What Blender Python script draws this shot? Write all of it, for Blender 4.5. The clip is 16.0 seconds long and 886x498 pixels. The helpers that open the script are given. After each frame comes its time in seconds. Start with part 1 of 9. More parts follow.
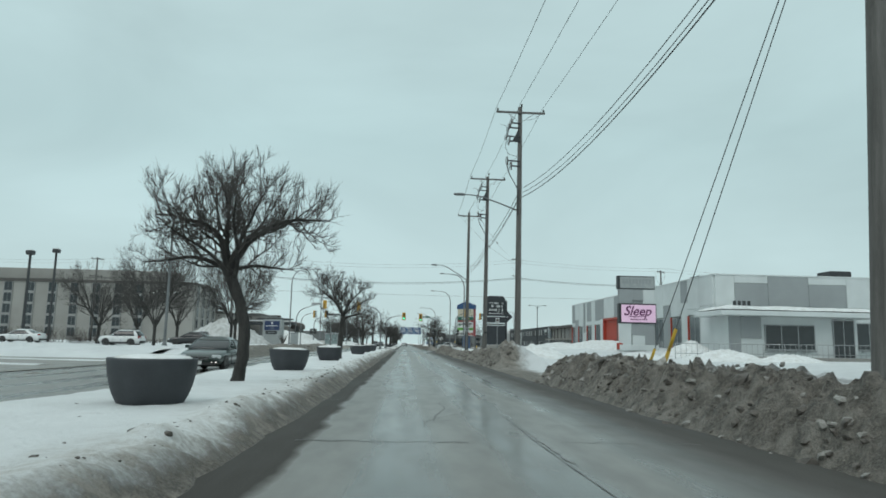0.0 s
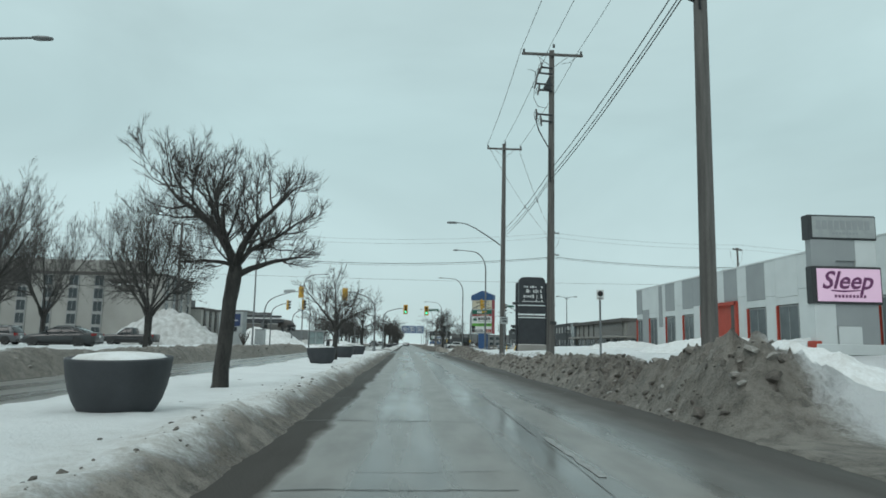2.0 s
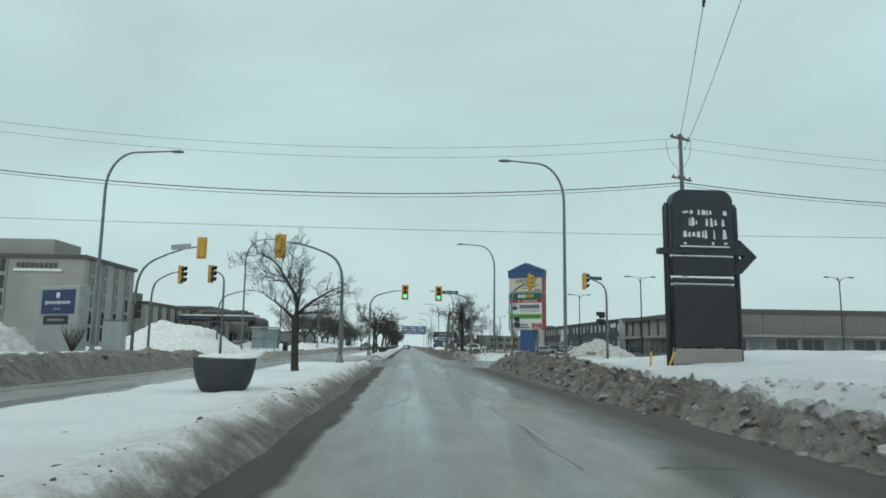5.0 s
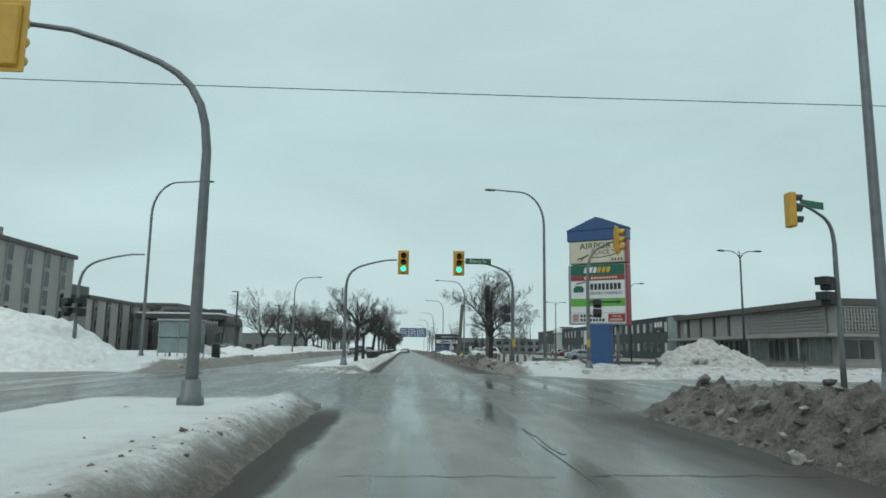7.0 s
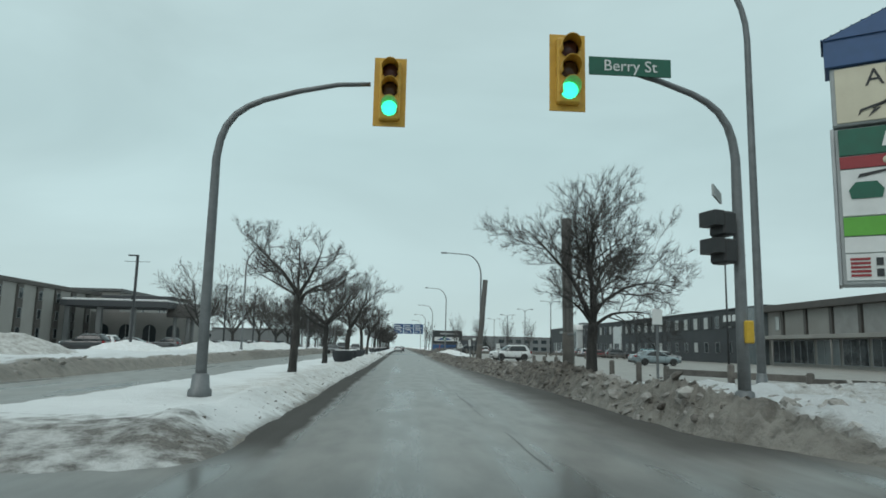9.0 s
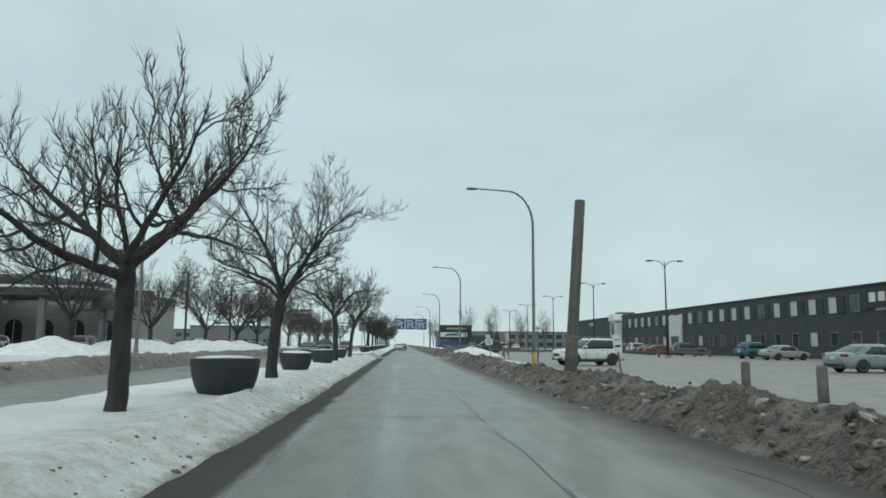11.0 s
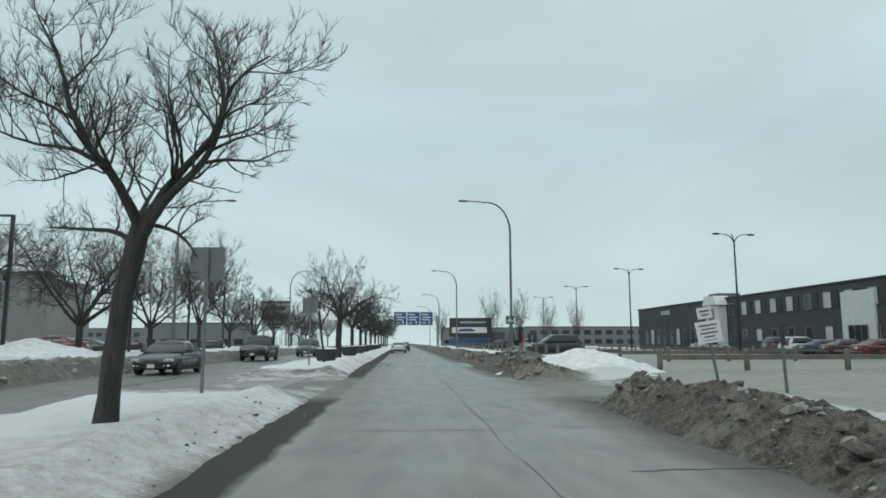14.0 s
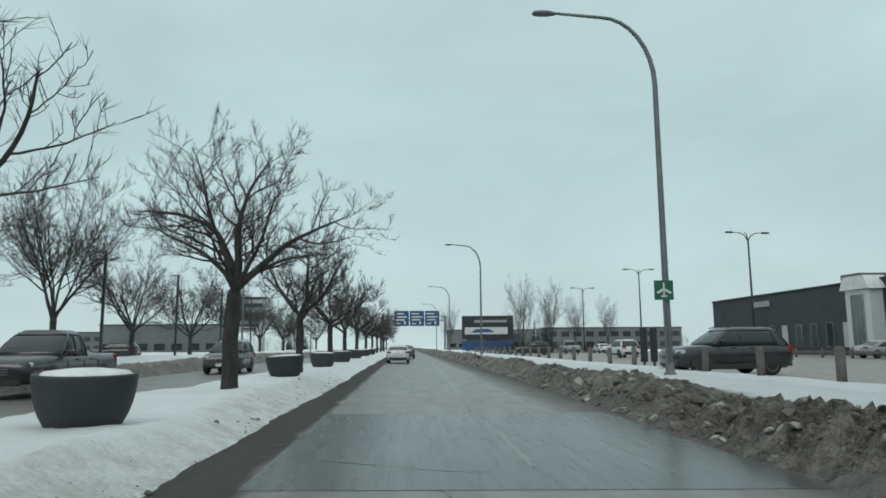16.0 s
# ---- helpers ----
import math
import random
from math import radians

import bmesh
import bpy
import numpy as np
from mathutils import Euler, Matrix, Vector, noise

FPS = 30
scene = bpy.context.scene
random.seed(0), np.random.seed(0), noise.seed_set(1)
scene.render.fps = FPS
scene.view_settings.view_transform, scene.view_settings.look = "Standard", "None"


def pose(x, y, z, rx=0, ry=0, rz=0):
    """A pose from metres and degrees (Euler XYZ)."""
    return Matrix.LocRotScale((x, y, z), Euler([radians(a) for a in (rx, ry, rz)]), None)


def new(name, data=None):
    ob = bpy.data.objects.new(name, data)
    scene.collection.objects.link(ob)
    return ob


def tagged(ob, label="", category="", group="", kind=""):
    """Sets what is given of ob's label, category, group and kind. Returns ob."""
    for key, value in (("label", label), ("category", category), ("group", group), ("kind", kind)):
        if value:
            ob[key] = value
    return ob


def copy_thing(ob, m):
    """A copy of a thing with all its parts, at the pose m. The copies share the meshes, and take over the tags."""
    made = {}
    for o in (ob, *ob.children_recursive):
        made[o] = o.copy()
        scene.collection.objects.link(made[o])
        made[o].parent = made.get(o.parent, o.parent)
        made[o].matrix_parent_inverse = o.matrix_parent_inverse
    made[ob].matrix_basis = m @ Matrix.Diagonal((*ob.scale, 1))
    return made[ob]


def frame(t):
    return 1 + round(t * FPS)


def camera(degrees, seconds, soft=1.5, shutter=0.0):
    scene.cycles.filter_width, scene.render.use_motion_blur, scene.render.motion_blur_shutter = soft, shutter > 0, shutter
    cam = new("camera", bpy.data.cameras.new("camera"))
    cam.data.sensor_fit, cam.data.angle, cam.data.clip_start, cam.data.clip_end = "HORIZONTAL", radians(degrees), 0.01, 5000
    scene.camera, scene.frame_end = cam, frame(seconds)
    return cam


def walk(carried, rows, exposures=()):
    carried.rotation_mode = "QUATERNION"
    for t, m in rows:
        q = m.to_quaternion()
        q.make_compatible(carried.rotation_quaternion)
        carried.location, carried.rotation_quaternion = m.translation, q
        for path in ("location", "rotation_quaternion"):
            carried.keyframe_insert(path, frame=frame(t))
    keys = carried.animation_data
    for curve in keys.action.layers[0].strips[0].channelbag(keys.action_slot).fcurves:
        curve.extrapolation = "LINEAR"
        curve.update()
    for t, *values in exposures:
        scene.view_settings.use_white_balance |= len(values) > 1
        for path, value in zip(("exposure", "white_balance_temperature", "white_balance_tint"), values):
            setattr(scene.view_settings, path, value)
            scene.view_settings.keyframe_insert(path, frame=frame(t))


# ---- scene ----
# ---------------------------------------------------------------- camera
cam = camera(66.0, 16.0, soft=1.7)
PATH = [
    (0, pose(0.058, 0.000, 1.324, 97.930, 0, -2.990) @ pose(0, 0, 0, 0, 0, 1.197)),
    (0.5, pose(0.066, 7.006, 1.321, 97.952, 0, -2.984) @ pose(0, 0, 0, 0, 0, 1.335)),
    (1, pose(0.057, 14.017, 1.328, 97.934, 0, -2.965) @ pose(0, 0, 0, 0, 0, 1.154)),
    (1.5, pose(0.041, 21.017, 1.334, 97.872, 0, -2.905) @ pose(0, 0, 0, 0, 0, 1.164)),
    (2, pose(-0.004, 27.944, 1.316, 97.886, 0, -2.877) @ pose(0, 0, 0, 0, 0, 1.013)),
    (2.5, pose(-0.019, 34.834, 1.327, 97.886, 0, -2.891) @ pose(0, 0, 0, 0, 0, 0.766)),
    (3, pose(-0.026, 41.766, 1.324, 97.920, 0, -2.897) @ pose(0, 0, 0, 0, 0, 0.814)),
    (3.5, pose(-0.077, 48.942, 1.334, 97.989, 0, -2.916) @ pose(0, 0, 0, 0, 0, 0.757)),
    (4, pose(-0.024, 56.143, 1.326, 98.032, 0, -2.910) @ pose(0, 0, 0, 0, 0, 0.471)),
    (4.5, pose(-0.055, 63.233, 1.339, 98.040, 0, -2.908) @ pose(0, 0, 0, 0, 0, 0.642)),
    (5, pose(0.001, 70.253, 1.347, 98.059, 0, -2.864) @ pose(0, 0, 0, 0, 0, 0.757)),
    (7.5, pose(-0.100, 105.048, 1.329, 98.456, 0, -3.055) @ pose(0, 0, 0, 0, 0, 0.794)),
    (8, pose(-0.137, 112.284, 1.339, 98.520, 0, -3.282) @ pose(0, 0, 0, 0, 0, 0.741)),
    (8.5, pose(-0.002, 119.688, 1.344, 98.400, 0, -3.315) @ pose(0, 0, 0, 0, 0, 1.010)),
    (9, pose(0.074, 127.201, 1.342, 98.215, 0, -3.328) @ pose(0, 0, 0, 0, 0, 1.281)),
    (11.5, pose(0.040, 164.851, 1.338, 97.908, 0, -3.422) @ pose(0, 0, 0, 0, 0, 0.174)),
    (12, pose(0.019, 172.447, 1.339, 97.853, 0, -3.548) @ pose(0, 0, 0, 0, 0, -0.164)),
    (12.5, pose(-0.015, 180.022, 1.319, 97.777, 0, -3.604) @ pose(0, 0, 0, 0, 0, -0.366)),
    (13, pose(0.113, 187.650, 1.298, 97.706, 0, -3.479) @ pose(0, 0, 0, 0, 0, -0.122)),
    (13.5, pose(-0.001, 195.220, 1.335, 97.764, 0, -3.396) @ pose(0, 0, 0, 0, 0, -0.384)),
    (14, pose(0.008, 202.925, 1.329, 97.798, 0, -3.324) @ pose(0, 0, 0, 0, 0, -0.119)),
    (14.5, pose(0.083, 210.677, 1.332, 97.876, 0, -3.294) @ pose(0, 0, 0, 0, 0, 0.017)),
    (15, pose(0.008, 218.520, 1.331, 97.883, 0, -3.305) @ pose(0, 0, 0, 0, 0, -0.277)),
    (15.5, pose(-0.133, 226.349, 1.324, 98.029, 0, -3.253) @ pose(0, 0, 0, 0, 0, -0.069)),
    (16, pose(0.024, 234.269, 1.330, 98.101, 0, -3.190) @ pose(0, 0, 0, 0, 0, -0.425)),
]
walk(cam, PATH, ((0.0, 0.02, 6500, 10), (5.0, 0.04, 6500, 10), (9.0, 0.0, 6520, 10), (11.5, 0.07, 6600, 13), (14.0, 0.06, 6600, 13), (16.0, 0.0, 6540, 11)))

# ---------------------------------------------------------------- world, sun, exposure
world = bpy.data.worlds.new("overcast_sky")
scene.world = world
world.use_nodes = True
wn, wl = world.node_tree.nodes, world.node_tree.links
wn.clear()


def wnode(kind, **values):
    n = wn.new(kind)
    for k, v in values.items():
        n.inputs[k].default_value = v
    return n


w_out = wn.new("ShaderNodeOutputWorld")
w_bg = wnode("ShaderNodeBackground", Strength=1.0)
w_co = wn.new("ShaderNodeTexCoord")
w_sep = wn.new("ShaderNodeSeparateXYZ")
w_sky = wn.new("ShaderNodeTexSky")
w_sky.sky_type, w_sky.sun_disc = "NISHITA", False
w_sky.sun_elevation, w_sky.sun_rotation = radians(34), radians(150)
w_skys = wn.new("ShaderNodeVectorMath")
w_skys.operation = "SCALE"
w_skys.inputs["Scale"].default_value = 0.05
w_ramp = wn.new("ShaderNodeValToRGB")
w_ramp.color_ramp.elements[0].position = 0.0
w_ramp.color_ramp.elements[0].color = (0.575, 0.735, 0.742, 1)
w_ramp.color_ramp.elements[1].position = 1.0
w_ramp.color_ramp.elements[1].color = (0.93, 1.08, 1.09, 1)
for w_p, w_c in ((0.10, (0.535, 0.70, 0.712)), (0.28, (0.49, 0.665, 0.68)), (0.50, (0.53, 0.70, 0.715))):
    w_ramp.color_ramp.elements.new(w_p).color = (*w_c, 1)
# soft cloud layers, stretched along the horizon
w_map = wn.new("ShaderNodeMapping")
w_map.inputs["Scale"].default_value = (2.2, 2.2, 5.5)
w_n1 = wnode("ShaderNodeTexNoise", Scale=0.9, Detail=5.0, Roughness=0.5, Distortion=0.5)
w_cr = wn.new("ShaderNodeMapRange")
for k, v in (("From Min", 0.3), ("From Max", 0.72), ("To Min", 0.90), ("To Max", 1.10)):
    w_cr.inputs[k].default_value = v
w_mul = wn.new("ShaderNodeVectorMath")
w_mul.operation = "SCALE"
w_mix = wn.new("ShaderNodeMix")
w_mix.data_type = "RGBA"
w_mix.inputs["Factor"].default_value = 0.06
wl.new(w_co.outputs["Generated"], w_sep.inputs[0])
wl.new(w_sep.outputs["Z"], w_ramp.inputs["Fac"])
wl.new(w_co.outputs["Generated"], w_map.inputs["Vector"])
wl.new(w_map.outputs[0], w_n1.inputs["Vector"])
wl.new(w_n1.outputs["Fac"], w_cr.inputs["Value"])
wl.new(w_ramp.outputs["Color"], w_mul.inputs[0])
wl.new(w_cr.outputs["Result"], w_mul.inputs["Scale"])
wl.new(w_sky.outputs["Color"], w_skys.inputs[0])
wl.new(w_mul.outputs[0], w_mix.inputs["A"])
wl.new(w_skys.outputs[0], w_mix.inputs["B"])
wl.new(w_mix.outputs["Result"], w_bg.inputs["Color"])
wl.new(w_bg.outputs[0], w_out.inputs["Surface"])

sun_data = bpy.data.lights.new("sun", "SUN")
sun_data.energy, sun_data.angle, sun_data.color = 0.55, radians(30), (1.0, 0.97, 0.93)
sun = new("sun", sun_data)
sun.matrix_world = pose(0, 0, 60, 50, 0, -30)
scene.view_settings.exposure = 0.0

# ---------------------------------------------------------------- materials
def material(name, c1, c2=None, scale=3.0, rough=0.7, rough2=None, metal=0.0, bump=0.2, fine=40.0, spec=0.5, vary=0.0, stain=0.0,
             stretch=(1, 1, 1), coat=0.0, depth=0.02):
    """Two colours mixed by noise at a coarse and a fine scale, with stains, uneven gloss and relief."""
    m = bpy.data.materials.new(name)
    m.use_nodes = True
    nt = m.node_tree
    n, l = nt.nodes, nt.links
    b = n["Principled BSDF"]
    c2 = c2 or tuple(v * 0.8 for v in c1)
    co = n.new("ShaderNodeTexCoord")
    mp = n.new("ShaderNodeMapping")
    mp.inputs["Scale"].default_value = stretch
    l.new(co.outputs["Object"], mp.inputs["Vector"])
    big = n.new("ShaderNodeTexNoise")
    big.inputs["Scale"].default_value, big.inputs["Detail"].default_value = scale, 4.0
    small = n.new("ShaderNodeTexNoise")
    small.inputs["Scale"].default_value, small.inputs["Detail"].default_value = fine, 3.0
    for t in (big, small):
        l.new(mp.outputs[0], t.inputs["Vector"])
    avg = n.new("ShaderNodeMath")
    avg.operation = "MULTIPLY_ADD"
    avg.inputs[1].default_value, avg.inputs[2].default_value = 0.35, 0.0
    l.new(small.outputs["Fac"], avg.inputs[0])
    tot = n.new("ShaderNodeMath")
    tot.operation = "MULTIPLY_ADD"
    tot.inputs[1].default_value = 0.65
    l.new(big.outputs["Fac"], tot.inputs[0])
    l.new(avg.outputs[0], tot.inputs[2])
    rng = n.new("ShaderNodeMapRange")
    rng.inputs["From Min"].default_value, rng.inputs["From Max"].default_value = 0.35, 0.65
    l.new(tot.outputs[0], rng.inputs["Value"])
    mix = n.new("ShaderNodeMix")
    mix.data_type = "RGBA"
    mix.inputs["A"].default_value, mix.inputs["B"].default_value = (*c1, 1), (*c2, 1)
    l.new(rng.outputs[0], mix.inputs["Factor"])
    out = mix.outputs["Result"]
    if stain:
        st = n.new("ShaderNodeTexNoise")
        st.inputs["Scale"].default_value, st.inputs["Detail"].default_value = scale * 0.35, 6.0
        sm = n.new("ShaderNodeMapping")
        sm.inputs["Scale"].default_value = (1.0, 1.0, 0.25)
        l.new(co.outputs["Object"], sm.inputs["Vector"])
        l.new(sm.outputs[0], st.inputs["Vector"])
        sr = n.new("ShaderNodeMapRange")
        for k, v in (("From Min", 0.5), ("From Max", 0.75), ("To Min", 0.0), ("To Max", stain)):
            sr.inputs[k].default_value = v
        l.new(st.outputs["Fac"], sr.inputs["Value"])
        sx = n.new("ShaderNodeMix")
        sx.data_type = "RGBA"
        sx.inputs["B"].default_value = (*[v * 0.45 for v in c1], 1)
        l.new(sr.outputs[0], sx.inputs["Factor"])
        l.new(out, sx.inputs["A"])
        out = sx.outputs["Result"]
    if vary:
        oi = n.new("ShaderNodeObjectInfo")
        hv = n.new("ShaderNodeHueSaturation")
        vr = n.new("ShaderNodeMapRange")
        vr.inputs["To Min"].default_value, vr.inputs["To Max"].default_value = 1 - vary, 1 + vary
        l.new(oi.outputs["Random"], vr.inputs["Value"])
        l.new(vr.outputs[0], hv.inputs["Value"])
        l.new(out, hv.inputs["Color"])
        out = hv.outputs["Color"]
    l.new(out, b.inputs["Base Color"])
    rr = n.new("ShaderNodeMapRange")
    rr.inputs["To Min"].default_value, rr.inputs["To Max"].default_value = rough, rough2 if rough2 is not None else min(1, rough + 0.12)
    l.new(small.outputs["Fac"], rr.inputs["Value"])
    l.new(rr.outputs[0], b.inputs["Roughness"])
    b.inputs["Metallic"].default_value = metal
    b.inputs["Specular IOR Level"].default_value = spec
    b.inputs["Coat Weight"].default_value = coat
    b.inputs["Coat Roughness"].default_value = 0.06
    if bump:
        bp = n.new("ShaderNodeBump")
        bp.inputs["Strength"].default_value, bp.inputs["Distance"].default_value = bump, depth
        l.new(tot.outputs[0], bp.inputs["Height"])
        l.new(bp.outputs[0], b.inputs["Normal"])
    return m


def glow(name, color, strength):
    m = bpy.data.materials.new(name)
    m.use_nodes = True
    b = m.node_tree.nodes["Principled BSDF"]
    b.inputs["Base Color"].default_value = (*[v * 0.5 for v in color], 1)
    b.inputs["Emission Color"].default_value = (*color, 1)
    b.inputs["Emission Strength"].default_value = strength
    b.inputs["Roughness"].default_value = 0.3
    return m


def dark_glass(name, color=(0.02, 0.025, 0.028), rough=0.06):
    m = material(name, color, tuple(v * 1.5 for v in color), scale=1.2, rough=rough, rough2=rough + 0.06, bump=0.0, spec=0.6)
    return m


def band(n, l, src, lo, hi, soft):
    """1 between lo and hi of a value, with soft shoulders."""
    a = n.new("ShaderNodeMapRange")
    a.interpolation_type = "SMOOTHSTEP"
    a.inputs["From Min"].default_value, a.inputs["From Max"].default_value = lo - soft, lo + soft
    b = n.new("ShaderNodeMapRange")
    b.interpolation_type = "SMOOTHSTEP"
    b.inputs["From Min"].default_value, b.inputs["From Max"].default_value = hi - soft, hi + soft
    b.inputs["To Min"].default_value, b.inputs["To Max"].default_value = 1.0, 0.0
    l.new(src, a.inputs["Value"])
    l.new(src, b.inputs["Value"])
    t = n.new("ShaderNodeMath")
    t.operation = "MULTIPLY"
    l.new(a.outputs[0], t.inputs[0])
    l.new(b.outputs[0], t.inputs[1])
    return t.outputs[0]


def math_node(n, l, op, a, b=None, c=None):
    t = n.new("ShaderNodeMath")
    t.operation = op
    for i, v in enumerate((a, b, c)):
        if v is None:
            continue
        if isinstance(v, (int, float)):
            t.inputs[i].default_value = v
        else:
            l.new(v, t.inputs[i])
    return t.outputs[0]


def noise_node(n, l, vec, scale, detail=4.0, stretch=None, rough=0.5):
    if stretch:
        mp = n.new("ShaderNodeMapping")
        mp.inputs["Scale"].default_value = stretch
        l.new(vec, mp.inputs["Vector"])
        vec = mp.outputs[0]
    t = n.new("ShaderNodeTexNoise")
    t.inputs["Scale"].default_value, t.inputs["Detail"].default_value, t.inputs["Roughness"].default_value = scale, detail, rough
    l.new(vec, t.inputs["Vector"])
    return t.outputs["Fac"]


def mix_color(n, l, fac, a, b):
    t = n.new("ShaderNodeMix")
    t.data_type = "RGBA"
    for key, v in (("Factor", fac), ("A", a), ("B", b)):
        if isinstance(v, (int, float)):
            t.inputs[key].default_value = v
        elif isinstance(v, tuple):
            t.inputs[key].default_value = (*v, 1)
        else:
            l.new(v, t.inputs[key])
    return t.outputs["Result"]


def remap(n, l, v, a, b, c, d):
    t = n.new("ShaderNodeMapRange")
    for k, x in (("From Min", a), ("From Max", b), ("To Min", c), ("To Max", d)):
        t.inputs[k].default_value = x
    l.new(v, t.inputs["Value"])
    return t.outputs[0]


def road_material(name, base=(0.064, 0.060, 0.055), light=(0.182, 0.170, 0.154), dull=0.0):
    """Old wet concrete and asphalt: wheel tracks along y, patches, wet and drying places, salt film."""
    m = bpy.data.materials.new(name)
    m.use_nodes = True
    n, l = m.node_tree.nodes, m.node_tree.links
    b = n["Principled BSDF"]
    co = n.new("ShaderNodeTexCoord").outputs["Object"]
    sep = n.new("ShaderNodeSeparateXYZ")
    l.new(co, sep.inputs[0])
    streak = noise_node(n, l, co, 1.0, 5.0, (1.6, 0.05, 1.0))
    patch = noise_node(n, l, co, 0.22, 5.0, (1.0, 0.45, 1.0))
    grain = noise_node(n, l, co, 55.0, 3.0)
    mottle = noise_node(n, l, co, 2.4, 6.0, (1.0, 0.3, 1.0))
    # wheel tracks repeat over each lane
    lane = math_node(n, l, "PINGPONG", math_node(n, l, "ADD", sep.outputs["X"], 0.88), 0.85)
    track = remap(n, l, lane, 0.15, 0.5, 1.0, 0.0)
    dry = math_node(n, l, "MULTIPLY_ADD", streak, 0.9, math_node(n, l, "MULTIPLY_ADD", patch, 0.9, math_node(n, l, "MULTIPLY", track, 0.32)))
    dry = remap(n, l, math_node(n, l, "ADD", dry, remap(n, l, sep.outputs["Y"], 125.0, 165.0, 0.0, 0.24)), 0.75, 1.15, 0.0, 1.0)
    col = mix_color(n, l, dry, base, light)
    col = mix_color(n, l, remap(n, l, mottle, 0.4, 0.65, 0.0, 0.28), col, tuple(v * 0.62 for v in base))
    col = mix_color(n, l, remap(n, l, grain, 0.45, 0.75, 0.0, 0.35), col, (0.19, 0.185, 0.178))
    col = mix_color(n, l, math_node(n, l, "MULTIPLY", band(n, l, sep.outputs["Y"], 112.5, 134.5, 1.0), 0.5), col, tuple(v * 0.6 for v in base))
    # dark gritty slush along both edges of the near carriageway; right side includes painted reflection
    wob = math_node(n, l, "MULTIPLY", math_node(n, l, "SUBTRACT", noise_node(n, l, co, 1.3, 6.0, (1.0, 0.5, 1.0)), 0.5), 0.45)
    xw = math_node(n, l, "ADD", sep.outputs["X"], wob)
    edge = math_node(n, l, "SUBTRACT", xw, remap(n, l, sep.outputs["Y"], 90.0, 150.0, 0.40, 0.08))
    left = math_node(n, l, "MULTIPLY", remap(n, l, edge, -1.70, -1.54, 1.0, 0.0), band(n, l, sep.outputs["X"], -3.6, 0.0, 0.2))
    # widened beyond the slush: the bank's dark reflection is painted into this band
    right = math_node(n, l, "MULTIPLY", remap(n, l, xw, 2.9, 4.3, 0.0, 0.85), band(n, l, sep.outputs["X"], 2.0, 6.2, 0.2))
    gap = math_node(n, l, "ADD", band(n, l, sep.outputs["Y"], 113.0, 136.0, 1.5), math_node(n, l, "MULTIPLY", band(n, l, sep.outputs["Y"], 219.5, 229.5, 1.2), 0.75))
    slush = math_node(n, l, "MULTIPLY", math_node(n, l, "ADD", left, right), math_node(n, l, "SUBTRACT", 1.0, gap))
    grit = mix_color(n, l, remap(n, l, grain, 0.35, 0.7, 0.0, 1.0), (0.024, 0.021, 0.018), (0.056, 0.049, 0.042))
    col = mix_color(n, l, slush, col, grit)
    l.new(col, b.inputs["Base Color"])
    wet = math_node(n, l, "MULTIPLY_ADD", dry, 0.20, math_node(n, l, "MULTIPLY", grain, 0.10))
    wet = math_node(n, l, "ADD", wet, math_node(n, l, "MULTIPLY_ADD", mottle, 0.16, 0.03 + dull))
    wet = math_node(n, l, "MULTIPLY_ADD", slush, 0.60, wet)
    l.new(wet, b.inputs["Roughness"])
    b.inputs["Specular IOR Level"].default_value = 0.5
    bp = n.new("ShaderNodeBump")
    bp.inputs["Strength"].default_value, bp.inputs["Distance"].default_value = 0.06, 0.012
    l.new(math_node(n, l, "MULTIPLY_ADD", grain, 0.25, mottle), bp.inputs["Height"])
    l.new(bp.outputs[0], b.inputs["Normal"])
    return m


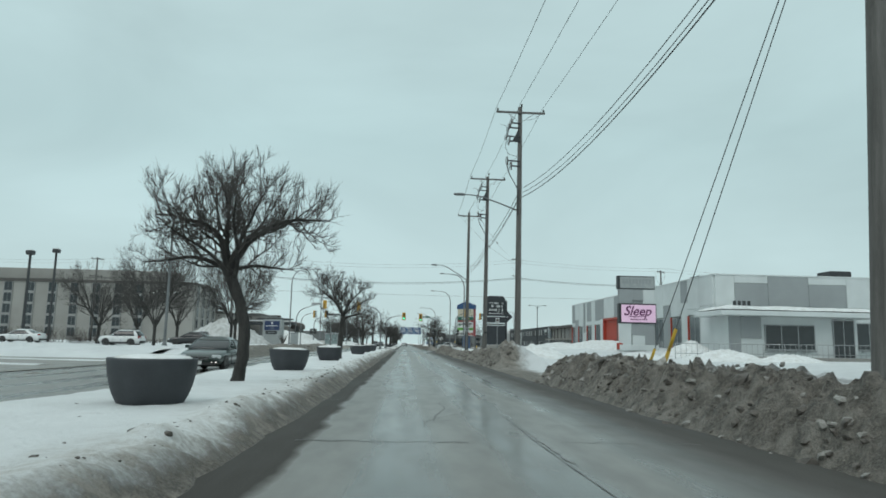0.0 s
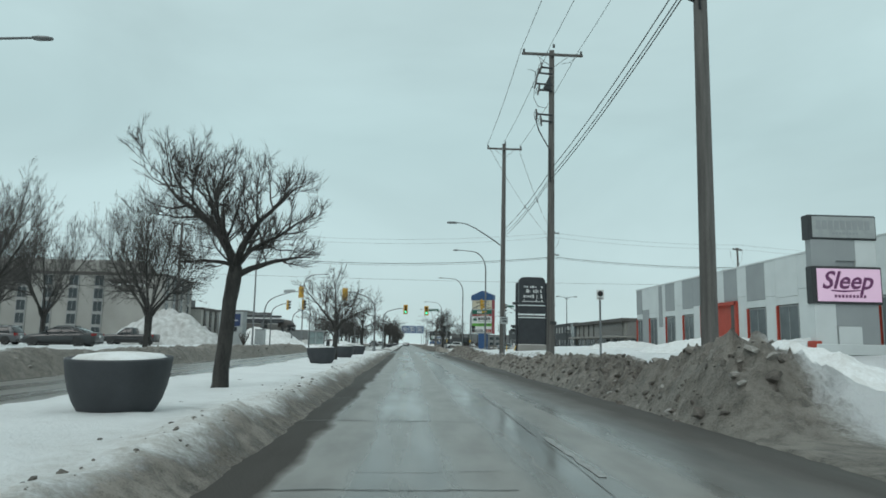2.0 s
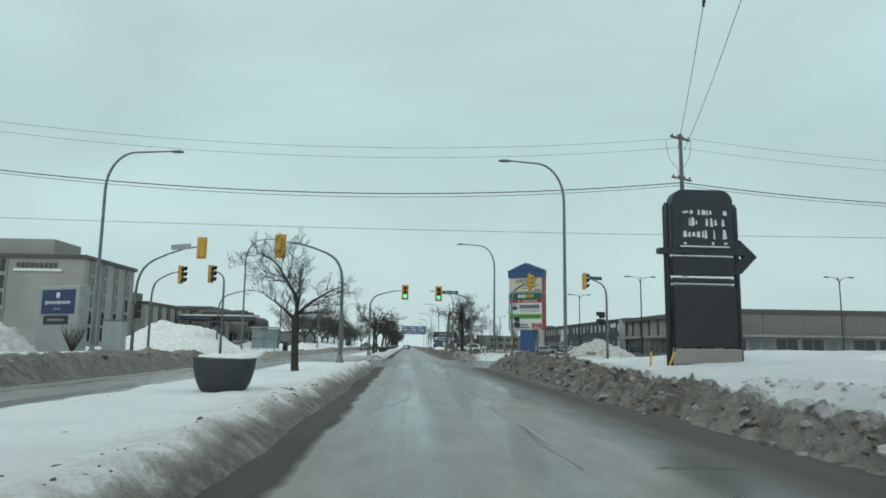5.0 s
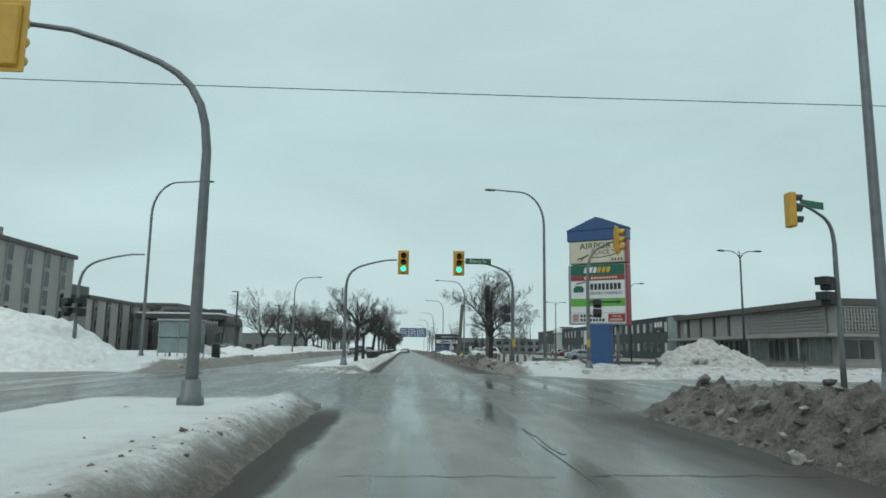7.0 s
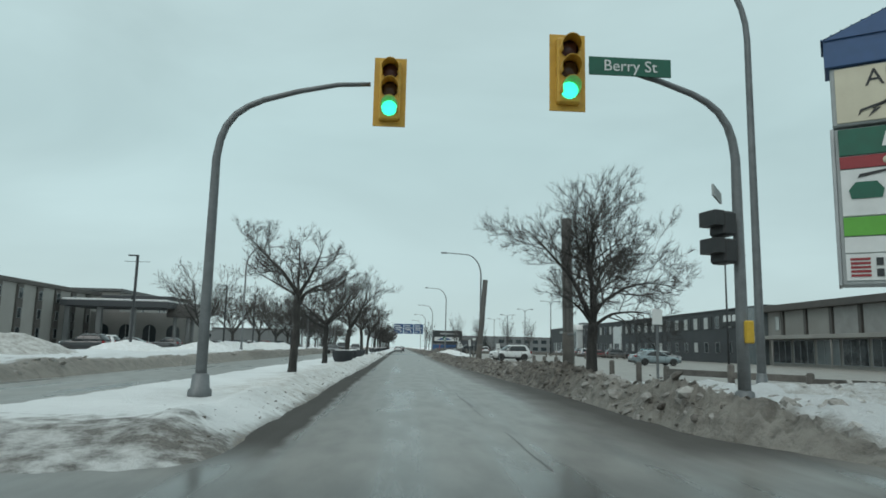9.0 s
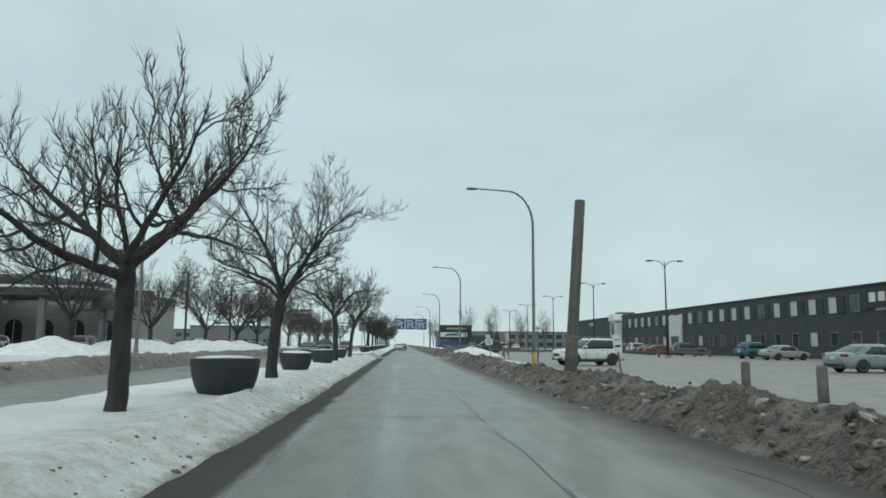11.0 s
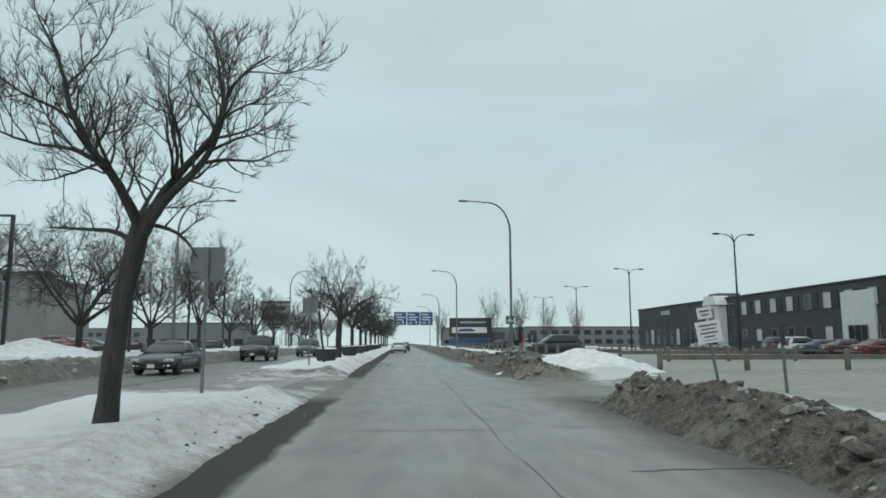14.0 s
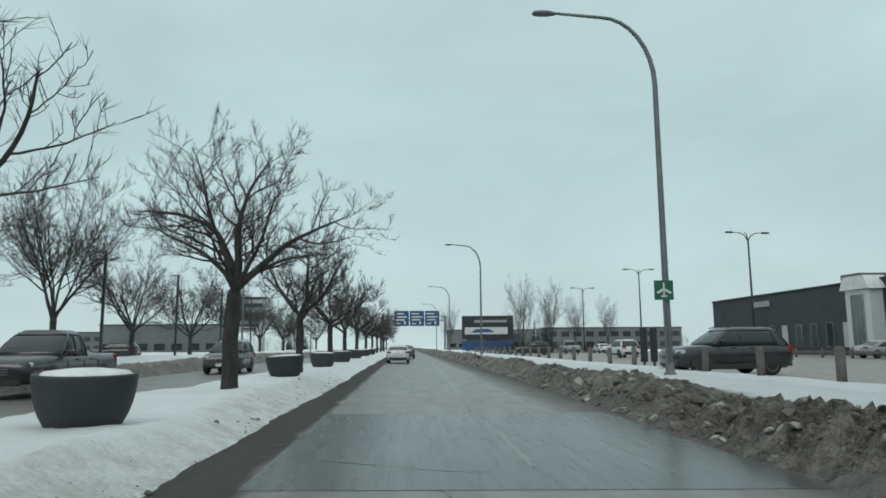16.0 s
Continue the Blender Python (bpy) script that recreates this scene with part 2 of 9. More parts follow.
def snow_material(name, lo, hi, dirty=(0.142, 0.125, 0.108), dirt2=(0.050, 0.044, 0.038), axis="X", soft=0.55, white=(0.85, 0.865, 0.87), speck=0.25,
                  amount=1.0, ends=(), light=(), stains=(), relief=0.12):
    """Snow, brown with road grit where the plough threw it: dirty between lo and hi of one axis, with ragged borders, clean outside."""
    m = bpy.data.materials.new(name)
    m.use_nodes = True
    n, l = m.node_tree.nodes, m.node_tree.links
    b = n["Principled BSDF"]
    co = n.new("ShaderNodeTexCoord").outputs["Object"]
    sep = n.new("ShaderNodeSeparateXYZ")
    l.new(co, sep.inputs[0])
    wob = noise_node(n, l, co, 0.55, 5.0)
    mid = noise_node(n, l, co, 3.2, 5.0)
    fine = noise_node(n, l, co, 15.0, 6.0, None, 0.65)
    pos = math_node(n, l, "ADD", sep.outputs[axis], math_node(n, l, "MULTIPLY", math_node(n, l, "SUBTRACT", wob, 0.5), 2.6 * soft))
    pos = math_node(n, l, "ADD", pos, math_node(n, l, "MULTIPLY", math_node(n, l, "SUBTRACT", mid, 0.5), 1.3 * soft))
    pos = math_node(n, l, "ADD", pos, math_node(n, l, "MULTIPLY", math_node(n, l, "SUBTRACT", fine, 0.5), 1.2 * soft))
    mask = math_node(n, l, "MULTIPLY", band(n, l, pos, lo, hi, soft * 0.8), amount)
    for a, c in ends:
        ye = math_node(n, l, "ADD", sep.outputs["Y"], math_node(n, l, "MULTIPLY", math_node(n, l, "SUBTRACT", mid, 0.5), 3.0))
        e = math_node(n, l, "MULTIPLY", band(n, l, ye, a, c, 0.5), remap(n, l, math_node(n, l, "MULTIPLY_ADD", wob, 0.45, math_node(n, l, "MULTIPLY_ADD", mid, 0.4, math_node(n, l, "MULTIPLY", fine, 0.15))), 0.42, 0.58, 0.95, 0.3))
        mask = math_node(n, l, "MAXIMUM", mask, e)
    # dirt tones spread wide, so shaded hollows and bright crests are painted in too
    brown = mix_color(n, l, remap(n, l, math_node(n, l, "MULTIPLY_ADD", mid, 0.4, math_node(n, l, "MULTIPLY", fine, 0.6)), 0.40, 0.60, 0.0, 1.0), dirt2, dirty)
    pale = mix_color(n, l, remap(n, l, math_node(n, l, "MULTIPLY_ADD", wob, 0.5, math_node(n, l, "MULTIPLY", mid, 0.6)), 0.54, 0.70, 0.0, 0.75), brown, (0.34, 0.31, 0.275))
    # grit flecks, also painting dark holes and highlights between the chunks
    grit = noise_node(n, l, co, 42.0, 4.0, None, 0.7)
    pale = mix_color(n, l, remap(n, l, grit, 0.52, 0.66, 0.0, 0.55), pale, tuple(v * 0.55 for v in dirt2))
    pale = mix_color(n, l, remap(n, l, grit, 0.46, 0.32, 0.0, 0.5), pale, tuple(v * 1.9 for v in dirty))
    for a, c, k in light:
        pale = mix_color(n, l, math_node(n, l, "MULTIPLY", band(n, l, sep.outputs["Y"], a, c, 1.0), remap(n, l, mid, 0.35, 0.6, k * 0.5, k)), pale, (0.36, 0.335, 0.30))
    clean = mix_color(n, l, remap(n, l, wob, 0.3, 0.7, 0.0, 1.0), white, tuple(v * 0.90 for v in white))
    clean = mix_color(n, l, remap(n, l, fine, 0.62, 0.80, 0.0, speck), clean, (0.22, 0.19, 0.16))
    clean = mix_color(n, l, remap(n, l, mid, 0.60, 0.75, 0.0, speck * 0.6), clean, (0.42, 0.38, 0.34))
    for y0, y1, x0, x1 in stains:
        xs = math_node(n, l, "ADD", sep.outputs["X"], math_node(n, l, "MULTIPLY", math_node(n, l, "SUBTRACT", wob, 0.5), 2.2))
        e = math_node(n, l, "MULTIPLY", band(n, l, sep.outputs["Y"], y0, y1, 3.0), band(n, l, xs, x0, x1, 0.8))
        e = math_node(n, l, "MULTIPLY", e, remap(n, l, math_node(n, l, "MULTIPLY_ADD", fine, 0.5, math_node(n, l, "MULTIPLY", mid, 0.5)), 0.40, 0.60, 0.1, 0.75))
        clean = mix_color(n, l, e, clean, (0.44, 0.41, 0.37))
    l.new(mix_color(n, l, mask, clean, pale), b.inputs["Base Color"])
    l.new(remap(n, l, mid, 0.3, 0.7, 0.45, 0.8), b.inputs["Roughness"])
    b.inputs["Specular IOR Level"].default_value = 0.25
    bp = n.new("ShaderNodeBump")
    bp.inputs["Strength"].default_value, bp.inputs["Distance"].default_value = 1.0, relief
    l.new(math_node(n, l, "MULTIPLY_ADD", fine, 1.0, math_node(n, l, "MULTIPLY_ADD", grit, 0.25, mid)), bp.inputs["Height"])
    l.new(bp.outputs[0], b.inputs["Normal"])
    return m


M = {}
M["road"] = road_material("wet_road")
M["lot"] = road_material("wet_parking_lot", (0.125, 0.113, 0.10), (0.27, 0.25, 0.225), 0.16)
M["patch"] = material("new_asphalt_patch", (0.040, 0.041, 0.042), (0.085, 0.085, 0.084), scale=1.3, rough=0.14, rough2=0.36, fine=9, bump=0.06, depth=0.006, stretch=(1, 0.06, 1))
M["crack"] = material("road_crack_filler", (0.035, 0.033, 0.031), (0.07, 0.067, 0.063), scale=4, rough=0.35, bump=0.3, depth=0.01)
M["paint_line"] = material("worn_lane_paint", (0.29, 0.288, 0.28), (0.15, 0.148, 0.143), scale=5, fine=30, rough=0.35, bump=0.1, depth=0.005)
M["snow"] = snow_material("field_snow", 9000, 9001, speck=0.2, stains=((130.0, 149.0, 8.0, 60.0),))
M["bank_r"] = snow_material("ploughed_snow_roadside", 2.0, 6.7, soft=0.5, white=(0.80, 0.815, 0.82), dirty=(0.235, 0.207, 0.178), dirt2=(0.052, 0.045, 0.038), light=((-40, 113, 0.30), (36.0, 44.0, 0.45), (50.0, 84.0, 0.4), (131.5, 147.5, 0.9), (217.5, 229.0, 0.7)))
M["median"] = snow_material("median_snow", -2.20, 0.8, soft=0.27, white=(0.775, 0.79, 0.79), relief=0.05, stains=((-14.0, 110.0, -2.9, -1.8), (142.0, 217.0, -4.3, -1.8), (233.0, 262.0, -3.2, -1.8)), dirty=(0.185, 0.163, 0.140), dirt2=(0.075, 0.065, 0.056), speck=0.22, ends=((112.5, 116.0), (131.0, 137.0), (218.5, 232.5)))
M["bank_l"] = snow_material("ploughed_snow_far_side", -13.6, -8.0, soft=0.5, dirty=(0.27, 0.248, 0.22), dirt2=(0.13, 0.117, 0.10), light=((130, 185, 0.6),))
M["packed_snow"] = material("packed_driveway_snow", (0.50, 0.48, 0.45), (0.22, 0.20, 0.175), scale=0.8, fine=9, rough=0.6, bump=0.5, depth=0.03, stretch=(0.12, 1, 1))
M["clod"] = material("dirty_snow_clods", (0.15, 0.132, 0.115), (0.055, 0.048, 0.042), scale=5, fine=24, rough=0.7, bump=0.8, depth=0.04, vary=0.25)
M["clod_mid"] = material("dark_snow_scraps", (0.10, 0.088, 0.075), (0.20, 0.18, 0.16), scale=3, fine=24, rough=0.75, bump=0.4, depth=0.02)
M["clod_white"] = material("clean_snow_clods", (0.80, 0.815, 0.82), (0.58, 0.57, 0.55), scale=3, fine=20, rough=0.7, bump=0.6, depth=0.04)
M["clod_pale"] = material("pale_grey_snow_clods", (0.58, 0.575, 0.56), (0.27, 0.25, 0.225), scale=3, fine=18, rough=0.7, bump=0.7, depth=0.04)
M["clod_heap"] = material("dumped_snow", (0.66, 0.665, 0.66), (0.36, 0.35, 0.335), scale=1.6, fine=14, rough=0.75, bump=1.0, depth=0.12)
M["clod_grey"] = material("grey_ploughed_snow_clods", (0.40, 0.385, 0.36), (0.15, 0.135, 0.12), scale=4, fine=20, rough=0.7, bump=0.7, depth=0.04)
M["bark"] = material("tree_bark", (0.058, 0.054, 0.050), (0.020, 0.019, 0.018), scale=7, fine=45, rough=0.85, bump=1.0, depth=0.03, stretch=(1, 1, 0.22), vary=0.12)
M["twig"] = material("tree_twigs", (0.082, 0.075, 0.071), (0.048, 0.044, 0.042), scale=4, fine=30, rough=0.85, bump=0.0, vary=0.15)
M["twig_grey"] = material("grey_tree_twigs", (0.092, 0.086, 0.081), (0.058, 0.053, 0.050), scale=4, fine=30, rough=0.85, bump=0.0, vary=0.15)
M["spruce"] = material("spruce_needles", (0.020, 0.030, 0.022), (0.010, 0.016, 0.012), scale=4, rough=0.8, bump=0.0)
M["wood_pole"] = material("weathered_pole_wood", (0.150, 0.143, 0.135), (0.074, 0.070, 0.066), scale=2.2, fine=35, rough=0.8, bump=0.6, depth=0.01, stretch=(5, 5, 0.25), vary=0.12, stain=0.4)
M["galv"] = material("galvanised_steel", (0.20, 0.21, 0.215), (0.145, 0.152, 0.156), scale=5, rough=0.45, metal=0.5, bump=0.1, depth=0.004, vary=0.08, stain=0.3)
M["dark_steel"] = material("dark_painted_steel", (0.035, 0.038, 0.042), (0.022, 0.024, 0.026), scale=4, rough=0.45, bump=0.1, depth=0.004, stain=0.3)
M["black_sign"] = material("black_sign_face", (0.018, 0.020, 0.025), (0.030, 0.033, 0.038), scale=2, rough=0.35, bump=0.1, depth=0.004, stain=0.2)
M["porcelain"] = material("insulator_porcelain", (0.06, 0.055, 0.052), (0.04, 0.036, 0.035), rough=0.25, bump=0.0)
M["wire"] = material("overhead_wire", (0.030, 0.032, 0.034), (0.05, 0.05, 0.052), rough=0.5, bump=0.0)
M["planter"] = material("charcoal_concrete_planter", (0.046, 0.050, 0.056), (0.030, 0.033, 0.038), scale=2.4, fine=60, rough=0.6, bump=0.25, depth=0.006, stain=0.5, vary=0.18)
M["sig_yellow"] = material("signal_yellow_paint", (0.62, 0.36, 0.045), (0.52, 0.29, 0.035), scale=6, rough=0.45, bump=0.1, depth=0.003, stain=0.35)
M["sig_black"] = material("signal_black_visor", (0.018, 0.019, 0.020), (0.030, 0.031, 0.032), rough=0.5, bump=0.05)
M["lens_red"] = material("unlit_red_lens", (0.075, 0.020, 0.014), (0.05, 0.014, 0.010), rough=0.25, bump=0.0)
M["lens_amber"] = material("unlit_amber_lens", (0.085, 0.040, 0.012), (0.06, 0.028, 0.010), rough=0.25, bump=0.0)
M["lens_green"] = glow("lit_green_lens", (0.05, 1.0, 0.55), 1.6)
M["sign_green"] = material("green_sign_sheeting", (0.010, 0.115, 0.072), (0.012, 0.095, 0.060), rough=0.4, bump=0.0, stain=0.2)
M["sign_blue"] = material("blue_sign_sheeting", (0.030, 0.085, 0.21), (0.026, 0.075, 0.18), rough=0.4, bump=0.0, stain=0.25)
M["white"] = material("white_sign_face", (0.70, 0.71, 0.70), (0.60, 0.61, 0.60), scale=2, rough=0.4, bump=0.05, depth=0.004, stain=0.25)
M["cream"] = material("cream_sign_face", (0.62, 0.57, 0.44), (0.55, 0.50, 0.38), scale=2, rough=0.4, bump=0.05, depth=0.004, stain=0.2)
M["grey_face"] = material("pale_grey_sign_face", (0.36, 0.38, 0.38), (0.29, 0.31, 0.31), rough=0.45, bump=0.05, depth=0.004, stain=0.2)
M["red"] = material("red_panel_paint", (0.42, 0.055, 0.030), (0.34, 0.042, 0.024), scale=2, rough=0.5, bump=0.15, depth=0.01, stain=0.35)
M["sign_red"] = material("red_sign_face", (0.30, 0.030, 0.036), (0.24, 0.025, 0.03), rough=0.4, bump=0.0)
M["maroon_face"] = material("maroon_sign_face", (0.085, 0.035, 0.035), (0.07, 0.03, 0.03), rough=0.5, bump=0.0)
M["hydrant"] = material("weathered_red_paint", (0.34, 0.030, 0.035), (0.24, 0.022, 0.026), scale=5, rough=0.45, bump=0.15, depth=0.005, stain=0.4)
M["yellow"] = material("yellow_paint", (0.60, 0.38, 0.030), (0.50, 0.31, 0.03), scale=5, rough=0.5, bump=0.15, depth=0.005, stain=0.45)
M["lime"] = material("lime_green_sign_face", (0.12, 0.40, 0.050), (0.10, 0.33, 0.042), rough=0.4, bump=0.0)
M["led_pink"] = glow("led_display_pink", (0.66, 0.47, 0.63), 0.55)
M["led_purple"] = glow("led_display_purple", (0.09, 0.02, 0.08), 0.6)
M["panel_white"] = material("white_cladding", (0.60, 0.63, 0.63), (0.54, 0.57, 0.57), scale=0.8, fine=30, rough=0.6, bump=0.15, depth=0.01, stain=0.22)
M["panel_grey"] = material("grey_cladding", (0.300, 0.318, 0.324), (0.27, 0.286, 0.292), scale=0.8, fine=30, rough=0.6, bump=0.15, depth=0.01, stain=0.2)
M["dark_brick"] = material("dark_painted_brick", (0.056, 0.060, 0.065), (0.043, 0.046, 0.050), scale=0.5, fine=16, rough=0.65, bump=0.5, depth=0.02, stain=0.3)
M["concrete"] = material("weathered_concrete", (0.30, 0.29, 0.27), (0.23, 0.22, 0.205), scale=0.35, fine=14, rough=0.8, bump=0.3, depth=0.02, stain=0.5)
M["hotel"] = material("pale_stucco", (0.32, 0.31, 0.29), (0.265, 0.255, 0.238), scale=0.25, fine=10, rough=0.85, bump=0.3, depth=0.02, stain=0.35)
M["stucco_grey"] = material("grey_stucco", (0.255, 0.248, 0.235), (0.21, 0.203, 0.19), scale=0.25, fine=10, rough=0.85, bump=0.3, depth=0.02, stain=0.4)
M["brown_trim"] = material("brown_fascia", (0.085, 0.076, 0.070), (0.065, 0.058, 0.053), scale=1, rough=0.6, bump=0.2, depth=0.01)
M["screen"] = material("breeze_block_screen", (0.30, 0.295, 0.285), (0.23, 0.225, 0.217), scale=1, rough=0.8, bump=0.3, depth=0.01)
M["glass"] = dark_glass("window_glass")
# window glass with the sky's reflection put into a paler base colour
M["glass_sky"] = dark_glass("pale_window_glass", (0.10, 0.115, 0.12), 0.10)
# pale matt fill for some panes and for mullions
M["blind"] = material("window_blind", (0.52, 0.53, 0.52), (0.42, 0.43, 0.42), scale=1, fine=10, rough=0.7, bump=0.2, depth=0.01)
M["alu"] = material("anodised_aluminium", (0.38, 0.39, 0.395), (0.31, 0.32, 0.325), rough=0.35, metal=0.7, bump=0.05)
M["rubber"] = material("tyre_rubber", (0.020, 0.020, 0.020), (0.035, 0.033, 0.030), scale=8, rough=0.8, bump=0.3, depth=0.006)
M["plastic"] = material("black_plastic_trim", (0.022, 0.022, 0.023), (0.035, 0.034, 0.033), rough=0.55, bump=0.1, depth=0.003)
M["car_glass"] = dark_glass("car_glass", (0.016, 0.019, 0.021), 0.04)
M["rim"] = material("alloy_rim", (0.30, 0.305, 0.31), (0.20, 0.20, 0.205), rough=0.3, metal=0.8, bump=0.05)
M["tail_red"] = material("tail_lamp_red", (0.26, 0.012, 0.012), (0.20, 0.010, 0.010), rough=0.15, bump=0.0)
M["lamp_clear"] = material("clear_lamp_lens", (0.55, 0.57, 0.58), (0.42, 0.44, 0.45), rough=0.12, bump=0.0)
M["car_lamp_on"] = glow("running_lamp", (1.0, 0.97, 0.9), 1.2)
M["orange"] = material("orange_paint", (0.55, 0.20, 0.03), (0.45, 0.16, 0.025), rough=0.5, bump=0.1)
M["shelter_glass"] = dark_glass("shelter_glass", (0.16, 0.20, 0.20), 0.12)
M["rail_wood"] = material("grey_timber_rail", (0.17, 0.155, 0.14), (0.10, 0.09, 0.082), scale=3, fine=30, rough=0.85, bump=0.5, depth=0.01, stretch=(1, 1, 1), stain=0.4, vary=0.15)
M["navy"] = material("navy_sign_sheeting", (0.022, 0.040, 0.115), (0.020, 0.036, 0.10), rough=0.4, bump=0.0, stain=0.2)
M["far_wall"] = material("distant_building_wall", (0.155, 0.16, 0.16), (0.125, 0.128, 0.128), scale=0.2, rough=0.8, bump=0.1)
M["hedge"] = material("bare_hedge_twigs", (0.060, 0.045, 0.038), (0.035, 0.027, 0.024), scale=3, rough=0.9, bump=0.0)


def paint(name, c):
    k = "paint_" + name
    if k not in M:
        M[k] = material("car_paint_" + name, c, tuple(v * 0.9 for v in c), scale=1.5, rough=0.26, rough2=0.34, bump=0.03, depth=0.002, coat=0.7, stain=0.35)
    return M[k]

# ---------------------------------------------------------------- building helpers
class Geo:
    """Collects vertices and faces of one mesh."""

    def __init__(self):
        self.v, self.f, self.smooth = [], [], []

    def add(self, v, f, smooth=False):
        o = len(self.v)
        self.v += [tuple(p) for p in v]
        self.f += [tuple(i + o for i in q) for q in f]
        self.smooth += [smooth] * len(f)
        return self

    def box(self, c, s, bevel=0.0, rz=0.0, taper=1.0, rx=0.0, ry=0.0):
        """A box centred at c, with cut edges; taper narrows its top."""
        hx, hy, hz = (v / 2 for v in s)
        b = min(bevel, hx * 0.45, hy * 0.45, hz * 0.45)
        pts, faces = [], []
        if b <= 0:
            for z in (-hz, hz):
                k = taper if z > 0 else 1
                pts += [(-hx * k, -hy * k, z), (hx * k, -hy * k, z), (hx * k, hy * k, z), (-hx * k, hy * k, z)]
            faces = [(3, 2, 1, 0), (4, 5, 6, 7), (0, 1, 5, 4), (1, 2, 6, 5), (2, 3, 7, 6), (3, 0, 4, 7)]
        else:
            rings = ((-hz, b), (-hz + b, 0), (hz - b, 0), (hz, b))
            for z, i in rings:
                k = 1 + (taper - 1) * (z + hz) / (2 * hz)
                x, y = (hx - i) * k, (hy - i) * k
                c2 = b * 0.9 if i == 0 else b * 0.5
                pts += [(-x + c2, -y, z), (x - c2, -y, z), (x, -y + c2, z), (x, y - c2, z), (x - c2, y, z), (-x + c2, y, z), (-x, y - c2, z), (-x, -y + c2, z)]
            for r in range(3):
                for k in range(8):
                    a, d = r * 8 + k, r * 8 + (k + 1) % 8
                    faces.append((a, d, d + 8, a + 8))
            faces += [tuple(range(7, -1, -1)), tuple(range(24, 32))]
        m = Euler((rx, ry, rz)).to_matrix()
        cv = Vector(c)
        return self.add([m @ Vector(p) + cv for p in pts], faces)

    def tube(self, pts, radii, n=8, caps=True, smooth=True):
        pts = [Vector(p) for p in pts]
        if not hasattr(radii, "__len__"):
            radii = [radii] * len(pts)
        v, f = [], []
        side = None
        for i, p in enumerate(pts):
            d = (pts[min(i + 1, len(pts) - 1)] - pts[max(i - 1, 0)])
            d = d.normalized() if d.length > 1e-9 else Vector((0, 0, 1))
            if side is None:
                side = d.cross(Vector((0, 0, 1)) if abs(d.z) < 0.9 else Vector((1, 0, 0))).normalized()
            else:
                side = (side - d * side.dot(d)).normalized()
            up = d.cross(side)
            for k in range(n):
                a = 2 * math.pi * k / n
                v.append(p + (side * math.cos(a) + up * math.sin(a)) * radii[i])
        for i in range(len(pts) - 1):
            for k in range(n):
                a, b = i * n + k, i * n + (k + 1) % n
                f.append((a, b, b + n, a + n))
        if caps:
            f.append(tuple(range(n - 1, -1, -1)))
            f.append(tuple(range((len(pts) - 1) * n, len(pts) * n)))
        return self.add(v, f, smooth)

    def lathe(self, profile, n=24, c=(0, 0, 0), axis="Z", smooth=True, wobble=None):
        """Turns (radius, height) pairs about an axis through c."""
        v, f = [], []
        for i, (r, h) in enumerate(profile):
            for k in range(n):
                a = 2 * math.pi * k / n
                q = r * (wobble(a, h) if wobble else 1)
                p = (q * math.cos(a), q * math.sin(a), h)
                if axis == "X":
                    p = (h, q * math.cos(a), q * math.sin(a))
                elif axis == "Y":
                    p = (q * math.sin(a), h, q * math.cos(a))
                v.append((p[0] + c[0], p[1] + c[1], p[2] + c[2]))
        for i in range(len(profile) - 1):
            for k in range(n):
                a, b = i * n + k, i * n + (k + 1) % n
                f.append((a, b, b + n, a + n))
        if profile[0][0] > 1e-6:
            f.append(tuple(range(n - 1, -1, -1)))
        if profile[-1][0] > 1e-6:
            f.append(tuple(range((len(profile) - 1) * n, len(profile) * n)))
        return self.add(v, f, smooth)

    def prism(self, poly, a, b, axis="Y"):
        """A flat outline given in two axes, drawn out from a to b along the third."""
        put = {"Y": lambda p, t: (p[0], t, p[1]), "X": lambda p, t: (t, p[0], p[1]), "Z": lambda p, t: (p[0], p[1], t)}[axis]
        n = len(poly)
        v = [put(p, a) for p in poly] + [put(p, b) for p in poly]
        f = [tuple(range(n)), tuple(range(2 * n - 1, n - 1, -1))]
        f += [(k, k + n, (k + 1) % n + n, (k + 1) % n) for k in range(n)]
        return self.add(v, f)

    def loft(self, rings, closed=True, caps=True, smooth=True):
        n = len(rings[0])
        v = [p for r in rings for p in r]
        f = []
        for i in range(len(rings) - 1):
            for k in range(n if closed else n - 1):
                a, b = i * n + k, i * n + (k + 1) % n
                f.append((a, b, b + n, a + n))
        if caps:
            f += [tuple(range(n - 1, -1, -1)), tuple(range((len(rings) - 1) * n, len(rings) * n))]
        return self.add(v, f, smooth)

    def mesh(self, name, mat=None):
        me = bpy.data.meshes.new(name)
        me.from_pydata(self.v, [], self.f)
        me.polygons.foreach_set("use_smooth", self.smooth)
        if mat:
            me.materials.append(mat)
        me.update()
        return me


def fix_normals(me):
    bm = bmesh.new()
    bm.from_mesh(me)
    bmesh.ops.recalc_face_normals(bm, faces=bm.faces)
    bm.to_mesh(me)
    bm.free()
    return me


def part(name, geo, mat, parent=None, label="", at=None):
    me = geo if isinstance(geo, bpy.types.Mesh) else fix_normals(geo.mesh(name, mat))
    if isinstance(geo, bpy.types.Mesh) and mat and not me.materials:
        me.materials.append(mat)
    ob = new(name, me)
    if parent:
        ob.parent = parent
    if at is not None:
        ob.matrix_basis = at if isinstance(at, Matrix) else Matrix.Translation(at)
    if label:
        ob["label"] = label
    return ob


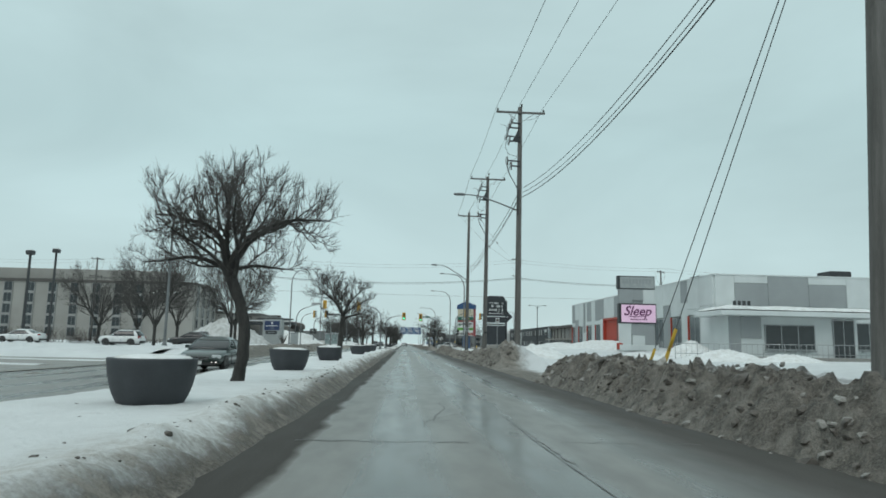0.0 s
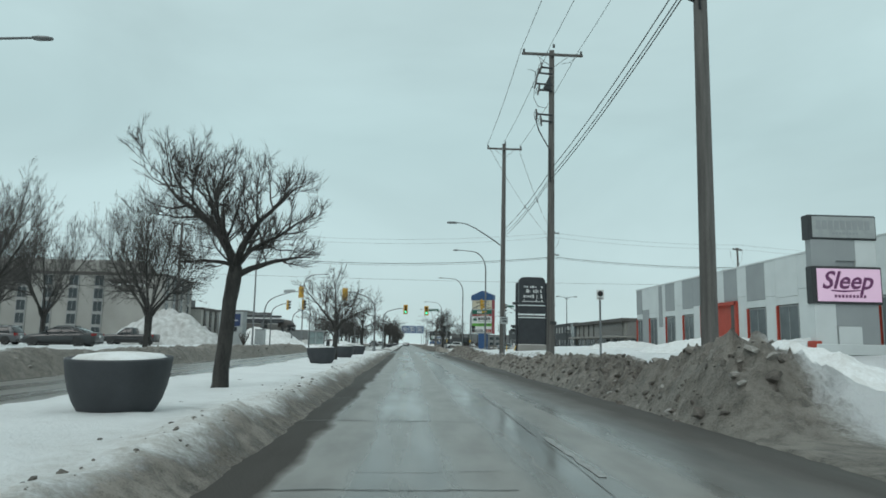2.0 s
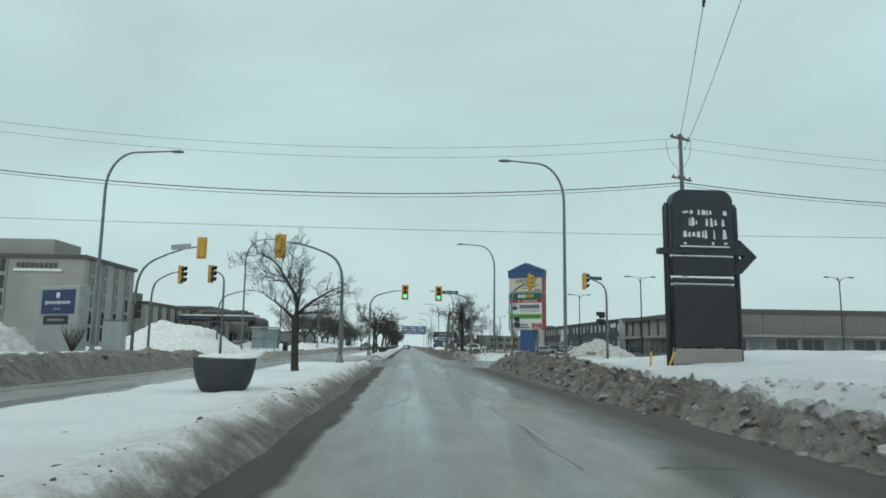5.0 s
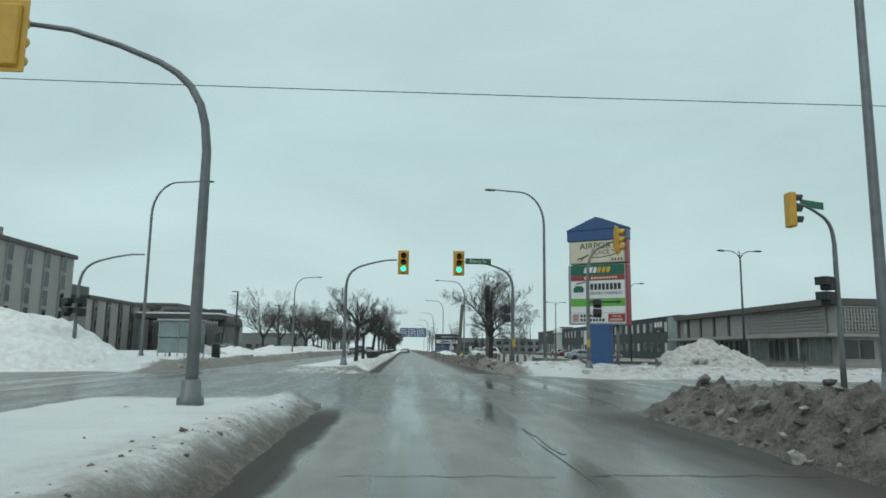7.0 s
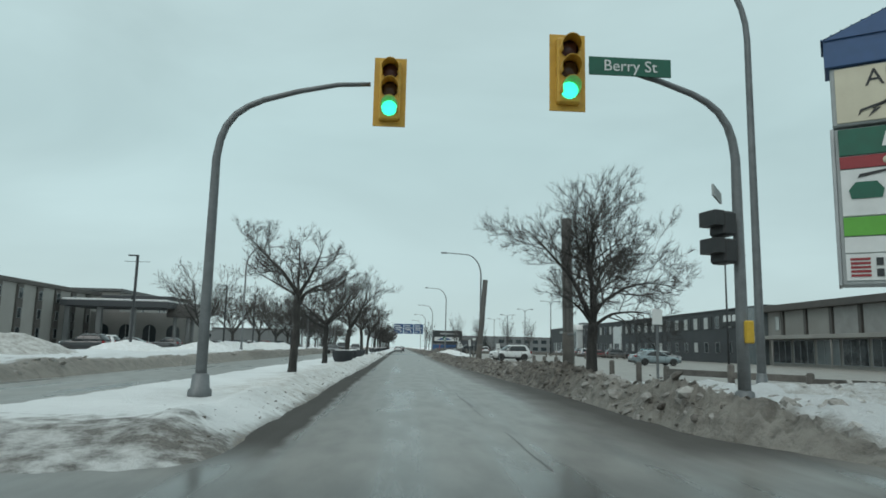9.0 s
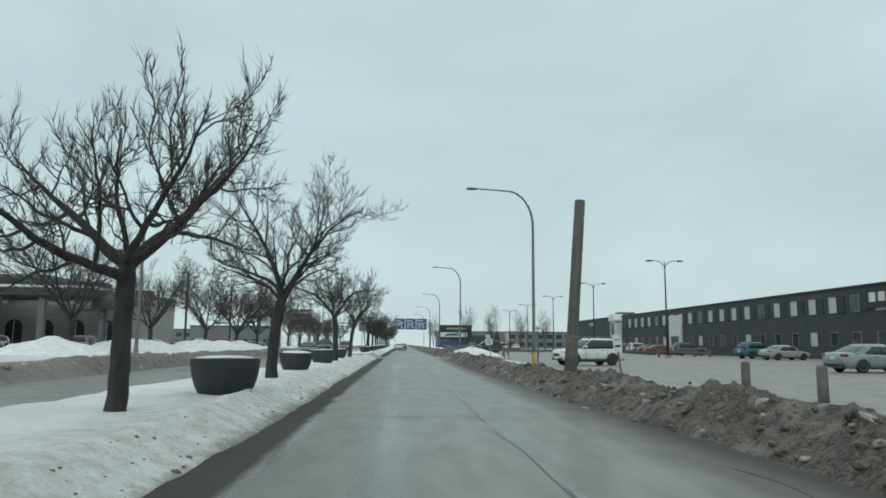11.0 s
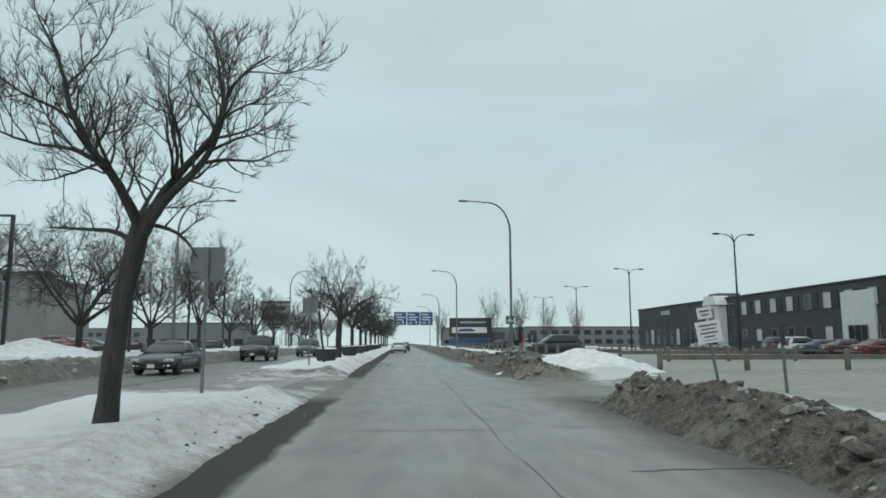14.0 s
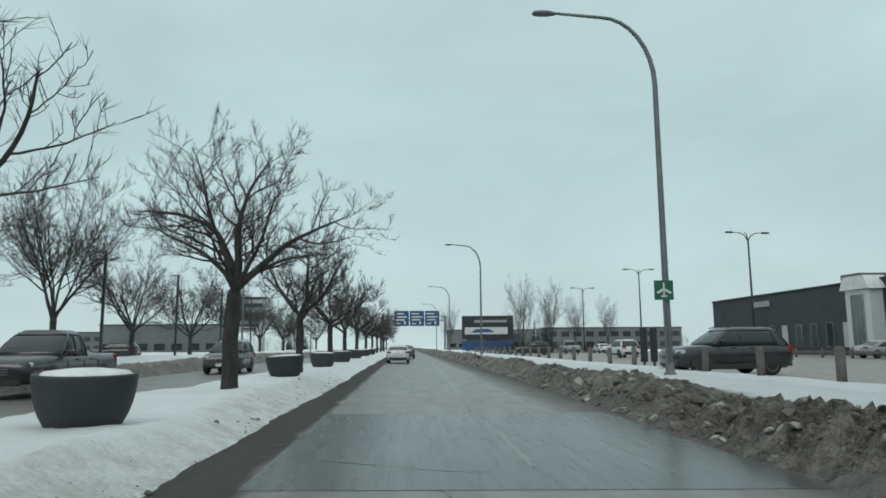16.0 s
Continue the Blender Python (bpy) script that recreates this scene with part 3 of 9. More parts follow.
def thing(name, label, category, at=None, group=""):
    ob = new(name)
    ob.empty_display_size = 0.2
    if at is not None:
        ob.matrix_basis = at if isinstance(at, Matrix) else Matrix.Translation(at)
    return tagged(ob, label, category, group)


def bars(parent, rows, y, mat, name="marking"):
    """Flat bars (x, z, width, height) just before a sign face at depth y."""
    for x, z, w, h in rows:
        part(name, Geo().box((x, y, z), (w, 0.012, h)), M[mat], parent)


def text_mesh(text, size, depth=0.01, bold=0.0):
    """Letters of the built-in font as a mesh in the xz plane, centred, facing -y."""
    cu = bpy.data.curves.new("letters", "FONT")
    cu.body, cu.size, cu.extrude, cu.align_x, cu.align_y = text, size, depth, "CENTER", "CENTER"
    cu.resolution_u, cu.offset = 3, bold
    ob = bpy.data.objects.new("letters", cu)
    scene.collection.objects.link(ob)
    bpy.context.view_layer.update()
    me = bpy.data.meshes.new_from_object(ob.evaluated_get(bpy.context.evaluated_depsgraph_get()))
    bpy.data.objects.remove(ob)
    me.transform(Matrix.Rotation(radians(90), 4, "X"))
    me.materials.clear()
    return me


# ---------------------------------------------------------------- shape of the ground
def _hash(ix, iy, seed):
    h = (ix * 374761393 + iy * 668265263 + seed * 974634777) & 0xFFFFFFFF
    h = ((h ^ (h >> 13)) * 1274126177) & 0xFFFFFFFF
    return ((h ^ (h >> 16)) & 0xFFFF) / 65535.0


def vnoise(x, y, seed=0):
    """Smooth noise from 0 to 1 for arrays of places."""
    x, y = np.asarray(x, float), np.asarray(y, float)
    ix, iy = np.floor(x).astype(np.int64), np.floor(y).astype(np.int64)
    fx, fy = x - ix, y - iy
    fx, fy = fx * fx * (3 - 2 * fx), fy * fy * (3 - 2 * fy)
    a, b = _hash(ix, iy, seed), _hash(ix + 1, iy, seed)
    c, d = _hash(ix, iy + 1, seed), _hash(ix + 1, iy + 1, seed)
    return (a + (b - a) * fx) * (1 - fy) + (c + (d - c) * fx) * fy


def fbm(x, y, seed=0, octaves=4, gain=0.5):
    t, w, s = 0.0, 1.0, 0.0
    for o in range(octaves):
        t = t + w * vnoise(x * 2**o + 17.3 * o, y * 2**o - 9.1 * o, seed + o)
        s += w
        w *= gain
    return t / s


def step(a, b, x):
    t = np.clip((np.asarray(x, float) - a) / (b - a), 0, 1)
    return t * t * (3 - 2 * t)


def between(a, b, x, soft):
    return step(a - soft, a + soft, x) * (1 - step(b - soft, b + soft, x))


CROSS_A, CROSS_B = 114.0, 133.5          # the cross street, along y


def right_open(y, x=5.0):
    """1 where the bank on the near kerb is cut by a driveway or the cross street."""
    y = np.asarray(y, float)
    end = 138.3 - 1.6 * np.clip(np.asarray(x, float) - 5.0, 0, 4.2)
    cross = step(111.5, 114.8, y) * (1 - step(end - 1.6, end + 1.6, y))
    o = between(25.9, 38.4, y, 1.1) + cross + between(218.5, 227.2, y, 1.3)
    return np.clip(o, 0, 1)


def median_open(y):
    y = np.asarray(y, float)
    return np.clip(between(114.2, 135.6, y, 1.2) + between(220.6, 231.0, y, 1.6), 0, 1)


def left_open(y):
    y = np.asarray(y, float)
    return np.clip(between(12.0, 47.0, y, 3.0) + between(CROSS_A + 1, CROSS_B + 1, y, 2.5), 0, 1)


def yard_right(x, y):
    """Snow level behind the near bank."""
    x, y = np.asarray(x, float), np.asarray(y, float)
    south = 0.62 + 0.75 * step(9, 24, x) * step(50, 62, y) + 0.35 * (fbm(x * 0.22, y * 0.22, 5) - 0.5) + 0.1 * (fbm(x * 1.3, y * 1.3, 6) - 0.5)
    south = south - 0.40 * between(7.2, 8.7, x, 0.3) * between(58, 88, y, 3) + 0.16 * between(8.9, 9.7, x, 0.25) * between(58, 88, y, 3) * fbm(x * 2.0, y * 1.1, 57)
    drive = between(25.2, 36.6, y, 1.6) * (1 - step(13, 20, x))
    south = south * (1 - drive) + 0.06 * drive
    north = 0.17 - 0.16 * between(152, 190, y, 3) - 0.4 * step(7.6, 8.3, x) * between(188, 217, y, 2) + 0.12 * (fbm(x * 0.5, y * 0.5, 7) - 0.5) + 0.95 * (fbm(x * 0.8, y * 0.8, 8) - 0.40) * between(133.5, 146.5, y, 1.2) * step(5.8, 7.0, x)
    strip = between(7.0, 11.6, x, 0.7) * (1 - between(215, 238, y, 2.0) * step(8.6, 9.6, x)) * 0.20 * (1 - between(152, 190, y, 3)) * (1 - 0.6 * between(188, 217, y, 3))
    north = north + strip * (1 - between(217.5, 228.5, y, 1.5)) - 0.14 * step(8.9, 10.2, x) * between(226, 246, y, 1.5) - 0.35 * step(11.5, 12.6, x) * step(143.0, 148.0, y)
    t = step(112.0, 136.0, y)
    z = south * (1 - t) + north * t
    cross = np.clip(right_open(y + np.where(y < 180, 2.6, 0.0) * (fbm(x * 0.35, y * 0.35, 9) - 0.5), 9.2) * (1 - between(20.0, 40.0, y, 1.0)) * np.where(y < 180, 1.0, 1 - step(13, 16, x)), 0, 1)
    return z * (1 - cross) - np.where(y < 180, 0.25, 0.06) * cross


def bank_right(x, y):
    x, y = np.asarray(x, float), np.asarray(y, float)
    south = 4.75 + 0.45 * (fbm(y * 0.16, y * 0 + 3.0, 11) - 0.5)
    foot = south - 0.85 * step(140, 180, y) - 0.45 * between(182, 212, y, 10) + 0.45 * step(245, 275, y)
    crest = foot + 1.15 - 0.5 * between(131, 148, y, 2.0) + 0.4 * (fbm(y * 0.2, y * 0 + 9.0, 12) - 0.5)
    top = 0.84 - 0.30 * step(140, 175, y) - 0.25 * between(106, 120, y, 4) - 0.18 * between(134, 149, y, 3) - 0.46 * between(58, 90, y, 6) + 0.45 * (fbm(y * 0.35, y * 0 + 1.0, 13) - 0.5) + 0.55 * np.exp(-(((y - 40.3) / 1.8) ** 2))
    rise = step(-0.05, 1.0, (x - foot) / (crest - foot)) ** 0.85
    fall = step(0.0, 1.0, (x - crest) / (2.3 - 1.2 * between(131, 148, y, 2.0)))
    yard = yard_right(x, y)
    z = -0.12 + (top + 0.12) * rise
    z = z * (1 - fall) + yard * fall
    rough = rise * (1 - step(0.5, 1.9, x - crest))
    calm = 1 - 0.55 * step(146, 160, y) * (1 - between(216, 246, y, 3))
    z = z + rise * (1 - calm) * 0.16 * (fbm(x * 1.3 + y * 1.5, y * 4.5 - x * 1.2, 56, 3) - 0.5)
    z = z + rough * calm * (0.42 * (fbm(x * 1.1, y * 1.1, 14) - 0.5) + 0.34 * (np.abs(fbm(x * 2.6, y * 2.6, 15) - 0.5) * -2 + 0.25)
                     + 0.40 * (fbm(x * 5.5, y * 5.5, 16, 3) - 0.5) + 0.24 * (np.abs(fbm(x * 4.3, y * 4.3, 20, 2) - 0.5) * -4 + 0.5))
    fade = 1 - step(7.4, 8.6, x)
    o = right_open(y + 0.9 * fade * (fbm(x * 0.9, y * 0.4, 17) - 0.5), x)
    low = np.where(y < 100, 0.03, np.where(y < 150, -0.2, -0.02 + 0.16 * (fbm(x * 0.7, y * 1.7, 19) - 0.55))) + 0.26 * step(132.8, 134.6, y) * (1 - step(150, 151, y)) * step(5.2, 6.4, x) * (1 - step(8.1, 8.9, x)) + 0.10 * fade * (fbm(x * 1.4, y * 1.4, 18) - 0.5)
    return z * (1 - o) + np.minimum(z, low) * o


def median_z(x, y):
    x, y = np.asarray(x, float), np.asarray(y, float)
    r = -1.98 + 0.22 * (1 - step(90, 150, y)) + 0.30 * (fbm(y * 0.22, y * 0 + 2.0, 21) - 0.5) - 0.45 * step(225, 245, y) * 0.6
    lft = -6.75 + 0.6 * (fbm(y * 0.3, y * 0 + 4.0, 22) - 0.5)
    w = step(-0.12, 0.62 + 0.5 * step(120, 150, y), r - x) ** 0.8 * step(0.0, 0.55, x - lft)
    top = 0.27 + 0.16 * (fbm(x * 0.6, y * 0.35, 23) - 0.5) + 0.05 * (fbm(x * 2.8, y * 2.8, 24) - 0.5)
    ridge = 0.12 * np.exp(-(((r - x) - 0.72 - 0.4 * step(120, 150, y)) / 0.28) ** 2) * (fbm(y * 0.8, x * 0.8, 25) * 1.6)
    edge = between(0.05, 1.1, r - x, 0.2) * (1 - 0.6 * step(60, 140, y)) * (0.15 * (fbm(x * 3.2, y * 2.2, 26) - 0.5) + 0.05 * (fbm(x * 8, y * 8, 27, 3) - 0.5))
    z = -0.06 + (top + 0.06) * w + ridge + edge
    o = median_open(y + 1.0 * (fbm(x * 0.8, y * 0.3, 28) - 0.5))
    low = -0.05 + 0.13 * (fbm(x * 1.1, y * 0.6, 29) - 0.5) + 0.04 * between(222, 230, y, 1.5) + 0.10 * between(134.6, 138, y, 0.8) * step(-1.8, -3.0, x) + 0.07 * (between(218, 222.5, y, 0.8) + between(229, 233, y, 1))
    return z * (1 - o) + np.minimum(z, low) * o


def yard_left(x, y):
    x, y = np.asarray(x, float), np.asarray(y, float)
    z = 0.55 + 0.3 * (fbm(x * 0.2, y * 0.2, 31) - 0.5) + 0.25 * between(-24, -17, x, 1.5) * (fbm(x * 0.5, y * 0.3, 32))
    z = z - 0.28 * step(-23, -27, x) * step(150, 165, y)
    side = between(14.0, 45.0, y, 3.0) * (1 - step(-18, -16, -x * 0 + x) * 0) * step(-60, -40, x)
    lines = 0.12 * np.clip(np.sin((y + 0.15 * x) * 0.9), 0, 1)
    z = z * (1 - side) + (-0.10 + 1.6 * lines * (0.5 + fbm(x * 0.15, y * 0.3, 33))) * side
    cross = between(CROSS_A + 0.5, CROSS_B + 0.5, y, 1.0)
    return z * (1 - cross) - 0.25 * cross


def bank_left(x, y):
    x, y = np.asarray(x, float), np.asarray(y, float)
    foot = -11.75 + 0.5 * (fbm(y * 0.15, y * 0 + 5.0, 41) - 0.5)
    crest = foot - 1.15
    top = 0.84 - 0.20 * step(125, 140, y) - 0.16 * between(134, 178, y, 6) + 0.32 * (fbm(y * 0.3, y * 0 + 8.0, 42) - 0.5)
    rise = step(0.0, 1.0, (foot - x) / 1.15) ** 0.8
    fall = step(0.2, 2.2, crest - x)
    z = -0.1 + (top + 0.1) * rise
    z = z * (1 - fall) + yard_left(x, y) * fall
    z = z + rise * (1 - 0.7 * fall) * (0.30 * (fbm(x * 1.2, y * 0.9, 43) - 0.5) + 0.22 * (fbm(x * 3, y * 3, 44) - 0.5))
    o = left_open(y)
    return z * (1 - o) + np.minimum(z, -0.04 + 0.16 * (fbm(x, y, 45) - 0.5)) * o


def sheet(name, fz, xs, ys, mat, label, skirt=None):
    """A height field over a grid as one mesh."""
    X, Y = np.meshgrid(np.asarray(xs), np.asarray(ys))
    Z = fz(X, Y)
    ny, nx = X.shape
    v = np.stack([X, Y, Z], -1).reshape(-1, 3)
    i = np.arange(ny - 1)[:, None] * nx + np.arange(nx - 1)[None, :]
    f = np.stack([i, i + 1, i + nx + 1, i + nx], -1).reshape(-1, 4)
    me = bpy.data.meshes.new(name)
    me.from_pydata(v.tolist(), [], f.tolist())
    me.polygons.foreach_set("use_smooth", [True] * len(me.polygons))
    me.materials.append(mat)
    me.update()
    return tagged(new(name, me), label, kind="structure")


def gz(x, y):
    """Height of the snow or pavement on which a thing stands."""
    if -6.9 < x < -1.7:
        return float(median_z(x, y))
    if x >= 4.2:
        return float(bank_right(x, y)) if x < 9.2 else float(yard_right(x, y))
    if x <= -11.5:
        return float(bank_left(x, y)) if x > -16.2 else float(yard_left(x, y))
    return 0.0


# ---------------------------------------------------------------- ground, roads, snow
def steps(*runs):
    """Values from a to b in equal steps, run after run."""
    out = []
    for a, b, d in runs:
        k = max(1, round((b - a) / d))
        out += [a + (b - a) * i / k for i in range(k)]
    return out + [runs[-1][1]]


# far field to the horizon, with the road strips cut out of it by lying below them
sheet("ground", lambda x, y: -0.35 + 0 * x, steps((-3000, -200, 400), (-200, 200, 40), (200, 3000, 400)), steps((-300, 600, 60), (600, 5000, 550)), M["snow"],
      "flat snow-covered ground reaching the horizon")

rd = Geo()
rd.add([(-14.5, -80, 0), (9, -80, 0), (9, CROSS_A, 0), (-14.5, CROSS_A, 0)], [(0, 1, 2, 3)])
rd.add([(-220, CROSS_A, 0), (220, CROSS_A, 0), (220, CROSS_B, 0), (-220, CROSS_B, 0)], [(0, 1, 2, 3)])
rd.add([(-14.5, CROSS_B, 0), (9, CROSS_B, 0), (9, 1500, 0), (-14.5, 1500, 0)], [(0, 1, 2, 3)])
road = tagged(new("road", rd.mesh("road", M["road"])), "wet grey worn concrete and asphalt divided road", kind="structure")

lot = Geo()
lot_x, lot_y = (6.3, 8.4, 45, 46), (143.5, 146, 420, 423)
lot.add([(x, y, 0.1 if i in (1, 2) and j in (1, 2) else -0.12) for j, y in enumerate(lot_y) for i, x in enumerate(lot_x)],
        [(4 * j + i, 4 * j + i + 1, 4 * j + i + 5, 4 * j + i + 4) for j in range(3) for i in range(3)])
tagged(new("pavement_parking_lot", lot.mesh("pavement_parking_lot", M["lot"])), "wet grey parking lot with slush tracks", kind="structure")
side_st = Geo()
side_st.add([(-62, 10, 0.03), (-14.2, 10, 0.03), (-14.2, 49, 0.03), (-62, 49, 0.03)], [(0, 1, 2, 3)])
tagged(new("road_side_street", side_st.mesh("road_side_street", M["lot"])), "wet side street with brown slush tracks", kind="structure")
drv = Geo()
drv.add([(7.4, 25, -0.06), (8.6, 26, 0.05), (22, 26, 0.05), (22, 37, 0.05), (8.6, 37, 0.05), (7.4, 38, -0.06)], [(1, 2, 3, 4), (0, 1, 4, 5)])
tagged(new("pavement_driveway", drv.mesh("pavement_driveway", M["packed_snow"])), "driveway under packed dirty snow with tyre tracks", kind="structure")

sheet("ground_snow_bank_near", bank_right, steps((2.9, 7.0, 0.10), (7.0, 9.2, 0.25)), steps((-14, 0, 0.3), (0, 262, 0.11), (262, 420, 0.35), (420, 700, 2.0)), M["bank_r"],
      "ploughed bank of brown dirty snow along the kerb")
sheet("ground_median_snow", median_z, steps((-7.3, -5.8, 0.15), (-5.8, -3.2, 0.16), (-3.2, -1.2, 0.10)),
      steps((-14, 2, 0.3), (2, 118, 0.14), (118, 133, 0.4), (133, 262, 0.14), (262, 420, 0.35), (420, 700, 2.0)), M["median"],
      "raised median under white snow with a dirty edge")
sheet("ground_snow_bank_far", bank_left, steps((-16.2, -14.5, 0.3), (-14.5, -11.0, 0.16)), steps((-14, 0, 0.4), (0, 330, 0.22), (330, 450, 0.6), (450, 700, 2)), M["bank_l"],
      "ploughed bank of dirty snow on the far kerb")
sheet("ground_yard_right", lambda x, y: yard_right(x, y) - 0.25 * (x < 9.1) - 0.25 * (x < 8.8) - 0.5 * (x < 8.5) - 0.006 * (x < 9.3), steps((8.3, 9.2, 0.3), (9.2, 30, 0.5), (30, 130, 4)), steps((-60, 0, 2), (0, 150, 0.6), (150, 330, 1.0), (330, 460, 3)), M["snow"],
      "deep white snow on the yard beside the road")
sheet("ground_yard_left", yard_left, steps((-150, -40, 5), (-40, -16.2, 0.6)), steps((-60, 0, 2), (0, 330, 0.9), (330, 700, 5)), M["snow"],
      "white snow on the verge and lots across the road")

# the darker asphalt patch, cracks, joints and lane paint, a few millimetres proud of the road
pt = Geo()
pt.add([(-1.55, 241.0, 0.004), (4.0, 240.6, 0.004), (4.0, 248.0, 0.004), (-1.55, 248.3, 0.004)], [(0, 1, 2, 3)])
tagged(new("road_patch", pt.mesh("road_patch", M["patch"])), "dark smooth asphalt patch across both lanes", kind="structure")

rng = random.Random(4)


def ribbon(pts, width, z, seed=0):
    """A thin uneven flat strip along points."""
    g, r = Geo(), random.Random(seed)
    v = []
    for i, (x, y) in enumerate(pts):
        a, b = pts[max(i - 1, 0)], pts[min(i + 1, len(pts) - 1)]
        dx, dy = b[0] - a[0], b[1] - a[1]
        k = math.hypot(dx, dy) or 1
        w = width * r.uniform(0.35, 1.0) / 2
        v += [(x - dy / k * w, y + dx / k * w, z), (x + dy / k * w, y - dx / k * w, z)]
    g.add(v, [(2 * i, 2 * i + 1, 2 * i + 3, 2 * i + 2) for i in range(len(pts) - 1)])
    return g


cracks = Geo()
# the long joint beside the lane line, wandering and widening
for a, b in ((2, 113), (135, 241), (248.5, 420)):
    pts, y = [], a
    while y < b:
        x = 1.92 - 0.55 * float(step(110, 200, y)) + 0.02 * math.sin(y * 0.35) + 0.10 * (float(vnoise(y * 0.5, 0, 61)) - 0.5)
        pts.append((x, y))
        y += 0.5
    k = 0
    while k < len(pts) - 6:
        m = k + rng.randint(5, 16)
        g = ribbon(pts[k:m], rng.choice((0.014, 0.02, 0.034)), 0.005, k)
        cracks.add(g.v, g.f)
        k = m + rng.choice((0, 1, 3, 7))
# transverse joints, mostly full width of a lane
y = 4.0
while y < 330:
    if not (CROSS_A - 2 < y < CROSS_B) and not 240 < y < 249:
        for x0, x1 in ((-1.9, 1.7), (1.9, 4.6)):
            if rng.random() < 0.42:
                e0, e1 = x0 + rng.uniform(0, 1.2), x1 - rng.uniform(0, 0.8)
                yy = y + rng.uniform(-0.15, 0.15)
                pts = [(e0 + (e1 - e0) * k / 14, yy + 0.16 * (float(vnoise(k * 0.7, y, 62)) - 0.5)) for k in range(15)]
                g = ribbon(pts, rng.uniform(0.02, 0.06), 0.0055, int(y * 10))
                cracks.add(g.v, g.f)
    y += rng.choice((3.4, 4.6, 4.6, 5.5))
# wandering cracks in the near lane and over the crossing
for k in range(46):
    x, y = rng.uniform(-1.5, 4.2), rng.uniform(5, 320)
    d = rng.choice((math.pi / 2, math.pi / 2, 0.3, 2.8)) + rng.uniform(-0.3, 0.3)
    pts = []
    for i in range(rng.randint(8, 26)):
        pts.append((min(max(x, -1.8), 4.5), y))
        x, y, d = x + 0.22 * math.cos(d), y + 0.22 * math.sin(d), d + rng.uniform(-0.16, 0.16)
    g = ribbon(pts, rng.uniform(0.012, 0.028), 0.006, k)
    cracks.add(g.v, g.f)
for k in range(18):
    x, y = rng.uniform(-16, 14), rng.uniform(CROSS_A, CROSS_B)
    pts = [(x + 0.3 * i, y + 0.25 * (float(vnoise(i * 0.4, k, 63)) - 0.5)) for i in range(rng.randint(8, 22))]
    g = ribbon(pts, 0.06, 0.006, k)
    cracks.add(g.v, g.f)
part("joint", cracks, M["crack"], road, "dark tar-filled cracks and joints")["kind"] = "stuff"

dash = 3.0
y = 8.0
while y < 330:
    if not (CROSS_A - 4 < y < CROSS_B + 2):
        xl = 2.02 - 0.58 * float(step(110, 200, y))
        g = ribbon([(xl + rng.uniform(-0.01, 0.01), y + dash * i / 10) for i in range(11)], 0.12, 0.0065, int(y))
        part("lane_mark", g, M["paint_line"], road, "worn white lane dash" if y < 9 else "")
    y += 9.0


# ---------------------------------------------------------------- clods of ploughed snow
def clod_mesh(seed, sub=1):
    bm = bmesh.new()
    bmesh.ops.create_icosphere(bm, subdivisions=sub, radius=1.0)
    r = random.Random(seed)
    ax = [Vector((r.uniform(-1, 1), r.uniform(-1, 1), r.uniform(-1, 1))).normalized() for _ in range(5)]
    for v in bm.verts:
        k = 1 + sum(0.22 * max(0, v.co.dot(a)) - 0.12 for a in ax) + r.uniform(-0.10, 0.10)
        v.co *= k
        v.co.z *= 0.6
        v.co.x *= 1.15
    vs = [tuple(v.co) for v in bm.verts]
    fs = [tuple(v.index for v in f.verts) for f in bm.faces]
    bm.free()
    return vs, fs


CLODS = [clod_mesh(s) for s in range(8)]


def scatter(name, fz, spots, mat, label, seed, flat=1.0):
    """Many small lumps on a snow surface, as one mesh."""
    g, r = Geo(), random.Random(seed)
    level = np.asarray(fz(np.array([q[0] for q in spots]), np.array([q[1] for q in spots])))
    for (x, y, s), z in zip(spots, level.tolist()):
        vs, fs = r.choice(CLODS)
        m = Euler((r.uniform(-0.6, 0.6), r.uniform(-0.6, 0.6), r.uniform(0, 6.28))).to_matrix()
        q = np.array(vs) @ np.array(m).T * (s, s, s * flat) + (x, y, z - s * 0.06)
        g.add(q.tolist(), fs)
    ob = part(name, g, mat)
    return tagged(ob, label, "snow clods", kind="stuff")


spots = []
for _ in range(8600):
    y = rng.uniform(2, 262) if rng.random() < 0.85 else rng.uniform(262, 360)
    if float(right_open(y)) > 0.4:
        continue
    spots.append((rng.gauss(5.3, 0.6) - 0.6 * float(step(150, 180, y)), y, min(0.22, 0.03 + rng.expovariate(22))))
scatter("dirty_snow_clods", bank_right, spots[::2] + spots[1::4], M["clod"], "lumps of brown frozen slush on the ploughed bank", 5)
scatter("pale_snow_clods", bank_right, spots[3::4], M["clod_grey"], "paler lumps of frozen slush on the ploughed bank", 25)
spots = [(rng.gauss(9.1, 0.35), rng.uniform(58, 88), min(0.2, 0.04 + rng.expovariate(18))) for _ in range(260)]
scatter("path_clods", lambda x, y: np.where(x < 9.2, bank_right(x, y), yard_right(x, y)), spots, M["clod_pale"], "lumps of trodden snow along the buried path", 26)
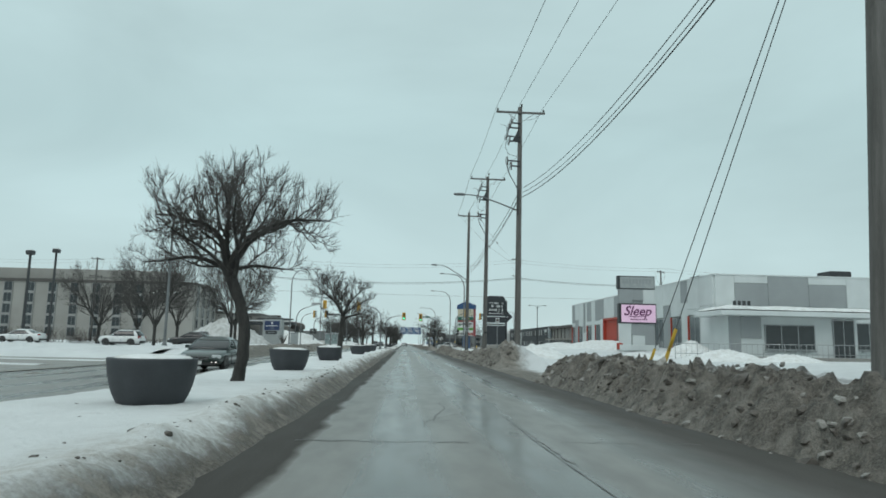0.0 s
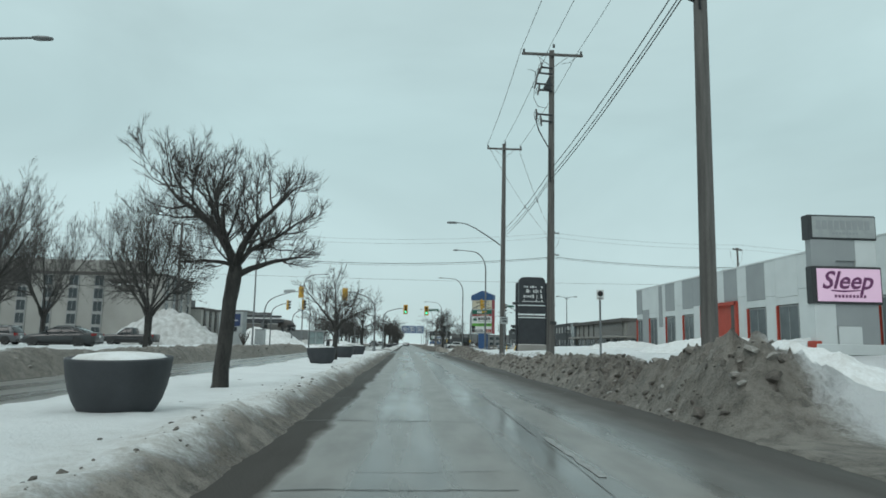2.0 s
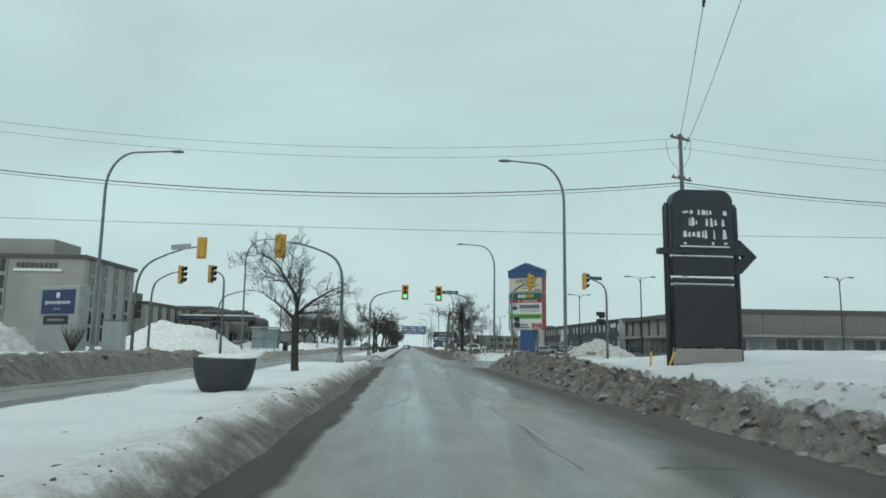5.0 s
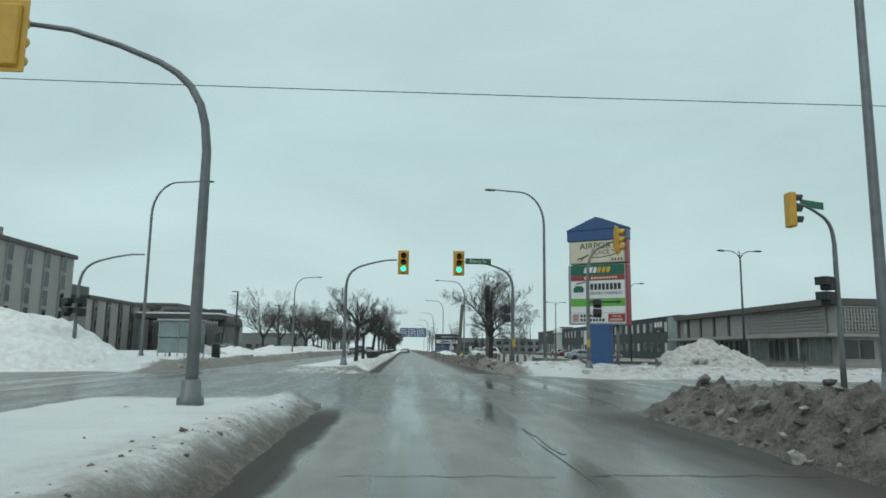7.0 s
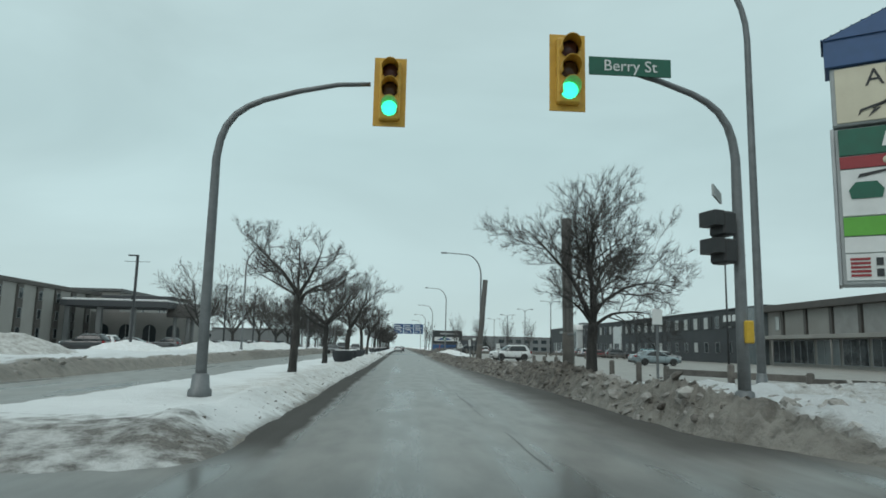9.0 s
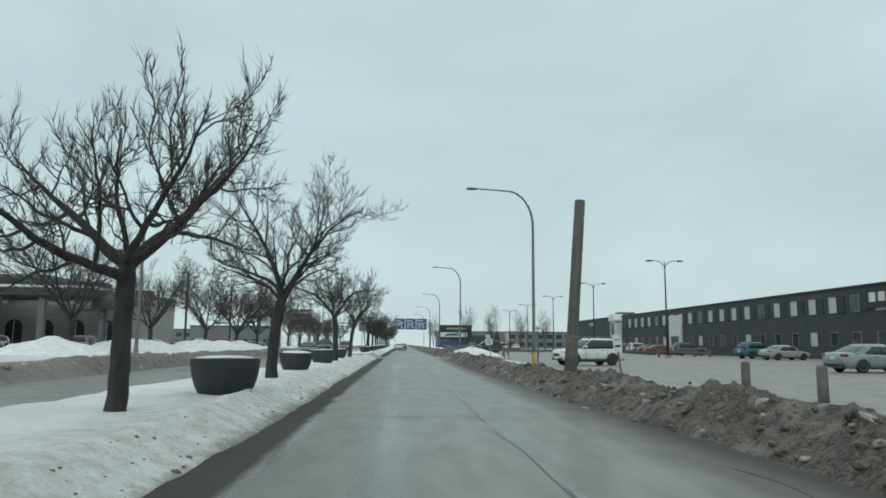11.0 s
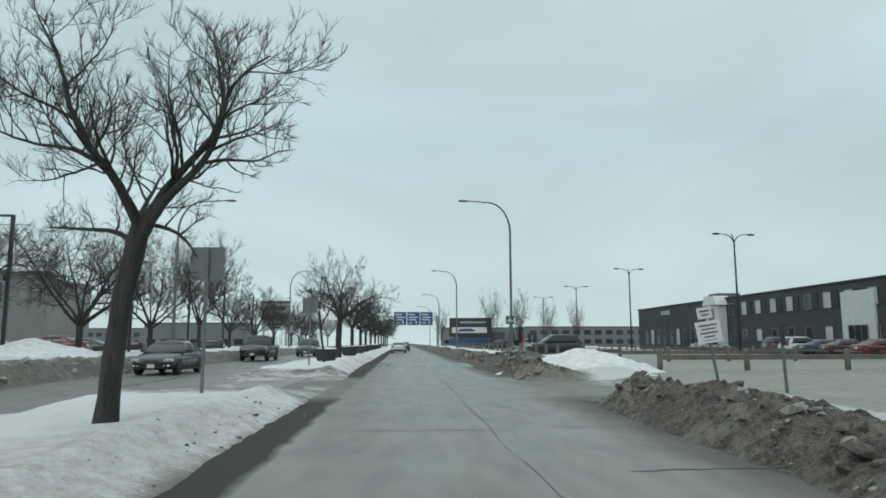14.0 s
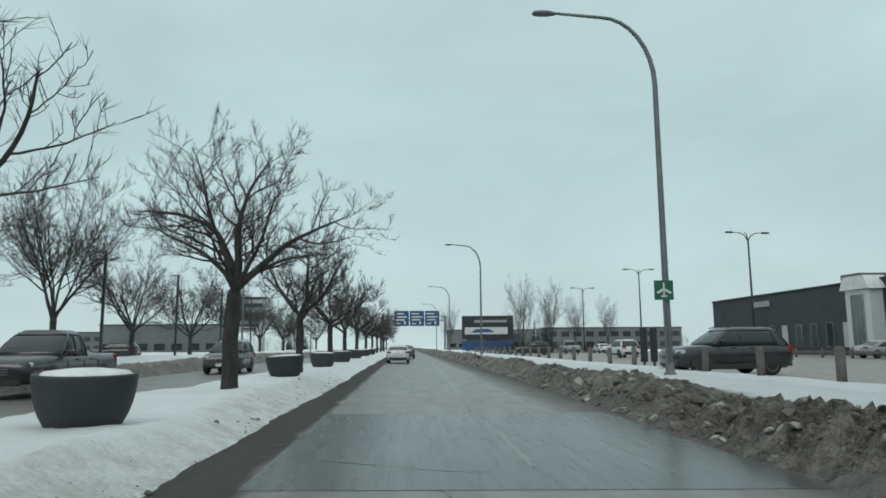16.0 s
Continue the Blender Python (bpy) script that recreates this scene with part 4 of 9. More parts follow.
# larger chunks thrown up along the crest
spots = []
for _ in range(420):
    y = rng.uniform(2, 262)
    if float(right_open(y)) < 0.2:
        spots.append((rng.gauss(6.0, 0.35) - 0.7 * float(step(145, 180, y)), y, (1.0 if y < 146 or 216 < y < 246 else 0.5) * min(0.30, 0.07 + rng.expovariate(16))))
scatter("crest_chunks", bank_right, spots, M["clod_grey"], "broken chunks of grey-brown snow on the crest of the bank", 15)
spots = []
for _ in range(1500):
    y = rng.uniform(2, 262)
    if float(median_open(y)) > 0.5:
        continue
    spots.append((-2.2 - abs(rng.gauss(0, 0.4)), y, min(0.09, 0.012 + rng.expovariate(60))))
scatter("dirty_snow_crumbs", median_z, spots, M["clod"], "crumbs of brown slush along the median edge", 6)
# flat dark scraps and frozen crusts lying on the median snow
spots = [(rng.uniform(-6.2, -2.6), rng.choice((rng.uniform(2, 114), rng.uniform(137, 262))), 0.012 + rng.expovariate(28)) for _ in range(700)]
scatter("median_scraps", lambda x, y: median_z(x, y) - 0.004, [q for q in spots if float(median_open(q[1])) < 0.3 and q[2] < 0.12], M["clod_mid"], "flat dark scraps and crusts on the median snow", 9, 0.22)
spots = []
for _ in range(2300):
    y = rng.uniform(20, 330)
    if float(left_open(y)) > 0.4:
        continue
    spots.append((rng.gauss(-12.9, 0.5), y, min(0.26, 0.04 + rng.expovariate(18))))
scatter("grey_snow_clods", bank_left, spots, M["clod_grey"], "lumps of greyish snow on the far bank", 7)
spots = [(rng.uniform(4.9, 8.2), rng.uniform(138.5, 146.5), min(0.34, 0.05 + rng.expovariate(13))) for _ in range(420)]
scatter("corner_snow_clods", lambda x, y: bank_right(x, y) - 0.05, spots, M["clod_grey"], "broken lumps of grey ploughed snow on the street corner", 8)


spots = [(rng.uniform(6.8, 19), rng.uniform(134.2, 146), min(0.30, 0.05 + rng.expovariate(15))) for _ in range(760)]
spots += [(rng.uniform(9, 26), rng.uniform(131.5, 140.5), min(0.42, 0.06 + rng.expovariate(9))) for _ in range(520)]
scatter("corner_snow_lumps", lambda x, y: np.where(x < 9.2, bank_right(x, y), yard_right(x, y)) - 0.05, spots, M["clod_pale"], "broken lumps of greyish white snow on the street corner", 18)


def snow_pile(x, y, r, h, seed, label, mat="clod_white", ry=1.0):
    """A heap of dumped snow with an uneven outline."""
    n = 42
    g = Geo()
    xs = np.linspace(-1.3 * r, 1.3 * r, n)
    X, Y = np.meshgrid(xs, xs)
    d = np.hypot(X, Y) / r
    Z = h * np.clip(1 - d ** 1.5, -0.8, 1) * (0.75 + 0.5 * fbm(X * 0.7 + seed, Y * 0.7, seed)) + 0.35 * h * 0.6 * (fbm(X * 1.8, Y * 1.8, seed + 3) - 0.5) * (d < 1.05)
    Z = Z + 0.16 * (fbm(X * 5, Y * 5, seed + 5) - 0.5) + 0.17 * h * (0.5 - np.abs(fbm(X * 1.3, Y * 1.3, seed + 9) - 0.5) * 3) * (d < 1)
    v = np.stack([X, Y * ry, Z], -1).reshape(-1, 3)
    i = np.arange(n - 1)[:, None] * n + np.arange(n - 1)[None, :]
    f = np.stack([i, i + 1, i + n + 1, i + n], -1).reshape(-1, 4)
    g.add(v.tolist(), f.tolist(), True)
    ob = part("snow_mound", g, M[mat], at=(x, y, gz(x, y) - 0.1))
    return tagged(ob, label, "snow pile")


snow_pile(-28.2, 110.6, 6.9, 3.9, 3, "tall heap of dumped snow on the lot", "clod_heap", ry=0.65)
snow_pile(-21.0, 137.0, 5.2, 2.4, 8, "heap of white snow on the street corner")
snow_pile(-24.0, 126.0 + 14, 5.5, 2.6, 14, "heap of white snow beside the bus shelter")
snow_pile(21.5, 146.5, 4.6, 2.1, 9, "lumpy heap of greyish snow at the parking lot corner", "clod_pale")
spots = [(21.5 + rng.gauss(0, 2.0), 145.2 + rng.gauss(0, 1.3), min(0.5, 0.08 + rng.expovariate(7))) for _ in range(170)]
scatter("heap_lumps", lambda x, y: yard_right(x, y) + 1.7 * np.clip(1 - np.hypot(x - 21.5, y - 146.5) / 4.6, 0, 1), spots, M["clod_pale"], "broken snow lumps on the corner heap", 28)
snow_pile(7.6, 231.8, 3.0, 0.72, 10, "rounded white snow heap beside the driveway", ry=0.75)
snow_pile(5.9, 238.2, 1.7, 0.62, 52, "heap of brown broken snow crusts beside the hydrant", "clod", ry=2.0)
spots = [(rng.gauss(5.9, 0.7), rng.gauss(237.6, 2.0), min(0.30, 0.06 + rng.expovariate(14))) for _ in range(150)]
scatter("crust_chunks", lambda x, y: bank_right(x, y) + 0.45 * np.exp(-((x - 5.9) / 1.0) ** 2 - ((y - 238.2) / 2.2) ** 2), spots, M["clod_grey"], "broken grey-brown snow crusts heaped beside the hydrant", 27, 0.6)
snow_pile(8.0, 41.5, 1.9, 0.9, 12, "white snow mound at the foot of the utility pole")
snow_pile(-20.0, 163, 3.2, 1.0, 15, "low lumpy heap of grey ploughed snow on the verge", "clod_pale", ry=1.5)
snow_pile(-20.5, 181, 2.8, 0.8, 51, "low white snow heap on the verge", ry=1.6)
snow_pile(-19.5, 209, 3.2, 0.95, 16, "low white snow heap on the verge", ry=2.0)
snow_pile(-19.0, 196, 2.8, 0.85, 17, "low white snow heap on the verge", ry=1.6)
snow_pile(19.5, 41.0, 3.0, 0.75, 31, "lumpy white snow heap on the yard", ry=0.8)
snow_pile(15.5, 44.5, 2.4, 0.55, 32, "low lumpy snow heap on the yard")
snow_pile(25.5, 44.5, 3.0, 0.6, 33, "low lumpy snow heap before the ramp", ry=0.6)
snow_pile(22.0, 51.8, 2.3, 1.15, 34, "white snow heap against the porch")
snow_pile(-18.6, 221.5, 2.8, 1.0, 41, "white snow heap thrown up on the verge", ry=1.5)
snow_pile(-18.8, 230.5, 2.6, 0.95, 42, "white snow heap thrown up on the verge", ry=1.3)
snow_pile(-18.8, 239.5, 2.9, 0.85, 43, "white snow heap thrown up on the verge", ry=1.6)
snow_pile(21.5, 74, 4.5, 0.9, 18, "drifted white snow against the building", ry=1.7)
snow_pile(20.5, 62.5, 3.0, 0.7, 19, "drifted white snow against the building")
snow_pile(21.0, 92, 4.0, 0.7, 20, "drifted white snow against the building", ry=1.6)

# ---------------------------------------------------------------- trees
def grow(seed, height, spread, fork, arms=None, sway=(0.0, 0.0), limbs=4, trunk_r=0.17, density=1.0, open_angle=45, gnarl=0.7, thin=0.0046, twig=0.34, droop=0.0, coarse=False, fill=1.0):
    """A bare tree. Each arm is a main limb: its azimuth, its climb in degrees from root to tip, its length. Limbs carry branches, these carry
    smaller ones, and all of them fans of thin twigs. Returns trunk with limbs, and the twigs, as two Geos."""
    r = random.Random(seed)
    wood, fine = Geo(), Geo()
    up = Vector((0, 0, 1))

    def rand_dir():
        return Vector((r.gauss(0, 1), r.gauss(0, 1), r.gauss(0, 1))).normalized()

    def aim(az, el):
        return Vector((math.cos(az) * math.cos(el), math.sin(az) * math.cos(el), math.sin(el)))

    # trunk, bowed a little on its way up
    n0, base = 11, []
    for k in range(n0 + 1):
        s = k / n0
        base.append(Vector((sway[0] * 4 * s * (1 - s) + sway[1] * s * s + 0.010 * r.gauss(0, 1) * (0 < k < n0), 0.010 * r.gauss(0, 1), -0.2 + (fork + 0.2) * s)))
    rads = [trunk_r * (1.38, 1.14, 1.05, 1.02, 1.0, 0.98, 0.97, 0.96, 0.96, 0.97, 1.0, 0.86)[k] * r.uniform(0.96, 1.04) for k in range(n0 + 1)]
    wood.tube(base, rads, 12, caps=True)
    top = base[-1]
    reach = height - fork
    if arms is None:
        arms, a0 = [], r.uniform(0, 360)
        for k in range(limbs):
            el = 90 - open_angle * r.uniform(0.6, 1.15)
            arms.append((a0 + 360 * k / limbs + r.uniform(-25, 25), (el, el + r.uniform(-6, 10), el + r.uniform(0, 26)), math.hypot(spread / 2 * 0.8, reach * 0.8) * r.uniform(0.8, 1.05)))
        arms.append((r.uniform(0, 360), (82, 78, 84), reach * 0.62))
    ends = []

    def bough(p, dirs, length, r0, r1, stride, wild):
        """Points and radii of one branch that follows a course of directions, crookedly."""
        n = max(3, round(length / stride))
        pts, rs, off = [p], [r0], Vector((0, 0, 0))
        for k in range(n):
            s = k / max(n - 1, 1) * (len(dirs) - 1)
            i = min(int(s), len(dirs) - 2)
            d = dirs[i].lerp(dirs[i + 1], s - i)
            off = off * 0.72 + rand_dir() * 0.30 * wild
            d = (d.normalized() + off).normalized()
            p = p + d * (length / n)
            pts.append(p)
            rs.append(r0 + (r1 - r0) * ((k + 1) / n) ** 0.85)
        return pts, rs

    def spike(p, v, length, w, bend, plain=coarse):
        """A thin pointed twig with one bend."""
        s = v.cross(Vector((0.3, 0.5, 0.81))).normalized()
        u = v.cross(s)
        m = p + v * length * 0.5
        t = m + (v + bend).normalized() * length * 0.5
        ring = [s * w, u * w * 0.87 - s * w * 0.5, -u * w * 0.87 - s * w * 0.5]
        if plain:
            fine.add([p + q for q in ring] + [t], [(0, 1, 3), (1, 2, 3), (2, 0, 3)])
        else:
            fine.add([p + q for q in ring] + [m + q * 0.75 for q in ring] + [t], [(0, 1, 4, 3), (1, 2, 5, 4), (2, 0, 3, 5), (3, 4, 6), (4, 5, 6), (5, 3, 6)])
        return m

    def twigs(pts, a, b, gap, size):
        """Twigs all along a branch between the shares a and b, most of them standing up and outward."""
        total = (len(pts) - 1)
        length = sum((pts[i + 1] - pts[i]).length for i in range(total))
        q = density * length * (b - a) / gap
        for _ in range(int(q) + (r.random() < q - int(q))):
            s = (a + (b - a) * r.random()) * total
            i = min(int(s), total - 1)
            at = pts[i].lerp(pts[i + 1], s - i)
            t = (pts[i + 1] - pts[i]).normalized()
            v = (t * 0.9 + rand_dir() * 0.7 + up * (0.34 - 1.1 * droop)).normalized()
            k = twig * size * r.uniform(0.45, 1.3)
            bend = rand_dir() * 0.45 + up * (0.22 - 0.9 * droop)
            m = spike(at, v, k, thin, bend)
            for _ in range(2):
                spike(at.lerp(m, r.uniform(0.25, 1.0)), (v * 0.8 + rand_dir() * 0.7 + up * (0.2 - 0.6 * droop)).normalized(), k * r.uniform(0.4, 0.8), thin * 0.8, bend, True)

    def fork_off(pts, rs, a, b, gap, level, size):
        """Smaller branches leaving a branch by turns on all sides."""
        total = len(pts) - 1
        length = sum((pts[i + 1] - pts[i]).length for i in range(total))
        q = max(2, round(length * (b - a) / gap))
        turn = r.uniform(0, 6.28)
        for k in range(q):
            s = (a + (b - a) * (k + r.uniform(0.1, 0.9)) / q)
            i = min(int(s * total), total - 1)
            at = pts[i].lerp(pts[i + 1], s * total - i)
            t = (pts[i + 1] - pts[i]).normalized()
            side = t.cross(rand_dir()).normalized()
            side.rotate(Matrix.Rotation(turn, 3, t))
            turn += 2.4
            v = (t * r.uniform(0.35, 0.85) + side * 0.95 + up * (0.24 - 0.7 * droop)).normalized()
            L = size * (1.12 - 0.55 * s) * r.uniform(0.55, 1.2)
            r0 = min(rs[i] * 0.62, 0.009 + 0.017 * L)
            w = (v + t * 0.35 + up * (0.42 - 1.5 * droop) + rand_dir() * 0.4).normalized()
            cp, cr = bough(at, (v, v.lerp(w, 0.5), w), L, r0, thin * 1.1, 0.11 if not coarse else 0.22, gnarl)
            (wood if r0 > 0.03 else fine).tube(cp, cr, 5 if r0 > 0.025 else 4 if r0 > 0.012 else 3, caps=False, smooth=r0 > 0.012)
            if level > 1:
                fork_off(cp, cr, 0.22, 0.97, gap * 0.6, level - 1, L * 0.54)
                twigs(cp, 0.3, 1.0, 0.13 if not coarse else 0.3, 0.95)
            else:
                twigs(cp, 0.15, 1.0, 0.075 if not coarse else 0.2, 1.0)

    share = trunk_r * (0.98 if len(arms) < 4 else 0.86)
    longest = max(a[2] for a in arms)
    for k, (az, els, length) in enumerate(arms):
        azr = radians(az + r.uniform(-9, 9))
        dirs = [aim(azr + r.uniform(-0.22, 0.22), radians(e)) for e in els]
        if len(dirs) < 2:
            dirs = dirs * 2
        r0 = share * (0.42 + 0.40 * length / longest) * (1.0 if k < 3 else 0.72)
        pts, rs = bough(base[-1 - (k % 3 > 1)] - aim(azr, radians(els[0])) * 0.06, dirs, length, r0, 0.012, 0.16, 0.55 * gnarl)
        wood.tube(pts, rs, 9 if r0 > 0.08 else 7, caps=False)
        fork_off(pts, rs, 0.22, 0.99, (0.25 if not coarse else 0.42) / fill, 2, 0.50 * length + 0.2 if not coarse else 0.46 * length)
        twigs(pts, 0.5, 1.0, 0.12 if not coarse else 0.3, 1.0)
    # settle the crown to its height and width
    v = np.array(fine.v)
    zt = np.percentile(v[:, 2], 99.7)
    w = np.percentile(v[:, 0], 99.5) - np.percentile(v[:, 0], 0.5)
    kz, kx = reach / (zt - fork), spread / w
    for g in (wood, fine):
        q = np.array(g.v)
        hi = np.clip((q[:, 2] - fork + 0.15) / 0.5, 0, 1)
        q[:, 0] = np.where(q[:, 2] > fork - 0.15, top.x + (q[:, 0] - top.x) * (1 + (kx - 1) * hi), q[:, 0])
        q[:, 1] = q[:, 1] * (1 + (kx - 1) * hi)
        q[:, 2] = np.where(q[:, 2] > fork, fork + (q[:, 2] - fork) * kz, q[:, 2])
        g.v = [tuple(p) for p in q.tolist()]
    return wood, fine


def tree(x, y, label, seed, grey=False, turn=0.0, **kw):
    wood, fine = grow(seed, **kw)
    t = thing("tree", label, "tree", pose(x, y, gz(x, y), 0, 0, turn))
    part("trunk", wood.mesh("trunk", M["bark"]), None, t)
    part("crown", fine.mesh("crown", M["twig_grey" if grey else "twig"]), None, t, "dense bare twigs")
    return t


def again(t, x, y, turn=0.0, k=1.0, label="", group=""):
    m = pose(x, y, gz(x, y), 0, 0, turn) @ Matrix.Diagonal((k, k, k, 1))
    c = copy_thing(t, m)
    c.matrix_basis = m
    if label:
        c["label"] = label
    if group:
        c["group"] = group
    return c


MED = "trees on the median"
m1 = tree(-4.17, 17.6, "bare leaning tree with a wide crown on the snowy median", 11, height=5.85, spread=4.9, fork=2.75, sway=(0.24, -0.34), fill=1.32, trunk_r=0.15, density=1.25, gnarl=0.75,
          arms=((0, (56, 40, 14, 4), 3.0), (178, (86, 92, 60), 2.2), (182, (60, 58, 8, 0), 2.7), (200, (30, 4, -8), 2.1), (70, (60, 36, 30), 2.3), (285, (55, 34, 30), 2.3), (20, (22, 0, -8), 1.7), (125, (68, 46, 40), 2.3), (235, (52, 28, 22), 2.2), (330, (66, 52, 40), 2.2)))
m2 = tree(-4.05, 43.3, "bare round-crowned tree with a dark trunk on the median", 23, height=5.75, spread=4.4, fork=2.65, sway=(0.02, 0.20), fill=1.32, trunk_r=0.165, density=1.3, gnarl=0.8,
          arms=((180, (60, 44, 32, 52), 3.0), (15, (72, 50, 48), 2.3), (0, (32, 16, 5), 1.8), (160, (70, 58, 72), 2.7), (90, (48, 40, 45), 2.0), (272, (50, 42, 48), 1.9), (190, (10, -12, -5), 1.2), (345, (48, 30, 28), 2.0)))
m3 = tree(-4.13, 68.0, "bare forked tree with spreading crooked limbs on the median", 36, height=5.55, spread=4.9, fork=1.65, sway=(-0.03, 0.06), fill=1.1, trunk_r=0.15, density=1.0, gnarl=0.95,
          arms=((180, (66, 34, 40, 68), 3.7), (0, (58, 38, 30, 8), 3.1), (105, (78, 74, 88, 80), 3.6), (265, (60, 44, 40), 2.2), (80, (55, 45, 60), 2.4)))
m4 = tree(-4.5, 98.5, "bare tree with sparse crooked twigs on the median", 42, height=5.7, spread=5.0, fork=2.25, sway=(-0.05, -0.05), fill=1.1, trunk_r=0.15, density=0.95, gnarl=0.9,
          arms=((180, (84, 60, 44, 34), 4.0), (0, (36, 30, 42), 2.9), (180, (48, 38, 30), 2.4), (0, (18, -4, 30), 1.9), (60, (70, 74, 80), 2.6), (280, (50, 44, 50), 2.0)))
m5 = tree(-4.13, 154.4, "bare round-crowned tree on the snowy median", 57, height=6.0, spread=4.8, fork=2.95, sway=(0.04, 0.12), fill=1.25, trunk_r=0.155, density=1.15, gnarl=0.8,
          arms=((180, (58, 40, 42), 3.4), (20, (60, 74, 78), 2.6), (0, (48, 30, 18, 40), 2.5), (120, (84, 72, 60), 2.7), (190, (35, 18, 20), 2.0), (270, (50, 42, 45), 1.9), (80, (46, 40, 45), 1.9)))
m7 = tree(-3.92, 178.8, "tall bare tree with upright forked limbs on the median", 65, height=6.85, spread=6.0, fork=2.35, sway=(-0.02, 0.18), fill=0.85, trunk_r=0.17, density=1.0, gnarl=0.7,
          arms=((180, (84, 74, 54, 66), 4.5), (0, (64, 58, 42, 30), 4.4), (10, (66, 62, 80, 82), 4.4), (190, (76, 24, 14, 40), 3.3), (200, (58, 14, 16), 2.5), (350, (60, 34, 8), 2.6), (75, (72, 66, 60), 3.4), (275, (66, 50, 45), 2.8)))
m8 = tree(-4.1, 200.2, "bare tree with long crooked level limbs on the median", 71, height=6.25, spread=6.4, fork=2.65, sway=(0.05, -0.05), fill=1.1, trunk_r=0.17, density=1.3, gnarl=0.85,
          arms=((180, (58, 38, 14, 36), 4.2), (0, (54, 52, 14, -6), 3.6), (150, (74, 84, 74), 3.3), (40, (56, 66, 58), 2.7), (270, (50, 30, 22), 2.3), (100, (46, 38, 22), 2.3), (185, (50, 30, 30), 2.8), (10, (40, 30, 20), 2.4)))
m9 = tree(-4.13, 212.9, "bare tree with a forked crown and arching twigs on the median", 83, height=6.4, spread=5.6, fork=2.8, sway=(0.02, 0.32), trunk_r=0.145, density=1.0, gnarl=0.7,
          arms=((180, (66, 52, 80, 64), 4.0), (0, (58, 42, 68, 22), 3.7), (8, (56, 46, 80, 104), 4.0), (185, (62, 44, 0, 26), 3.6), (0, (8, -30, -50), 1.1), (190, (28, -14, -5), 1.3), (90, (52, 46, 50), 2.3), (272, (55, 46, 50), 2.2)))
m10 = tree(-4.62, 253.0, "large dark bare tree with a broad dense crown on the median", 97, height=8.0, spread=7.3, fork=2.6, sway=(-0.04, 0.03), fill=0.74, trunk_r=0.215, density=1.15, gnarl=0.75,
           arms=((180, (80, 62, 20, 6), 4.5), (0, (50, 42, 34, 24), 4.1), (60, (88, 84, 62, 48), 4.9), (170, (80, 70, 64), 4.9), (10, (46, 20, 0), 3.0), (270, (56, 40, 40), 3.1), (90, (56, 42, 40), 3.1), (200, (60, 30, 12), 3.2), (345, (62, 52, 40), 3.6)))
f1 = tree(-4.4, 168.5, "bare crooked tree on the snowy median", 58, height=5.6, spread=5.0, fork=2.3, limbs=5, trunk_r=0.15, density=1.1, open_angle=58, gnarl=0.9, thin=0.006, fill=0.9)
f2 = tree(-4.5, 264.0, "bare round-crowned tree in the row on the median", 59, height=6.1, spread=5.3, fork=2.4, limbs=5, trunk_r=0.16, density=1.1, open_angle=54, gnarl=0.8, thin=0.006, fill=0.85)
m11 = tree(-4.3, 241.0, "slender young bare tree leaning on the median", 88, height=4.9, spread=2.2, fork=2.1, sway=(-0.05, -0.25), limbs=3, trunk_r=0.062, density=0.5, open_angle=20, gnarl=0.5)
for t in (m11, m1, m2, m3, m4, m5, m7, m8, m9, m10, f1, f2):
    t["group"] = MED
k = 0
for y, src, sc in ((276, f1, 1.05), (286, f2, 0.95), (299, f1, 1.1), (314, f2, 1.0), (329, f1, 1.05), (345, f2, 1.0), (362, f1, 1.1), (380, f2, 1.0), (400, f1, 1.1)):
    k += 1
    again(src, -4.5, y, 67 * k, sc, "bare tree in the row on the median", MED)

# trees across the road
VER = "trees along the far verge"
v1 = tree(-22.0, 236.0, "spreading bare multi-stemmed tree on the far verge", 105, True, height=9.4, spread=8.6, fork=2.0, limbs=6, trunk_r=0.20, density=1.15, open_angle=46, gnarl=0.45, thin=0.0085, twig=0.5, coarse=True, fill=1.2)
v2 = tree(-22.0, 278.5, "tall upright bare tree on the far verge", 113, True, height=13.0, spread=8.5, fork=2.6, limbs=6, trunk_r=0.20, density=1.0, open_angle=36, gnarl=0.4, thin=0.0085, twig=0.55, coarse=True, fill=1.15)
v3 = tree(-21.5, 86.5, "tall bare tree on the far verge", 121, True, height=12.3, spread=9.0, fork=2.6, limbs=6, trunk_r=0.19, density=1.15, open_angle=50, gnarl=0.5, thin=0.0068, twig=0.5, coarse=True, fill=1.1)
v4 = tree(-22.2, 251.5, "large bare tree with drooping twigs on the far verge", 134, True, height=10.5, spread=10.5, fork=2.0, limbs=6, trunk_r=0.24, density=1.1, open_angle=52, gnarl=0.5, droop=0.22, thin=0.0085, twig=0.6, coarse=True, fill=1.2)
for t in (v1, v2, v3, v4):
    t["group"] = VER
